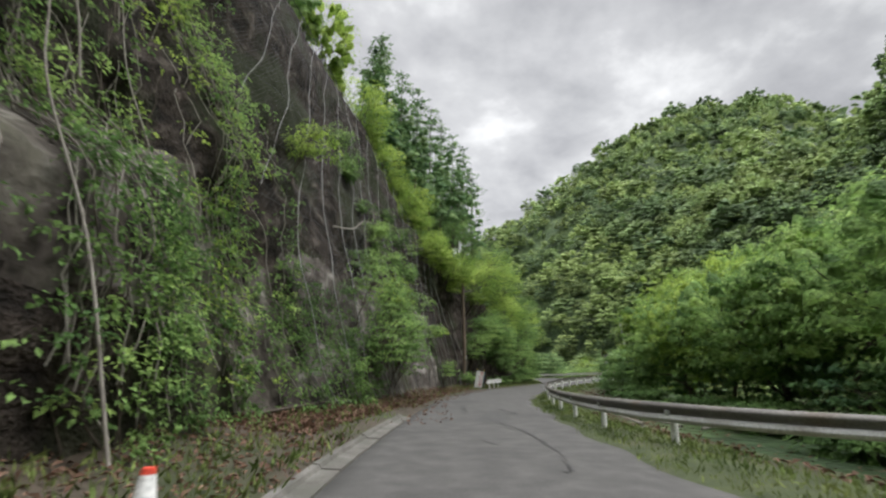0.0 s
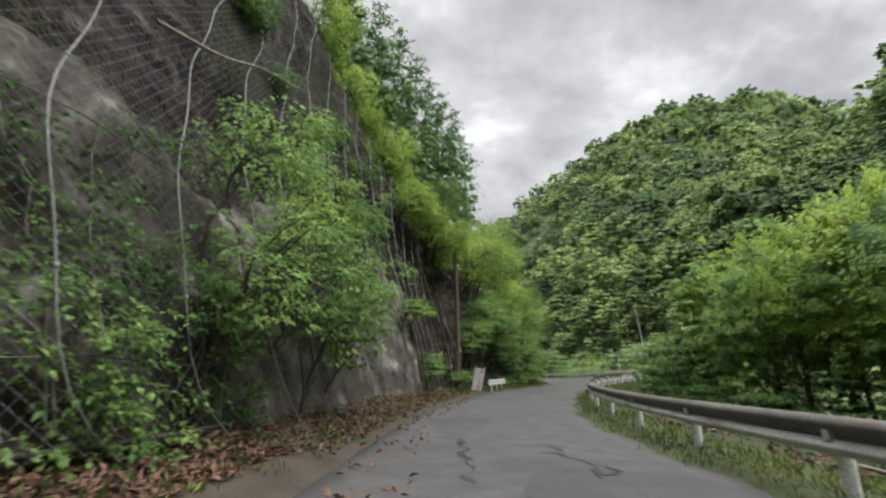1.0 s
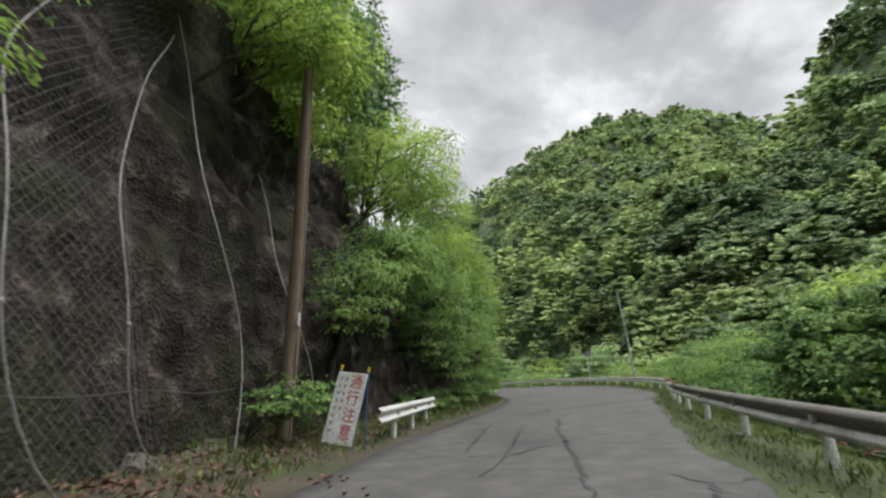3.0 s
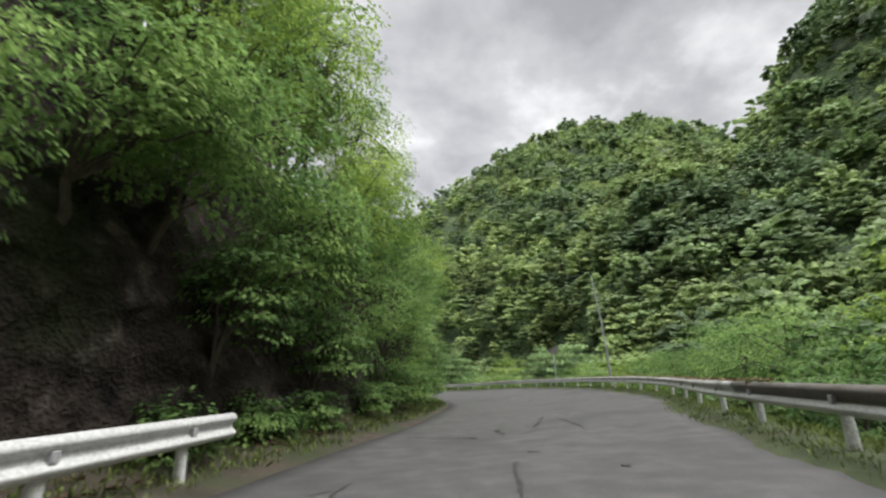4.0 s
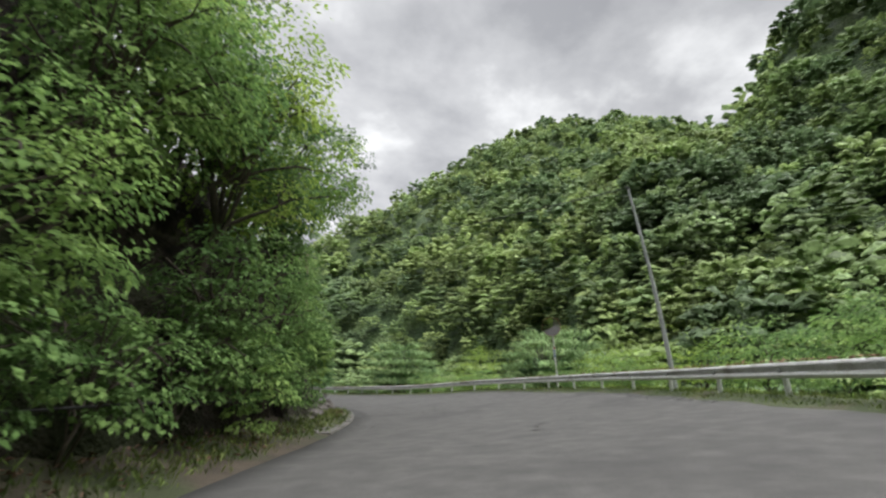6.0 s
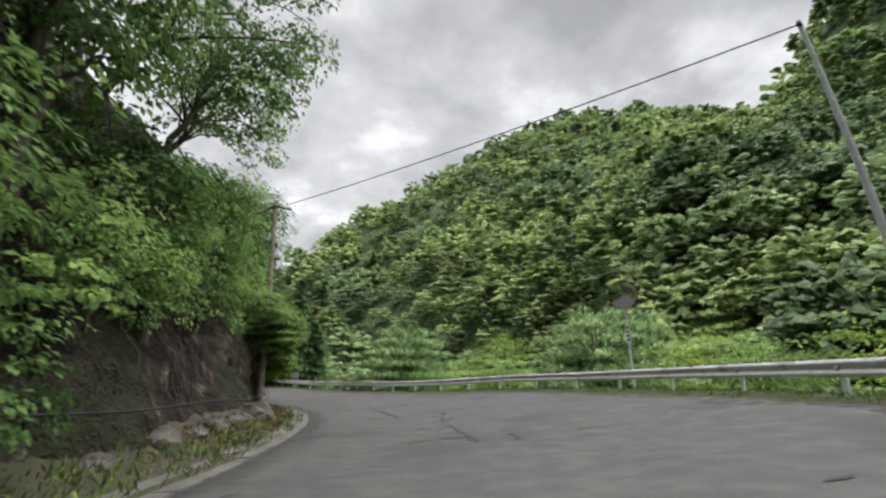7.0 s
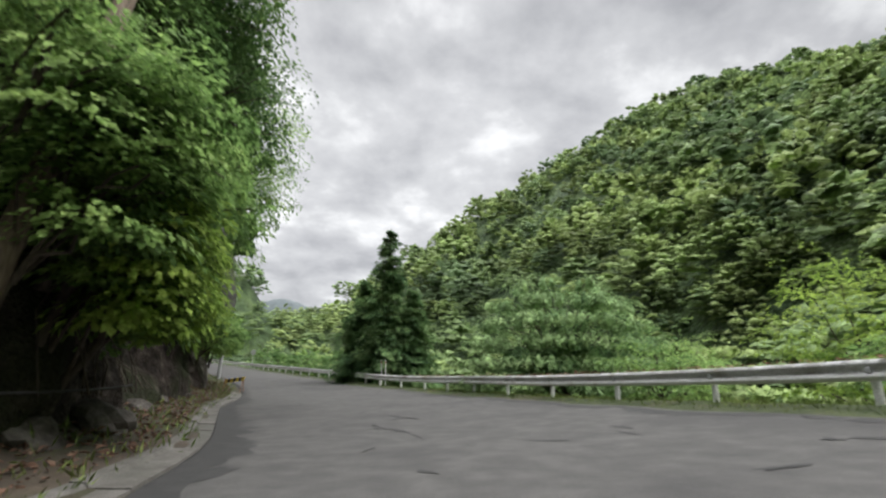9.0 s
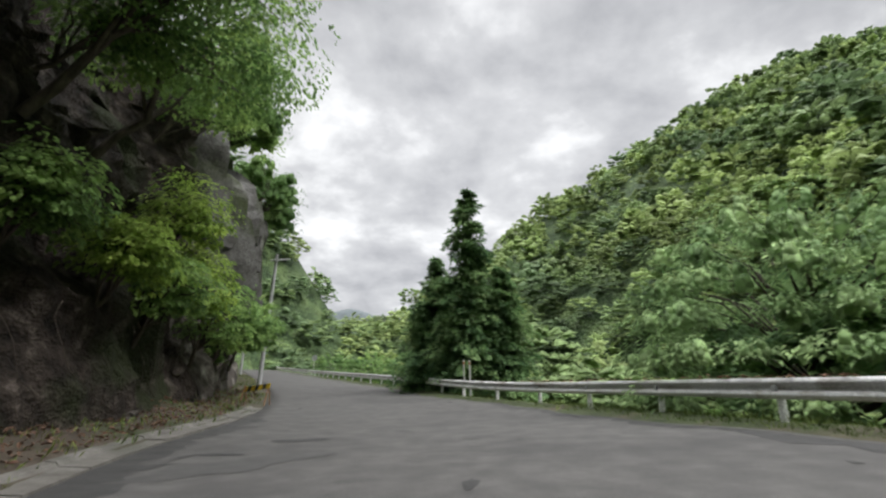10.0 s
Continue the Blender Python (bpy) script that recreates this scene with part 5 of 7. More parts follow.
def build_net():
    root = thing("rockfall_net", "grey chain-link rockfall net with pale ropes draped over the cliff", "rockfall net", slope_point(station_at(20), 0, False))
    o = np.array(root.location)
    cell = 0.085
    ys = np.arange(12.5, 39.5, cell)
    V, F, n = [], [], 0
    wire = 0.0038
    hs_all = np.arange(0.25, 23, cell)
    grid = {}
    coarse_y, coarse_h = np.arange(12, 41, 0.5), np.arange(0, 24, 0.5)
    G = np.array([[net_point(y, h) for h in coarse_h] for y in coarse_y])

    def at(y, h):
        a, b = (y - 12) / 0.5, h / 0.5
        i, j = np.clip(a.astype(int), 0, len(coarse_y) - 2), np.clip(b.astype(int), 0, len(coarse_h) - 2)
        u, v = (a - i)[..., None], (b - j)[..., None]
        return (G[i, j] * (1 - u) + G[i + 1, j] * u) * (1 - v) + (G[i, j + 1] * (1 - u) + G[i + 1, j + 1] * u) * v
    for k, y in enumerate(ys):
        top = float(np.interp(y, NET_Y, NET_H))
        side_rope = 36.6 + 0.3 * (np.sqrt((hs_all - 4.0) ** 2 + 2.0) + hs_all - 4.0) + 0.9 * np.exp(-hs_all / 0.7)
        hs = hs_all[(hs_all < top) & (y < side_rope)]
        if len(hs) < 3:
            continue
        zig = np.where(np.arange(len(hs)) % 2 == 0, -0.5, 0.5) * cell * (1 if k % 2 else -1)
        p = at(y + zig, hs)
        d = np.gradient(p, axis=0)
        side = np.cross(d, UNIT[int(station_at(y))])
        side /= np.linalg.norm(side, axis=1, keepdims=True) + 1e-9
        V.append(np.stack([p + side * wire, p - side * wire], 1).reshape(-1, 3) - o)
        m = np.arange(len(hs) - 1) * 2
        F.append(np.stack([m, m + 1, m + 3, m + 2], -1) + n)
        n += 2 * len(hs)
    ob = part("mesh", mesh_np("mesh", np.concatenate(V), np.concatenate(F), M_NET), root, "fine diamond wire mesh")
    ob["kind"] = "stuff"
    rng = random.Random(3)
    for y in np.arange(9.4, 36.7, 1.7):
        pts = []
        ph = rng.uniform(0, 6)
        for h in np.arange(0.1, 22.0, 0.35):
            yy = y + 0.1 * math.sin(h * 0.5 + ph) + 0.05 * math.sin(h * 2.1 + ph) + 0.3 * (math.sqrt((h - 4.0) ** 2 + 2.0) + h - 4.0) + 0.9 * math.exp(-h / 0.7)
            if yy < 12.6 or yy > 39.4 or h > float(np.interp(yy, NET_Y, NET_H)) - 0.1:
                continue
            pts.append((net_point(yy, h) + UNIT[int(station_at(yy))] * 0.04 - o, 0.0095))
        if len(pts) < 4:
            continue
        rope = part("rope", tube_mesh("rope", [pts], M_ROPE, 6), root, "pale vertical wire rope")
        for j in range(5, len(pts), 7):
            bm = bmesh.new()
            bmesh.ops.create_icosphere(bm, subdivisions=2, radius=0.026, matrix=Matrix.Translation(pts[j][0]) @ Matrix.Diagonal((1, 1, 1.3, 1)))
            part_bm("clamp", bm, M_ROPE, rope, smooth=True)
    for h in np.arange(1.1, 20, 2.5):
        pts = []
        for y in np.arange(12.5, 39.6, 0.5):
            if h < np.interp(y, NET_Y, NET_H):
                pts.append((net_point(y, h - 0.07 * abs(math.sin((y - 12.6) * math.pi / 2.45))) + UNIT[int(station_at(y))] * 0.03 - o, 0.008))
        if len(pts) > 3:
            part("rope", tube_mesh("rope", [pts], M_DARK_ROPE, 5), root, "dark horizontal wire rope")
    edge = [(net_point(y, float(np.interp(y, NET_Y, NET_H))) - o, 0.022) for y in np.arange(12.5, 39.6, 0.4)]
    part("rope", tube_mesh("rope", [edge], M_DARK_ROPE, 6), root, "dark top rope")


build_net()
# loose ropes past the net's end
for y, y2, h in ((38.9, 39.6, 9.0), (41.9, 42.3, 6.5)):
    pts = [(slope_point(station_at(y + (y2 - y) * t + 0.25 * math.sin(9 * t)), h * t, False) + UNIT[int(station_at(y))] * (0.6 + 0.25 * math.sin(5 * t)), 0.014) for t in np.linspace(0.02, 1, 18)]
    r = thing("hanging_rope", "pale loose rope hanging down the rock face", "rope", pts[0][0])
    part("strand", tube_mesh("strand", [[(p - pts[0][0], q) for p, q in pts]], M_ROPE, 6), r)


# ---------------------------------------------------------------- loose things by the road
make_cone((-1.4, 2.42, 0.06), "red and white traffic cone standing on the kerb", 0.95)


def make_barrier():
    root = thing("barrier_board", "yellow and black striped barrier board on a low stand, tilted", "barrier", (6.1, 115.6, 0.4))
    m = pose(0, 0, 0.62, 0, -8, -12)
    n = 7
    for k in range(n):
        bm = bmesh.new()
        box(bm, 1.3 / n, 0.03, 0.2, m @ pose(-0.65 + 1.3 * (k + 0.5) / n, 0, 0), 0.0)
        for v in bm.verts:
            if v.co.z > 0.62:
                v.co.x += 0.08
        part_bm("stripe", bm, M_YELLOW if k % 2 == 0 else M_BLACK, root, "yellow stripe" if k % 2 == 0 else "black stripe")
    for x in (-0.5, 0.55):
        part("leg", tube_mesh("leg", [[((x, -0.25, -0.15), 0.02), ((x, 0.0, 0.7), 0.02)]], M_ORANGE, 6), root)
        part("leg", tube_mesh("leg", [[((x, 0.3, -0.15), 0.02), ((x, 0.02, 0.7), 0.02)]], M_ORANGE, 6), root)


def make_delineator(at, lean):
    root = thing("marker_post", "slim white marker post behind the guard rail", "marker post", at, group="marker posts")
    part("post", tube_mesh("post", [[((0, 0, -0.5), 0.045), ((lean * 0.5, 0, 0.8), 0.045), ((lean, 0, 1.75), 0.045)]], M_WHITE, 10), root)
    bm = bmesh.new()
    bmesh.ops.create_cone(bm, cap_ends=True, segments=12, radius1=0.05, radius2=0.05, depth=0.12, matrix=pose(lean * 0.93, 0, 1.6))
    part_bm("reflector", bm, M_ORANGE, root)


def make_far_pole(at, h, label):
    root = thing("utility_pole", label, "utility pole", at)
    part("pole", tube_mesh("pole", [[((0, 0, -0.5), 0.16), ((0, 0, h), 0.1)]], M_STEEL, 10), root)
    bm = bmesh.new()
    box(bm, 1.4, 0.1, 0.1, pose(0.3, 0, h - 0.4, 0, -12, 30), 0.01)
    part_bm("crossarm", bm, M_STEEL, root)


def make_far_sign(at):
    root = thing("road_sign", "round grey-backed road sign on a thin post", "sign", at)
    part("post", tube_mesh("post", [[((0, 0, -0.3), 0.04), ((0, 0, 2.7), 0.04)]], M_STEEL, 8), root)
    bm = bmesh.new()
    bmesh.ops.create_cone(bm, cap_ends=True, segments=24, radius1=0.42, radius2=0.42, depth=0.03, matrix=pose(0, -0.06, 2.5, 90))
    part_bm("disc", bm, M_STEEL, root)


make_barrier()
p = RIGHT[int(station_at(117.4))]
make_delineator((p[0] + 0.45, p[1] + 0.2, p[2]), -0.12)
make_delineator((p[0] + 0.75, p[1] + 0.1, p[2]), -0.12)
i = int(station_at(128))
make_far_pole(tuple(LEFT[i] - UNIT[i] * 0.5), 9.5, "pale concrete utility pole by the road ahead")
i = int(station_at(152))
make_far_pole(tuple(LEFT[i] - UNIT[i] * 1.2), 9.0, "distant pale concrete utility pole")
i = int(station_at(160))
make_far_sign(tuple(RIGHT[i] + UNIT[i] * 0.8))


def make_boulder(at, r, seed, label="rough grey boulder lying at the slope's foot"):
    rng = random.Random(seed)
    bm = bmesh.new()
    bmesh.ops.create_icosphere(bm, subdivisions=3, radius=r)
    off = Vector((rng.uniform(0, 50), rng.uniform(0, 50), 0))
    for v in bm.verts:
        n = noise.fractal(v.co * (1.1 / r) + off, 0.8, 2.1, 4)
        c = noise.cell(v.co * (1.0 / r) + off)
        v.co *= 1 + 0.32 * n + 0.12 * c
        v.co.z *= 0.72
    root = thing("boulder", label, "boulder", at)
    part_bm("stone", bm, M_BOULDER, root)


for n, (y, f, r) in enumerate([(37.6, 1.0, 0.45), (39.2, 1.0, 0.3), (75.4, 1.1, 0.6), (76.8, 1.08, 0.5), (78.2, 1.1, 0.65), (79.5, 1.05, 0.55), (80.8, 1.1, 0.6), (82.0, 0.95, 0.8), (84.6, 1.0, 0.65), (86.8, 0.85, 0.4), (88.6, 0.9, 0.45), (93.2, 1.0, 0.6), (95.0, 0.95, 0.75), (96.8, 1.0, 0.5), (103.0, 0.95, 0.45), (107.5, 0.9, 0.35), (73.5, 0.9, 0.35), (99.5, 1.0, 0.55)]):
    k = station_at(y)
    p = road_point(k, -verge[int(k)] * f)
    r *= 0.66
    make_boulder((p[0], p[1], p[2] + 0.16 + r * 0.2), r, n)


def scatter_litter():
    """Dead leaves heaped along the slope's foot, and strewn thinly elsewhere."""
    rng = np.random.default_rng(8)
    P = []
    for lo, hi, count, f0, f1 in ((9, 17, 6000, 0.35, 1.15), (17, 27, 2600, 0.12, 1.1), (27, 37, 1900, 0.15, 1.05), (12, 38, 260, -0.5, 0.05), (37, 46, 900, 0.3, 1.1), (48, 70, 700, 0.3, 1.1), (76, 100, 2200, 0.35, 1.15), (100, 122, 1800, 0.3, 1.2), (-8, 9, 2600, 0.12, 1.15)):
        ys = rng.uniform(lo, hi, count)
        for y in ys:
            k = station_at(y)
            f = rng.uniform(f0, f1)
            p = road_point(k, -verge[int(k)] * f)
            p[2] += float(np.interp(f, [0.06, 0.3, 0.6, 0.95, 1.25], [0.02, 0.09, 0.15, 0.26, 0.5])) + 0.07 * noise.noise((p[0] * 1.2, p[1] * 1.2, 7)) + abs(rng.normal(0, 0.035))
            P.append(p)
    P = np.array(P)
    n = len(P)
    v, f = leaves(P, rng.normal(0, 1, (n, 3)) * (1, 1, 0.35), rng.normal(0, 0.45, (n, 3)) + (0, 0, 1), rng.uniform(0.05, 0.15, n), 0.5, 0.2)
    ob = new("leaf_litter", mesh_np("leaf_litter", v, f, M_DEAD_LEAF))
    tagged(ob, "reddish-brown dead leaves heaped along the verge", "leaf litter", kind="stuff")


def scatter_grass():
    rng = np.random.default_rng(9)
    P, S = [], []
    for y, cnt in zip(np.arange(-5, 150, 0.5), np.full(310, 1)):
        k = station_at(y)
        w, g = WIDE[int(k)], edge_gap(k)
        for _ in range(52 if y < 110 else 10):
            d = w - g + rng.uniform(0.05, g + 1.4) ** 1.0
            p = road_point(k + rng.uniform(-0.3, 0.3), d)
            p[2] += float(np.interp(d - w, [-g, -g * 0.5, 0, 0.5, 1.2], [0.0, 0.04, 0.05, 0.02, -0.12]))
            P.append(p)
            S.append(rng.uniform(0.05, 0.14) * (1.3 if d > w else 1))
        dense = np.interp(y, [-5, 6, 9, 16, 19, 36, 38, 46, 52, 60, 76, 90, 100], [34, 30, 24, 9, 5, 9, 34, 40, 30, 30, 24, 8, 8])
        for _ in range(int(dense)):
            f = rng.uniform(0.15, 1.1)
            p = road_point(k + rng.uniform(-0.3, 0.3), -verge[int(k)] * f)
            p[2] += float(np.interp(f, [0.06, 0.3, 0.6, 0.95, 1.25], [0.01, 0.08, 0.14, 0.24, 0.48]))
            P.append(p)
            S.append(rng.uniform(0.06, 0.22))
    P, S = np.repeat(np.array(P), 4, 0), np.repeat(np.array(S), 4)
    n = len(P)
    P = P + np.c_[rng.normal(0, 0.12, (n, 2)), np.zeros(n)]
    v, f = leaves(P, rng.normal(0, 0.45, (n, 3)) + (0, 0, 1.0), rng.normal(0, 1, (n, 3)) * (1, 1, 0.2), S * rng.uniform(0.6, 1.3, n), 0.16, 0.02)
    ob = new("grass", mesh_np("grass", v, f, M_GRASS))
    tagged(ob, "short yellow-green grass along the road's edges", "grass", kind="stuff")


def scatter_debris():
    """Cut branches and dead leaves lying on the level ground outside the rail."""
    rng = np.random.default_rng(14)
    P = []
    for y in rng.uniform(6, 40, 2600):
        k = station_at(y)
        i = int(k)
        d = 0.7 + rng.gamma(2.0, 1.2)
        if noise.noise((y * 0.35, d * 0.5, 2)) < -0.15:
            continue
        p = RIGHT[i] + UNIT[i] * d
        drop = float(np.interp(d, [0.5, 1.2, 2.2, 3.6], [0.03, -0.04, -0.22, -0.48])) if d < 3.6 else -0.5 - 0.05 * (d - 3.6)
        P.append((p[0], p[1], p[2] + drop + abs(rng.normal(0, 0.04))))
    P = np.array(P)
    n = len(P)
    v, f = leaves(P, rng.normal(0, 1, (n, 3)) * (1, 1, 0.3), rng.normal(0, 0.4, (n, 3)) + (0, 0, 1), rng.uniform(0.07, 0.2, n), 0.5, 0.2)
    ob = new("leaf_litter", mesh_np("leaf_litter", v, f, M_DEAD_LEAF))
    tagged(ob, "brown dead leaves on the level ground beyond the rail", "leaf litter", kind="stuff")
    for k in range(26):
        y = rng.uniform(14, 36)
        i = int(station_at(y))
        p = RIGHT[i] + UNIT[i] * rng.uniform(1.6, 5.0)
        a, l = rng.uniform(-0.6, 0.6) + 1.2, rng.uniform(1.0, 3.0)
        q = np.array([math.cos(a), math.sin(a), 0.03])
        root = thing("branch", "pale dry cut branch lying on the ground beyond the rail", "branch", (p[0], p[1], p[2] - 0.22))
        side = np.array([-q[1], q[0], 0]) * rng.uniform(-0.15, 0.15)
        part("stick", tube_mesh("stick", [[(q * l * t + side * math.sin(3 * t) + (0, 0, 0.03), 0.05 * (1 - 0.6 * t)) for t in np.linspace(0, 1, 6)]], M_PALE_BARK, 6), root)


scatter_litter()
scatter_debris()
scatter_grass()
litter_on_rail(RIGHT[int(station_at(46)):int(station_at(112))] - UNIT[int(station_at(46)):int(station_at(112))] * 0.1, 0.79, 4)


# ---------------------------------------------------------------- trees and bushes
def on_slope(y, h, out=0.0):
    k = station_at(y)
    p = slope_point(k, h) + UNIT[int(k)] * out
    return tuple(p)


def out_dir(y):
    return UNIT[int(station_at(y))]


def off_rail(y, d, dz=0.0):
    """A place d metres outside the guard rail at the height of the ground."""
    i = int(station_at(y))
    p = RIGHT[i] + UNIT[i] * d
    return (p[0], p[1], float(ground_z(np.array([p[0]]), np.array([p[1]]))[0]) + dz)


# trees beyond the rail at the start of the drive
for n, (y, d, h, r, mt, lf) in enumerate([(9, 8.5, 9.0, 4.2, M_LEAF_MID, 0.18), (17, 10.2, 9.5, 4.6, M_LEAF_MID, 0.18), (24, 10.8, 9.0, 4.8, M_LEAF_MID, 0.18), (30, 8.6, 8.0, 3.9, M_LEAF_MID, 0.18), (20.5, 9.2, 8.0, 3.8, M_LEAF_MID, 0.18), (26.5, 9.6, 9.0, 4.0, M_LEAF_BRIGHT, 0.18), (34.5, 9.2, 9.5, 4.0, M_LEAF_MID, 0.18), (13, 14.0, 11.0, 5.0, M_LEAF_DARK, 0.24), (27, 15.0, 11.5, 5.0, M_LEAF_DARK, 0.24), (36, 9.5, 11.0, 4.6, M_LEAF_BRIGHT, 0.22), (41, 5.2, 5.2, 3.0, M_LEAF_DARK, 0.18), (47, 11.0, 10.0, 4.6, M_LEAF_BRIGHT, 0.22), (33, 13.0, 12.0, 5.0, M_LEAF_MID, 0.24), (20, 15.0, 11.5, 5.0, M_LEAF_DARK, 0.24)]):
    make_tree("tree", "broad-leaved tree with layered light-green sprays beyond the guard rail", off_rail(y, d), h, (r, r, h * 0.42), 100 + n, mt, sprays=215, per=52, leaf=lf * 1.2, spray_r=1.25, crown_h=0.53, low=-0.86, trunk_r=0.13, limbs=9, bark=M_BARK)
# bushes past 8.5 m wear needle green, to put shade into the hollow
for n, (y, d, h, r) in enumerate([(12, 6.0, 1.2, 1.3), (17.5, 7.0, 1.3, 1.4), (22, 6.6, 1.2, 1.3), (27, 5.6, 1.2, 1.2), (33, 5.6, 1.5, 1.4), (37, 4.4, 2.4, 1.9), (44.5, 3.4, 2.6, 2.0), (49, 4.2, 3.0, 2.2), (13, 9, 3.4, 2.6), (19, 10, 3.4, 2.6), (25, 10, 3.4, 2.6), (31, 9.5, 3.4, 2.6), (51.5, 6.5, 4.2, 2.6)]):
    make_tree("bush", "low dark green bush in the shade of the trees", off_rail(y, d), h, (r, r, h * 0.55), 180 + n, M_NEEDLE_SHADE if d > 8.5 else M_LEAF_DARK, sprays=60, per=46, leaf=0.2, spray_r=0.8, crown_h=0.42, low=-0.6, trunk_r=0.05, category="bush", limbs=8)
# bushes and small trees outside the bend
for n, (y, d, h, r, mt) in enumerate([(54, 5.0, 5.4, 3.0, M_LEAF_MID), (57.5, 3.8, 4.6, 2.5, M_LEAF_MID), (61, 6.0, 6.2, 3.4, M_LEAF_MID), (64, 3.4, 3.8, 2.3, M_LEAF_MID), (66, 9.0, 6.4, 3.5, M_LEAF_MID), (69, 4.5, 4.2, 2.5, M_LEAF_MID), (73, 5.0, 3.8, 2.6, M_LEAF_BRIGHT), (76.5, 3.0, 2.6, 1.9, M_LEAF_MID), (80, 6.0, 5.0, 3.0, M_LEAF_BRIGHT), (83, 3.2, 2.8, 2.0, M_LEAF_MID), (90, 9.0, 6.5, 3.2, M_LEAF_MID), (92, 3.0, 3.0, 2.2, M_LEAF_MID), (96, 6.5, 7.0, 2.8, M_LEAF_BRIGHT), (98, 2.6, 2.8, 2.0, M_LEAF_MID), (103, 9.0, 6.5, 3.6, M_LEAF_MID), (111, 10.0, 6.0, 3.2, M_LEAF_MID), (126, 6.0, 5.0, 3.0, M_LEAF_MID), (131, 3.0, 3.6, 2.4, M_LEAF_DARK), (137, 5.0, 5.0, 3.0, M_LEAF_DARK), (143, 3.0, 3.5, 2.6, M_LEAF_DARK), (150, 6.0, 5.5, 3.2, M_LEAF_MID), (158, 4.0, 4.5, 3.0, M_LEAF_DARK), (168, 5.0, 6.0, 3.6, M_LEAF_DARK)]):
    make_tree("bush", "bright green leafy bush growing behind the guard rail", off_rail(y, d), h, (r, r, h * 0.5), 200 + n, mt, sprays=95, per=46, leaf=0.18, spray_r=0.85, crown_h=0.5, low=-0.7, trunk_r=0.07, category="bush", limbs=12)
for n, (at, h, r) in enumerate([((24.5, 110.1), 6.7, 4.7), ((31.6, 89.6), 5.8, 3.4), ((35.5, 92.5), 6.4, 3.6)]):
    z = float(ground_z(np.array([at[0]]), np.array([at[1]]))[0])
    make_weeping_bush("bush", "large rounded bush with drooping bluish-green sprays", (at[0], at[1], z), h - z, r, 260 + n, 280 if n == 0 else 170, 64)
# conifers by the far rail
for n, (x, y, h, r) in enumerate([(14.0, 123.7, 13.6, 3.0), (16.0, 124.6, 8.6, 2.9), (11.8, 126.0, 9.6, 2.8)]):
    z = float(ground_z(np.array([x]), np.array([y]))[0])
    make_conifer("conifer", "dark green conifer with an open pointed top", (x, y, z), h - z, r, 300 + n, 0.04, 46, 70, 0.46, ragged=0.155)
# tall conifers on the crest above the cliff
for n, (x, y, top) in enumerate([(-6.5, 40, 35), (-7.5, 44, 36), (-5.0, 47.5, 36), (-3.4, 51, 36), (-1.8, 55, 36), (-0.4, 59, 36), (1.2, 62, 36), (-7.5, 62, 40), (-4, 66, 40), (3.0, 66, 36), (4.6, 71, 35), (-8, 72, 43), (-4.5, 77, 42), (-1.0, 80, 42), (0.5, 86, 40), (-10, 53, 40), (2.4, 74, 38), (-6.2, 57, 39)]):
    z = float(ground_z(np.array([x]), np.array([y]))[0])
    make_conifer("conifer", "tall dark pine with a bare trunk on the crest", (x, y, z), top - z, 2.9, 320 + n, 0.42, 22, 14, 0.6, trunk_r=0.2, ragged=0.6)
# foliage along the top edge of the net
for n, (y, h, ht, r, mt) in enumerate([(14, 27, 6, 2.8, M_LEAF_MID), (19, 26.5, 6, 2.8, M_LEAF_DARK), (23.5, 25.5, 5.5, 2.5, M_LEAF_MID), (28, 23.5, 5.0, 2.3, M_LEAF_MID), (31.5, 20.5, 4.0, 2.0, M_LEAF_BRIGHT), (34, 17.8, 3.4, 1.8, M_LEAF_BRIGHT), (36.5, 15.3, 3.0, 1.6, M_LEAF_BRIGHT), (38.8, 13.2, 2.8, 1.5, M_LEAF_BRIGHT), (41.0, 11.2, 2.8, 1.5, M_LEAF_BRIGHT), (43.2, 9.8, 2.8, 1.5, M_LEAF_BRIGHT), (45.5, 8.6, 3.0, 1.7, M_LEAF_BRIGHT), (25.5, 21, 9.5, 3.6, M_LEAF_MID), (29.5, 18.5, 9.5, 3.0, M_LEAF_BRIGHT), (33, 15.5, 8.6, 2.8, M_LEAF_BRIGHT), (36.5, 13.0, 7.6, 2.6, M_LEAF_BRIGHT), (40.5, 11.0, 7.0, 2.6, M_LEAF_BRIGHT), (44.5, 10.5, 7.0, 2.6, M_LEAF_MID)]):
    d = out_dir(y)
    make_tree("tree", "light green tree leaning over the cliff's upper edge", on_slope(y, h + (1.0 if ht > 6.5 else 0.0), -1.8 if ht > 6.5 else -0.3), ht, (r, r, ht * 0.42), 400 + n, mt, sprays=int(90 + 25 * max(r - 2.5, 0)), per=62, leaf=0.18, spray_r=0.85, crown_h=0.55, low=-0.85, trunk_r=0.1, lean=(d[0] * 0.3, d[1] * 0.3), limbs=14, droop=0.55)
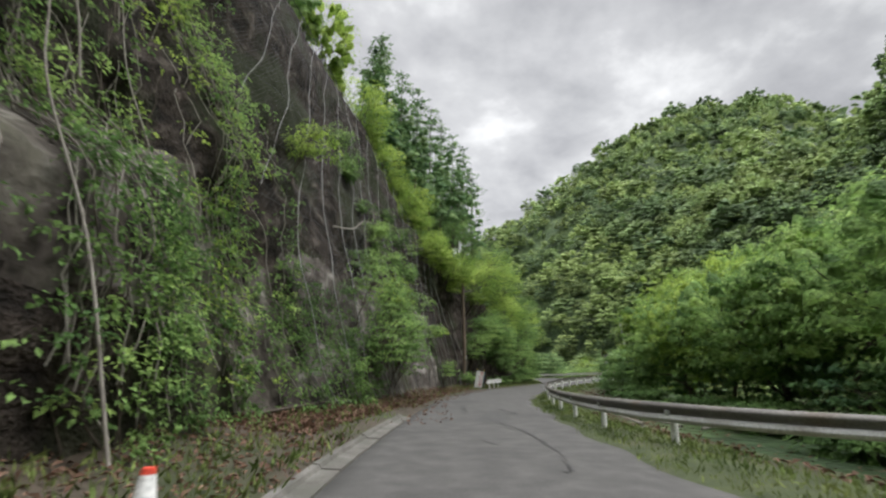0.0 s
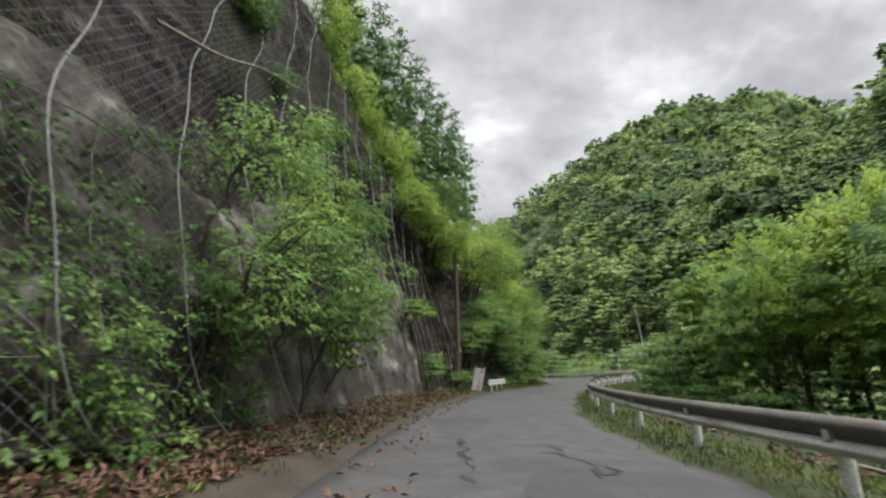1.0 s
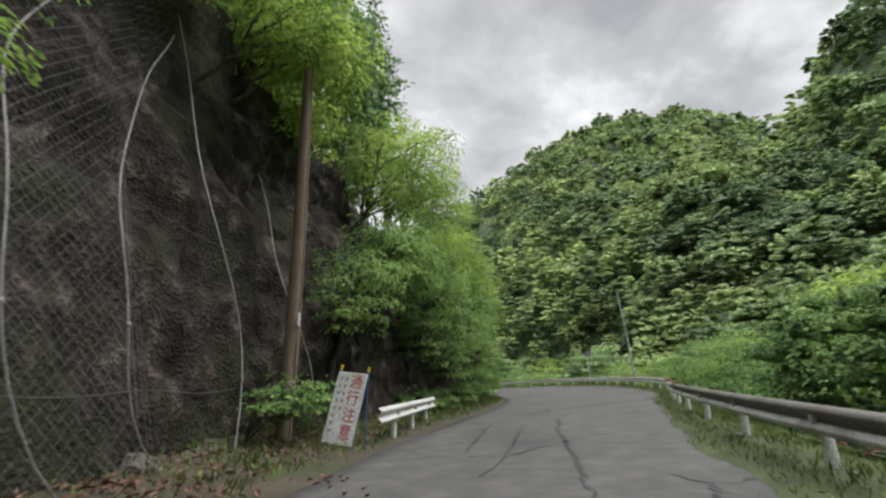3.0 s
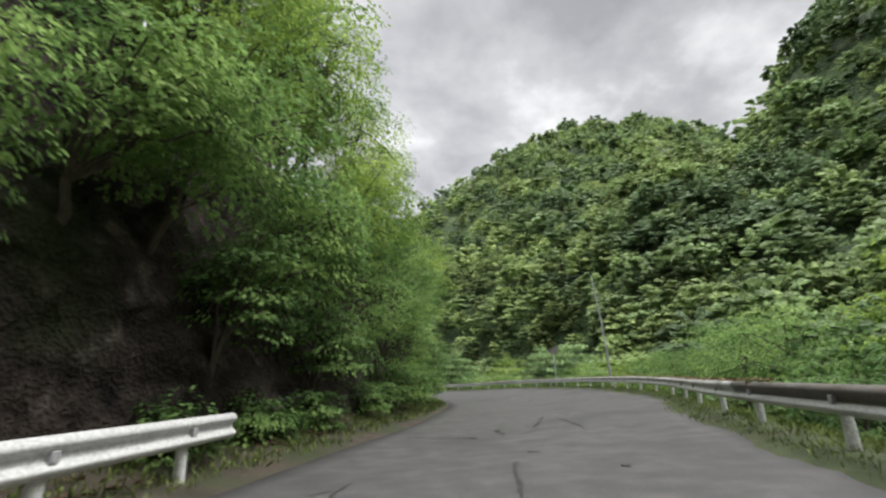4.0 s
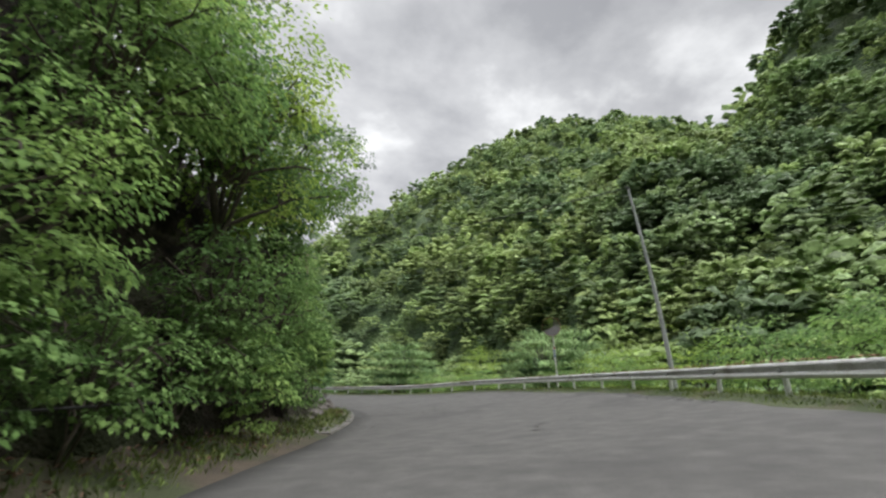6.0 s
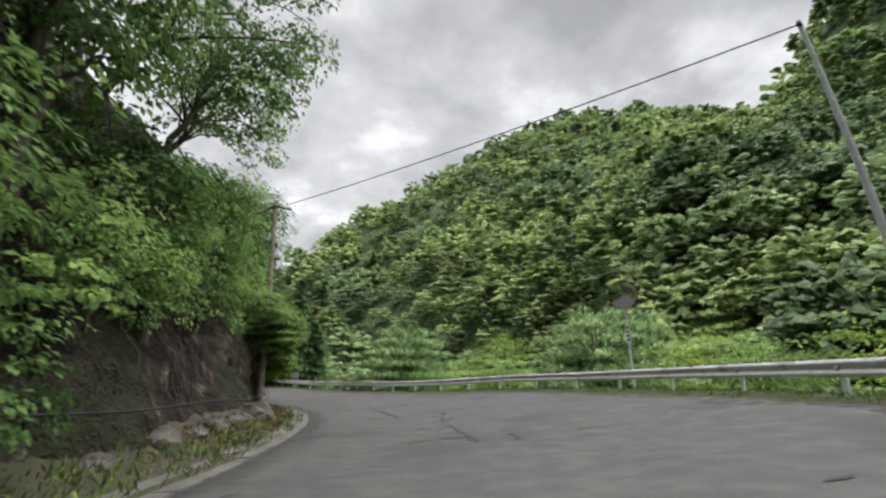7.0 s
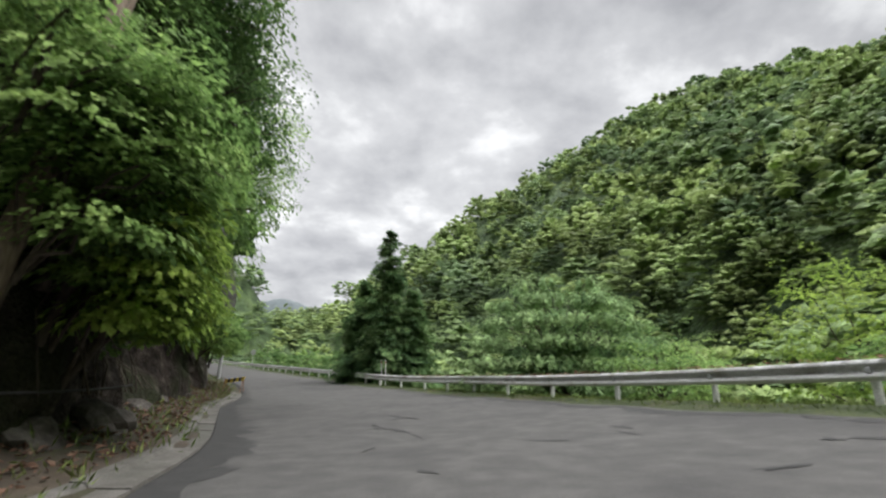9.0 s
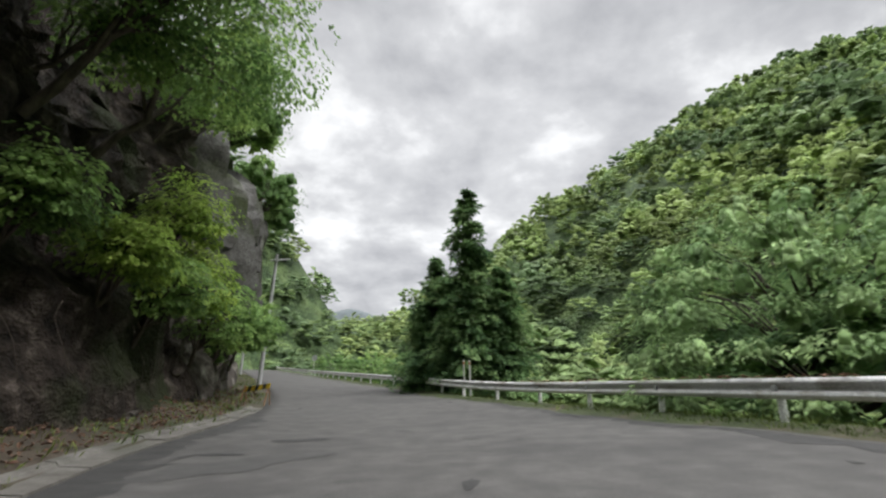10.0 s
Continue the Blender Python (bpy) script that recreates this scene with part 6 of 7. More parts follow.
# shrubs rooted on the cliff face
for n, (y, h, ht, r, mt, out) in enumerate([(18.6, 0.8, 3.0, 1.3, M_LEAF_DARK, 0.7), (17.6, 3.0, 2.6, 1.2, M_LEAF_MID, 0.8), (20.0, 0.4, 2.4, 1.1, M_LEAF_DARK, 0.6), (17.0, 0.6, 2.8, 1.2, M_LEAF_MID, 0.7), (19.6, 2.4, 2.2, 1.0, M_LEAF_MID, 0.7), (20.6, 3.4, 2.0, 0.9, M_LEAF_BRIGHT, 0.8), (21.6, 0.6, 3.0, 1.3, M_LEAF_DARK, 0.7), (22.4, 2.0, 2.8, 1.1, M_LEAF_MID, 0.8), (21.0, 2.8, 2.4, 1.1, M_LEAF_DARK, 0.7), (23.8, 1.8, 2.0, 0.7, M_LEAF_MID, 0.7), (27.0, 3.2, 1.0, 0.5, M_LEAF_MID, 0.6), (33.2, 0.55, 1.4, 0.5, M_LEAF_MID, 0.5), (31.6, 3.3, 0.9, 0.5, M_LEAF_MID, 0.6), (34.4, 3.5, 1.1, 0.7, M_LEAF_BRIGHT, 0.7), (15.2, 8.0, 2.0, 1.0, M_LEAF_BRIGHT, 1.0), (40.2, 0.2, 1.1, 0.65, M_LEAF_DARK, 0.8), (41.8, 0.4, 1.0, 0.6, M_LEAF_MID, 0.9)]):
    d = out_dir(y)
    make_tree("shrub", "leafy green shrub growing through the net on the cliff", on_slope(y, h, 0.0), ht, (r, r, ht * 0.45), 430 + n, mt, sprays=int(24 + 26 * r), per=40, leaf=0.12, spray_r=0.42, crown_h=0.55, low=-0.6, trunk_r=0.04, lean=(d[0] * out, d[1] * out), category="shrub", limbs=14)


# greenery behind the net's upper part
rb = random.Random(52)
for n in range(22):
    y, h, r = rb.uniform(20, 36), rb.uniform(5.2, 13.0), rb.uniform(0.6, 1.1)
    d = out_dir(y)
    make_tree("shrub", "dull green shrub growing behind the net high on the cliff", on_slope(y, h, -0.5), r * 2.0, (r, r, r * 0.8), 460 + n, rb.choice([M_LEAF_DARK, M_LEAF_MID]), sprays=34, per=36, leaf=0.13, spray_r=0.45, crown_h=0.5, low=-0.8, trunk_r=0.04, lean=(d[0] * 0.5, d[1] * 0.5), category="shrub", limbs=8, droop=0.5)


def make_vine(y, h_top, h_low, seed, mt, spread=0.9, count=420, leaf=0.115, label="tangled green vine hanging down the rock", bare=False):
    """A climbing plant: several wavering stems down the face with leaves along them."""
    rng = np.random.default_rng(seed)
    base = slope_point(station_at(y), h_low)
    root = thing("vine", label, "vine", base)
    paths, P = [], []
    for s in range(5):
        y0, ph = y + rng.normal(0, spread), rng.uniform(0, 6)
        pts = []
        for h in np.arange(h_low, h_top + rng.uniform(-1.5, 1.0), 0.45):
            yy = y0 + 0.3 * math.sin(h * 0.6 + ph) + rng.normal(0, 0.05)
            k = station_at(yy)
            p = slope_point(k, h) + UNIT[int(k)] * (0.18 + 0.14 * math.sin(h * 0.9 + ph * 2))
            pts.append(p - base)
        if len(pts) > 3:
            paths.append([(p, 0.014 - 0.008 * j / len(pts)) for j, p in enumerate(pts)])
            P.append(np.array(pts))
    part("stem", tube_mesh("stem", paths, M_BARK if bare else M_PALE_BARK, 5), root)
    if not bare:
        A = np.concatenate(P)
        idx = rng.integers(0, len(A), count)
        c = A[idx] + rng.normal(0, 0.14, (count, 3)) + out_dir(y) * 0.12
        o = np.tile(out_dir(y), (count, 1)) + rng.normal(0, 0.4, (count, 3))
        p, ax, nr, sz = spray_cloud(rng, c, o, np.full(count, 0.3), 9, leaf, 0.5)
        v, f = leaves(p, ax, nr, sz, 0.6)
        part("foliage", mesh_np("foliage", v, f, mt), root)


for n, (y, ht, lo, mt, cnt) in enumerate([(4.5, 13, 1.0, M_LEAF_DARK, 270), (6.5, 15, 0.8, M_LEAF_MID, 270), (8.2, 14, 1.5, M_LEAF_MID, 300), (9.6, 16, 1.0, M_LEAF_BRIGHT, 270), (11.0, 17, 2.0, M_LEAF_MID, 300), (12.4, 18, 2.5, M_LEAF_MID, 380), (7.4, 5.0, 0.3, M_LEAF_DARK, 300), (10.2, 4.5, 0.3, M_LEAF_DARK, 300), (13.4, 4.0, 0.4, M_LEAF_DARK, 300), (15.5, 4.2, 0.4, M_LEAF_DARK, 280), (17.0, 3.0, 0.3, M_LEAF_DARK, 200)]):
    make_vine(y, ht, lo, 500 + n, mt, 0.9, cnt)
def make_outcrop():
    """A bare grey rock buttress: upright fissured slabs standing out of the slope."""
    rng = random.Random(12)
    o = Vector(slope_point(station_at(119), 6.0, False))
    root = thing("rock_outcrop", "bare grey fissured rock buttress standing out of the wooded slope", "rock outcrop", o)
    for n in range(24):
        u = (n % 12) / 11
        y = 114.0 + 10.0 * u + rng.uniform(-0.3, 0.3)
        k = station_at(y)
        low, high = (4.2, 8.5) if n < 12 else (6.8, 11.6)
        h0, h1 = low + rng.uniform(-1.2, 0.8), high + rng.uniform(-1.8, 1.2) - 2.0 * abs(u - 0.55)
        w, deep = rng.uniform(0.55, 1.05), rng.uniform(1.2, 1.9)
        along = Vector(UNIT[int(k)]).cross(Vector((0, 0, 1)))
        out = Vector(UNIT[int(k)])
        c = Vector(slope_point(k, (h0 + h1) / 2, False)) + out * (rng.uniform(-0.9, 0.25) + (0.1 if n < 12 else -0.1)) - o
        bm = bmesh.new()
        rings, sides, levels = [], 9, 9
        radius = [rng.uniform(0.8, 1.2) for _ in range(sides)]
        lean, off = rng.uniform(-0.12, 0.06), Vector((rng.uniform(0, 40), n, 3))
        for j in range(levels):
            t = j / (levels - 1)
            grow = 1.0 - 0.28 * t**3 - (0.35 if j == levels - 1 else 0)
            ring = []
            for i in range(sides):
                a = 2 * math.pi * i / sides
                z = (t - 0.5) * (h1 - h0) + (0.5 * math.sin(a + n) if t > 0.5 else 0)
                p = along * (math.cos(a) * w * radius[i] * grow) + out * (math.sin(a) * deep * radius[i] * grow + lean * z) + Vector((0, 0, z))
                q = p * 0.9 + off
                ring.append(bm.verts.new(c + p + (out * 0.32 + along * 0.16) * (noise.fractal(Vector((q.x, q.y, q.z * 0.45)), 0.8, 2.1, 4) - 0.4 * abs(noise.noise(Vector((q.x * 2.2, q.y * 2.2, q.z * 0.35)))))))
            rings.append(ring)
        for r0, r1 in zip(rings[:-1], rings[1:]):
            for i in range(sides):
                bm.faces.new((r0[i], r0[(i + 1) % sides], r1[(i + 1) % sides], r1[i]))
        bm.faces.new(rings[-1])
        bm.faces.new(rings[0][::-1])
        bmesh.ops.triangulate(bm, faces=bm.faces[:])
        bmesh.ops.recalc_face_normals(bm, faces=bm.faces[:])
        part_bm("slab", bm, M_ROCK_GREY, root)


make_outcrop()
for n, (y, ht, lo) in enumerate([(5.8, 9.0, 0.2), (9.0, 14, 3.0), (79, 4.5, 0.4), (82, 5.0, 0.5), (85, 4.2, 0.5), (92.5, 6, 0.6), (95, 7.5, 0.6), (98, 8, 0.6), (101, 8, 0.6)]):
    make_vine(y, ht, lo, 540 + n, None, 0.8, 0, label="bare brown roots and stems hanging down the rock", bare=True)
# trees overhead at the start
for n, (y, h, ht, r, mt) in enumerate([(6.5, 11.5, 4.0, 2.2, M_LEAF_BRIGHT), (10.5, 15, 4.5, 2.4, M_LEAF_BRIGHT), (3.0, 8.5, 4.0, 2.2, M_LEAF_BRIGHT), (14.5, 19, 4.5, 2.4, M_LEAF_BRIGHT)]):
    d = out_dir(y)
    make_tree("tree", "bright green tree reaching out from the cliff above", on_slope(y, h), ht, (r, r, ht * 0.4), 560 + n, mt, sprays=80, per=55, leaf=0.17, spray_r=0.75, crown_h=0.45, low=-0.8, trunk_r=0.09, lean=(d[0] * 1.6, d[1] * 1.6), limbs=16)
# canopy hanging over the top of the wooden pole
for n, (y, h, ht, r, mt, x) in enumerate([(40.5, 8.2, 3.4, 1.5, M_LEAF_BRIGHT, 1.5), (42.6, 9.2, 3.8, 1.7, M_LEAF_BRIGHT, 1.9), (38.8, 9.4, 3.2, 1.5, M_LEAF_BRIGHT, 0.0), (36.8, 10.0, 3.0, 1.4, M_LEAF_BRIGHT, -0.9)]):
    base = on_slope(y, h)
    make_tree("tree", "bright green tree reaching out from the cliff above", base, ht, (r, r, ht * 0.42), 570 + n, mt, sprays=80, per=60, leaf=0.16, spray_r=0.65, crown_h=0.45, low=-0.8, trunk_r=0.07, lean=(x - base[0], 0.3), limbs=14, droop=0.6)
def reach(y, h):
    """How much further out the high crowns lean, and the low ones before the utility pole keep back."""
    return 0.7 if h > 6.0 else -0.8 if 72 < y < 92 else 0.0


# the green wall from the sign to the bend
# crowns in the bank's shade get it through the darker leaf colours
for n, (y, h, ht, r, mt, out) in enumerate([
        (44.0, 1.6, 3.6, 1.6, M_LEAF_MID, 0.5), (46.5, 3.2, 3.6, 1.8, M_LEAF_MID, 1.0), (48.5, 3.6, 4.2, 2.1, M_LEAF_MID, 1.2), (50.8, 2.4, 4.0, 1.9, M_LEAF_MID, 1.0), (53.0, 3.0, 5.0, 2.2, M_LEAF_DARK, 1.0), (55.0, 1.4, 3.6, 1.8, M_LEAF_MID, 0.6), (48.8, 1.4, 2.6, 1.3, M_LEAF_DARK, 0.5), (52.5, 0.8, 2.6, 1.4, M_LEAF_DARK, 0.4), (66.5, 5.6, 5.0, 2.3, M_LEAF_DARK, 1.2), (89.2, 3.4, 4.4, 1.3, M_LEAF_MID, 0.3), (99.0, 9.0, 5.0, 2.6, M_LEAF_DARK, 1.4), (101.5, 9.5, 5.0, 2.6, M_LEAF_DARK, 1.6), (70.5, 6.2, 5.0, 2.2, M_LEAF_DARK, 0.6), (68.8, 5.8, 4.6, 2.1, M_LEAF_DARK, 1.0), (98.0, 6.6, 4.0, 2.0, M_LEAF_DARK, 0.5), (100.5, 5.9, 4.0, 2.0, M_LEAF_DARK, 1.2), (103.5, 9.6, 5.0, 2.4, M_LEAF_MID, 2.0), (86.2, 4.6, 5.2, 2.1, M_LEAF_MID, 0.3), (88.4, 5.4, 5.4, 2.1, M_LEAF_DARK, 0.2), (85.0, 3.2, 3.4, 1.6, M_LEAF_MID, 0.2), 
        (56.0, 4.0, 6.5, 2.6, M_LEAF_BRIGHT, 1.0), (58.5, 1.6, 4.6, 2.0, M_LEAF_MID, 0.7), (60.5, 5.5, 6.5, 2.6, M_LEAF_BRIGHT, 0.9), (62.0, 0.8, 3.6, 1.8, M_LEAF_MID, 0.4), (64.5, 3.0, 6.0, 2.4, M_LEAF_MID, 0.9), (66.5, 0.8, 3.6, 1.7, M_LEAF_DARK, 0.4), (68.5, 3.0, 8.5, 2.8, M_LEAF_BRIGHT, 0.8), (70.5, 0.8, 3.4, 1.6, M_LEAF_DARK, 0.4),
        (50.0, 7.0, 6.5, 2.6, M_LEAF_BRIGHT, 0.8), (54.0, 8.0, 8.0, 2.9, M_LEAF_BRIGHT, 1.3), (58.5, 9.0, 9.0, 3.0, M_LEAF_MID, 1.3), (63.5, 9.0, 9.0, 3.1, M_LEAF_BRIGHT, 1.3), (68.0, 8.5, 9.0, 3.1, M_LEAF_DARK, 0.6), (47.5, 10.5, 7.0, 2.7, M_LEAF_DARK, 0.3), (73.0, 3.4, 6.5, 2.4, M_LEAF_DARK, 0.8), (75.5, 5.5, 7.0, 2.7, M_LEAF_MID, 1.0), (72.5, 9.0, 9.0, 3.0, M_LEAF_BRIGHT, 0.6)]):
    d = out_dir(y)
    make_tree("tree", "dense green roadside tree with drooping layered sprays on the bank", on_slope(y, h), ht, (r, r, ht * 0.46), 600 + n, mt, sprays=int(60 + 22 * r), per=60, leaf=0.165 if h > 2.1 else 0.125, spray_r=0.8 if h > 2.1 else 0.55, crown_h=0.55, low=-0.85, trunk_r=0.05 + 0.012 * ht, lean=(d[0] * (out + reach(y, h)), d[1] * (out + reach(y, h))), limbs=18, droop=0.5)
# low growth along the foot of the wall
for n, (y, h, ht, r, mt, out) in enumerate([(47.5, 0.1, 0.8, 0.7, M_LEAF_DARK, 0.3), (49.5, 0.1, 0.8, 0.7, M_LEAF_DARK, 0.3), (51.5, 0.1, 0.9, 0.7, M_LEAF_DARK, 0.3), (55.5, 0.2, 1.1, 0.8, M_LEAF_DARK, 0.3), (57.5, 0.3, 1.8, 1.0, M_LEAF_DARK, 0.4), (59.5, 0.2, 2.2, 1.1, M_LEAF_MID, 0.5), (61.5, 0.3, 2.2, 1.2, M_LEAF_DARK, 0.5), (63.5, 0.2, 2.2, 1.1, M_LEAF_DARK, 0.5), (65.5, 0.3, 2.4, 1.2, M_LEAF_DARK, 0.4), (67.5, 0.2, 2.0, 1.1, M_LEAF_MID, 0.4), (69.3, 0.3, 2.2, 1.1, M_LEAF_DARK, 0.3), (71.5, 0.4, 1.8, 0.9, M_LEAF_DARK, 0.2), (73.2, 1.7, 2.4, 1.2, M_LEAF_MID, 1.0), (75.0, 1.9, 2.4, 1.2, M_LEAF_MID, 0.9), (76.8, 2.1, 2.4, 1.2, M_LEAF_MID, 0.6), (78.8, 2.4, 2.4, 1.2, M_LEAF_DARK, 0.3), (80.8, 2.6, 2.4, 1.2, M_LEAF_MID, 0.3), (82.8, 2.8, 2.2, 1.1, M_LEAF_DARK, 0.2)]):
    d = out_dir(y)
    make_tree("shrub", "leafy green shrub at the foot of the wooded bank", on_slope(y, h), ht, (r, r, ht * 0.5), 660 + n, mt, sprays=55, per=62, leaf=0.12, spray_r=0.45, crown_h=0.5, low=-0.8, trunk_r=0.04, lean=(d[0] * (out + reach(y, h)), d[1] * (out + reach(y, h))), category="shrub", limbs=10, droop=0.5)
# over the bend, where the bank is bare underneath
# darker leaf colours here stand for the shaded undersides of the canopy
for n, (y, h, ht, r, mt, out) in enumerate([(77.0, 2.4, 5.0, 2.1, M_LEAF_DARK, 0.2), (79.5, 3.0, 5.0, 2.0, M_LEAF_MID, 0.2), (82.0, 3.4, 4.6, 1.9, M_LEAF_MID, -0.7), (84.5, 3.4, 4.4, 1.7, M_LEAF_DARK, -0.7), (87.0, 4.0, 3.6, 1.5, M_LEAF_DARK, -0.2), (78.5, 7.5, 8.0, 3.0, M_LEAF_DARK, 2.4), (82.5, 8.0, 7.0, 2.6, M_LEAF_DARK, 0.6), (86.5, 9.5, 6.5, 2.7, M_LEAF_MID, 2.0), (104.6, 6.2, 7.0, 2.8, M_LEAF_MID, 2.2), (102.0, 6.5, 8.0, 3.2, M_LEAF_DARK, 1.6), (107.2, 6.6, 6.5, 2.6, M_LEAF_MID, 1.6), (105.0, 9.5, 6.0, 2.8, M_LEAF_DARK, 1.4), (86.0, 5.6, 4.2, 2.0, M_LEAF_MID, -0.2), (88.6, 5.8, 5.0, 2.0, M_LEAF_MID, -0.4), (94.0, 5.2, 5.0, 2.0, M_LEAF_DARK, 0.0), (94.4, 3.4, 3.6, 1.6, M_LEAF_MID, 0.5), (93.6, 2.2, 3.2, 1.4, M_LEAF_MID, 0.6), (96.2, 2.4, 3.4, 1.5, M_LEAF_DARK, 0.7), (98.6, 3.0, 3.4, 1.6, M_LEAF_MID, 0.6), (92.2, 2.6, 2.6, 1.1, M_LEAF_MID, 1.3), (93.2, 1.6, 2.3, 1.1, M_LEAF_BRIGHT, 0.9), (94.4, 1.7, 2.3, 1.1, M_LEAF_BRIGHT, 0.8), (93.6, 1.0, 1.8, 0.9, M_LEAF_BRIGHT, 0.7), (94.6, 1.1, 1.7, 0.9, M_LEAF_MID, 0.6), (95.0, 2.4, 3.2, 1.4, M_LEAF_MID, 1.0), (88.2, 2.0, 2.6, 1.3, M_LEAF_DARK, -0.5), (90.0, 2.2, 2.6, 1.2, M_LEAF_MID, -0.6), (93.0, 2.2, 3.0, 1.4, M_LEAF_MID, 0.2), (86.6, 2.4, 2.6, 1.3, M_LEAF_MID, -0.6), (88.0, 4.2, 2.6, 1.4, M_LEAF_MID, 0.1), (106.0, 2.4, 2.2, 1.0, M_LEAF_BRIGHT, 0.5), (98.0, 5.0, 7.0, 2.4, M_LEAF_DARK, 1.8), (95.2, 5.6, 4.5, 2.0, M_LEAF_DARK, 1.0), (96.2, 7.5, 5.5, 2.4, M_LEAF_DARK, 1.6), (97.0, 8.5, 6.5, 2.8, M_LEAF_DARK, 2.0), (100.0, 8.0, 7.5, 3.0, M_LEAF_DARK, 1.2), (96.0, 3.8, 2.4, 1.3, M_LEAF_DARK, 0.9), (104.0, 3.0, 2.2, 0.9, M_LEAF_MID, 0.5), (108.5, 2.0, 2.4, 1.1, M_LEAF_MID, 0.6), (113.0, 1.6, 3.2, 1.6, M_LEAF_MID, 0.9), (115.5, 1.4, 3.4, 1.6, M_LEAF_MID, 0.8), (118.6, 1.6, 3.4, 1.6, M_LEAF_MID, 0.8), (111.0, 2.6, 3.0, 1.4, M_LEAF_BRIGHT, 0.7), (105.5, 7.5, 2.8, 1.5, M_LEAF_MID, 1.0), (116.5, 1.0, 3.0, 1.4, M_LEAF_MID, -0.4), (114.0, 12.5, 4.0, 2.0, M_LEAF_DARK, 0.6), (118.5, 12.5, 3.6, 1.9, M_LEAF_MID, 0.8), (111.5, 9.0, 4.0, 2.0, M_LEAF_MID, 0.8), (110.0, 4.5, 2.6, 1.3, M_LEAF_BRIGHT, 0.6), (121.0, 2.5, 5.0, 2.0, M_LEAF_MID, -0.8), (122.5, 8.0, 6.5, 2.6, M_LEAF_DARK, 0.6), (126.5, 9.0, 7.0, 2.8, M_LEAF_DARK, 0.6), (132.0, 9.0, 8.0, 3.2, M_LEAF_DARK, 0.6), (140.0, 9.0, 9.0, 3.6, M_LEAF_DARK, 0.6), (150.0, 9.0, 9.0, 4.0, M_LEAF_DARK, 0.6), (128.0, 2.0, 5.5, 2.4, M_LEAF_MID, 0.6), (136.0, 2.0, 6.5, 2.8, M_LEAF_DARK, 0.6), (146.0, 2.0, 6.5, 3.0, M_LEAF_MID, 0.6), (158.0, 2.0, 7.0, 3.2, M_LEAF_DARK, 0.6)]):
    d = out_dir(y)
    make_tree("tree", "overhanging green tree above the bare rock bank", on_slope(y, h), ht, (r, r, ht * 0.42), 700 + n, mt, sprays=int(60 + 20 * r), per=60, leaf=0.165, spray_r=0.5 if 76 < y < 91.5 or h < 3.1 else 0.8, crown_h=0.5, low=-0.8, trunk_r=0.05 + 0.012 * ht, lean=(d[0] * (out + reach(y, h)), d[1] * (out + reach(y, h))), limbs=18, droop=0.55)
# young trees that hang out over the foot of the slope beside the utility pole
for n, (y, h, ht, r, over) in enumerate([(91.4, 2.6, 2.6, 1.0, 1.3), (92.6, 2.2, 2.4, 1.0, 0.9), (92.0, 1.6, 2.0, 0.9, 1.0), (93.4, 1.3, 2.0, 1.0, 0.6), (90.8, 3.6, 2.6, 0.9, 1.2)]):
    u = out_dir(y)
    make_tree("tree", "young green tree leaning out over the roadside bank", on_slope(y, h, 0.05), ht, (r, r, ht * 0.42), 780 + n, M_LEAF_MID, sprays=60, per=60, leaf=0.13, spray_r=0.6, trunk_r=0.05, lean=(u[0] * over, u[1] * over), crown_h=0.5, low=-0.8, limbs=10)
# the slim tree beside the utility pole
make_tree("tree", "slim small-leaved tree standing behind the utility pole", (12.6, 94.3, 0.4), 9.5, (1.5, 1.5, 4.4), 790, M_LEAF_DARK, sprays=120, per=40, leaf=0.13, spray_r=0.6, crown_h=0.55, low=-0.9, trunk_r=0.09, limbs=26)


def make_stem(name, label, category, pts, r0, r1, material):
    """A bare stem, branch or pipe along a bent line."""
    base = np.array(pts[0], float)
    line = smooth_line(pts, 0.3)
    root = thing(name, label, category, base)
    n = len(line)
    part("stem", tube_mesh("stem", [[(p - base, r0 + (r1 - r0) * k / n) for k, p in enumerate(line)]], material, 8), root)


def face(y, h, out):
    k = station_at(y)
    return tuple(slope_point(k, h, False) + UNIT[int(k)] * out)


for y, hs, r in ((4.9, (0.2, 2.5, 4.5, 6.2, 8.5), 0.022), (7.6, (3.0, 4.5, 6.5, 8.5, 10.5), 0.018), (5.6, (5.0, 6.4, 8.0, 10.0), 0.02)):
    make_stem("sapling", "slender pale bare stem growing up the rock face", "stem", [face(y + 0.25 * math.sin(3 * j), h, 0.75 + 0.12 * (j % 2)) for j, h in enumerate(hs)], r, r * 0.5, M_PALE_BARK)
make_stem("branch", "pale broken branch sticking out from the net", "branch", [face(17.0, 6.6, 0.5), face(18.2, 6.9, 0.9), face(19.6, 7.7, 1.1), face(20.8, 8.0, 1.5)], 0.04, 0.012, M_PALE_BARK)
make_stem("log", "thin dark log lying along the slope's foot", "log", [face(10.5, 0.25, 0.35), face(13, 0.3, 0.3), face(16, 0.28, 0.3), face(18.5, 0.3, 0.25)], 0.035, 0.03, M_BARK)
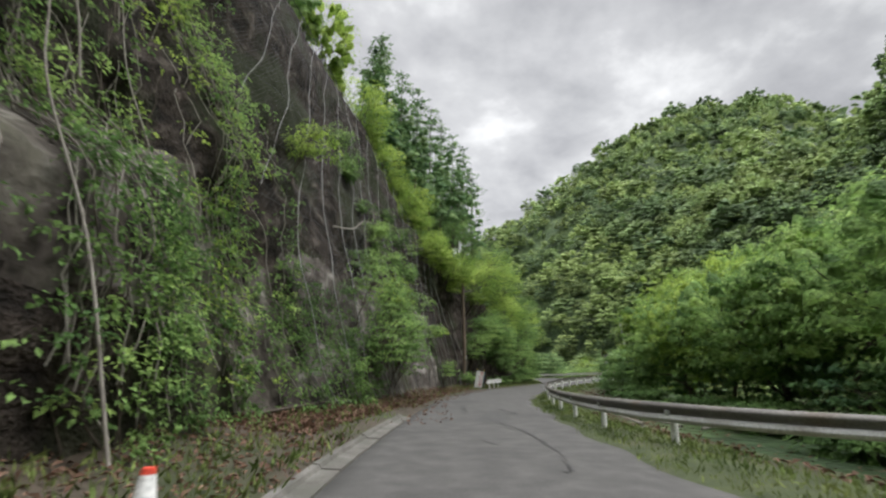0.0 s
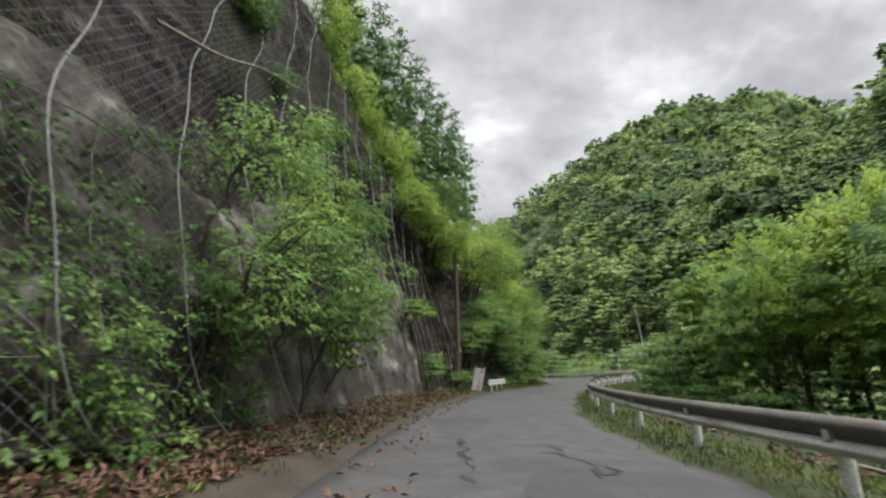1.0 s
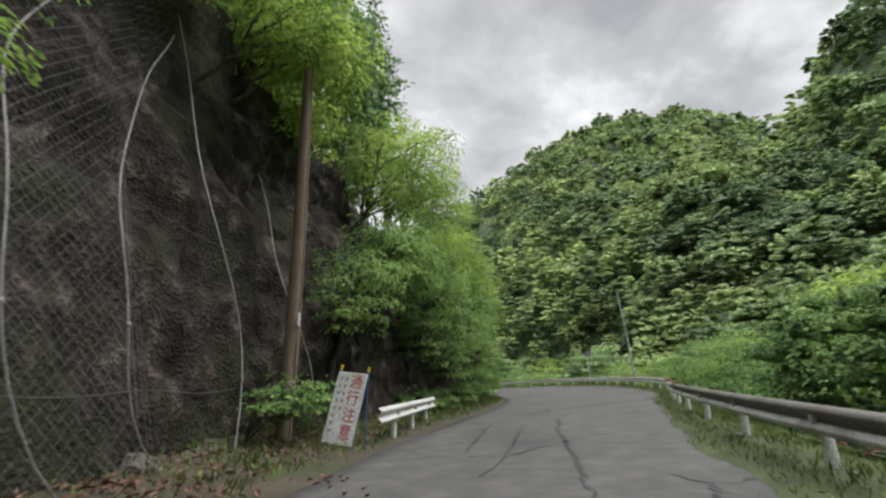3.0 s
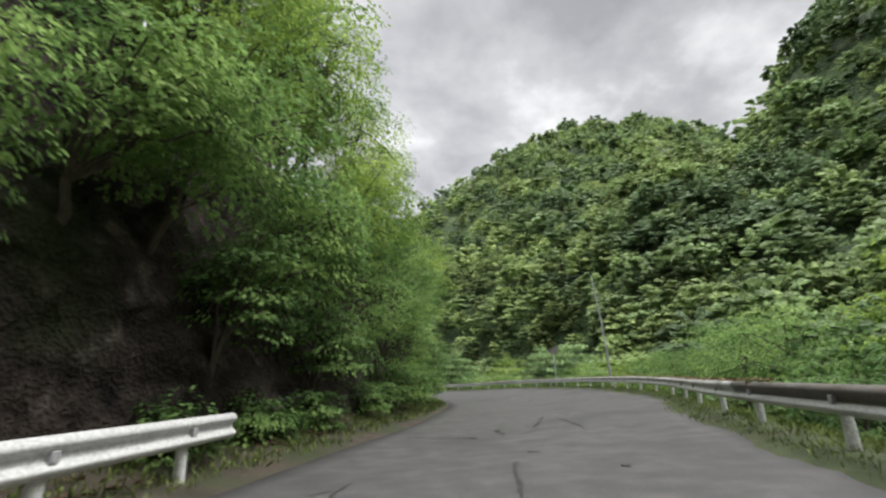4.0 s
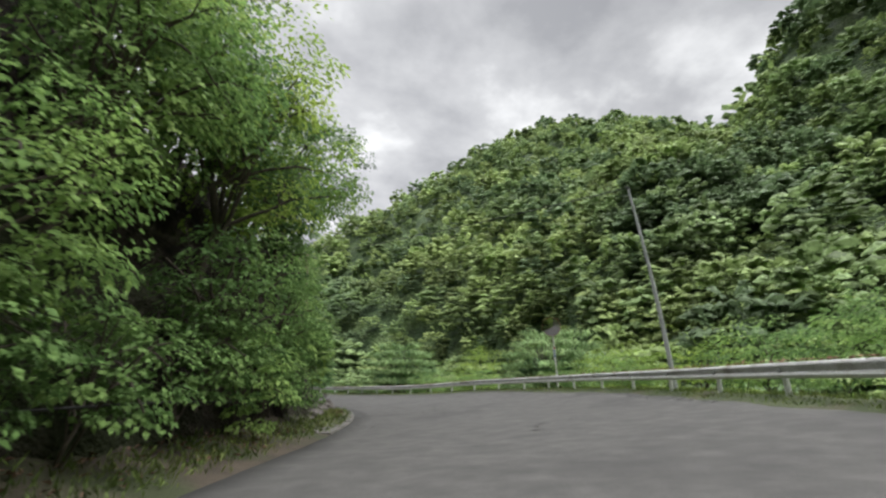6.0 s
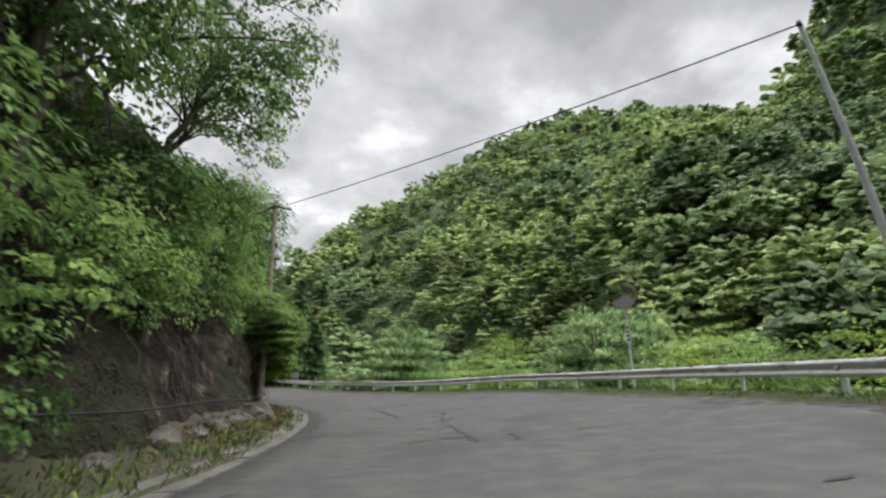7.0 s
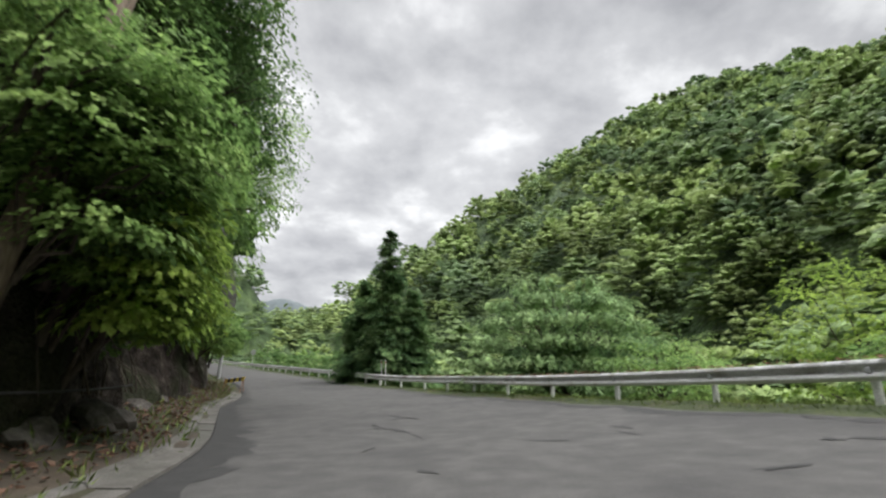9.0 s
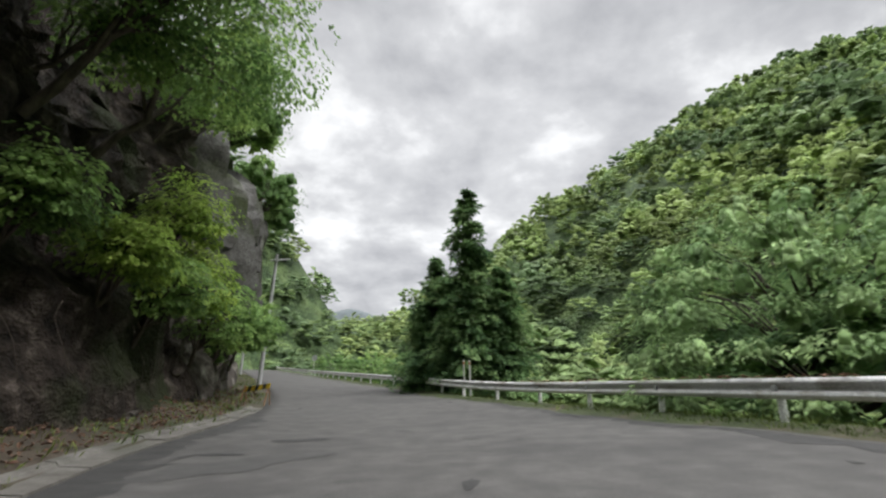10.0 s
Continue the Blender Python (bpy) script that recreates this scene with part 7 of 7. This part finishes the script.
make_stem("pipe", "thin black pipe running along the foot of the bank", "pipe", [face(y, 0.75 + 0.03 * math.sin(y), 0.55) for y in np.arange(72, 98, 2.0)], 0.016, 0.016, M_BLACK)
make_stem("pipe", "dark pipe running along the foot of the bank", "pipe", [face(y, 0.8 + 0.03 * math.sin(y), 0.6) for y in np.arange(49, 68, 2.0)], 0.016, 0.016, M_BLACK)


rng_root = random.Random(77)
for y0, h0 in ((74.5, 0.9), (76.0, 1.2), (77.4, 0.8), (79.2, 1.1), (81.0, 0.7), (83.2, 0.9), (86.0, 0.8), (93.5, 1.0), (96.5, 1.2), (99.5, 1.0), (102.5, 1.4), (104.5, 1.1), (107.0, 1.5)):
    pts, yy, hh = [], y0, h0 + rng_root.uniform(0.6, 1.6)
    for j in range(6):
        pts.append(face(yy, max(hh, 0.3), 0.55 + 0.18 * rng_root.random()))
        yy += rng_root.uniform(-0.35, 0.45)
        hh -= rng_root.uniform(0.15, 0.5)
    make_stem("root", "brown dead root hanging over the bare bank", "root", pts, 0.008, 0.003, M_BARK)


def build_far_hills():
    """Pale hills closing the valley far off; the haze of distance is in their colour."""
    for x0, y0, w, h, s, lab in ((-330, 900, 420, 118, 3, "green hill far down the valley, coloured pale for mist"), (-560, 1300, 520, 175, 9, "mountain in the far distance, coloured pale grey-blue for haze")):
        xs, ys = np.linspace(-w, w, 70), np.linspace(-w * 0.6, w * 0.6, 40)
        X, Y = np.meshgrid(xs, ys, indexing="ij")
        Z = h * np.clip(1 - (X / w) ** 2, 0, 1) * np.clip(1 - (Y / (w * 0.6)) ** 2, 0, 1)
        Z = Z * (1 + 0.35 * np.array([noise.fractal((x * 0.006 + s, y * 0.006, 0), 0.9, 2, 5) for x, y in zip(X.ravel(), Y.ravel())]).reshape(X.shape))
        n, m = X.shape
        i, j = np.meshgrid(np.arange(n - 1), np.arange(m - 1), indexing="ij")
        F = np.stack([i * m + j, (i + 1) * m + j, (i + 1) * m + j + 1, i * m + j + 1], -1).reshape(-1, 4)
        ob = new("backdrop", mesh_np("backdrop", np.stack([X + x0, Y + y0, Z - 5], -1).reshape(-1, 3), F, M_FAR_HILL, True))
        tagged(ob, lab, "mountain", kind="structure")


build_far_hills()
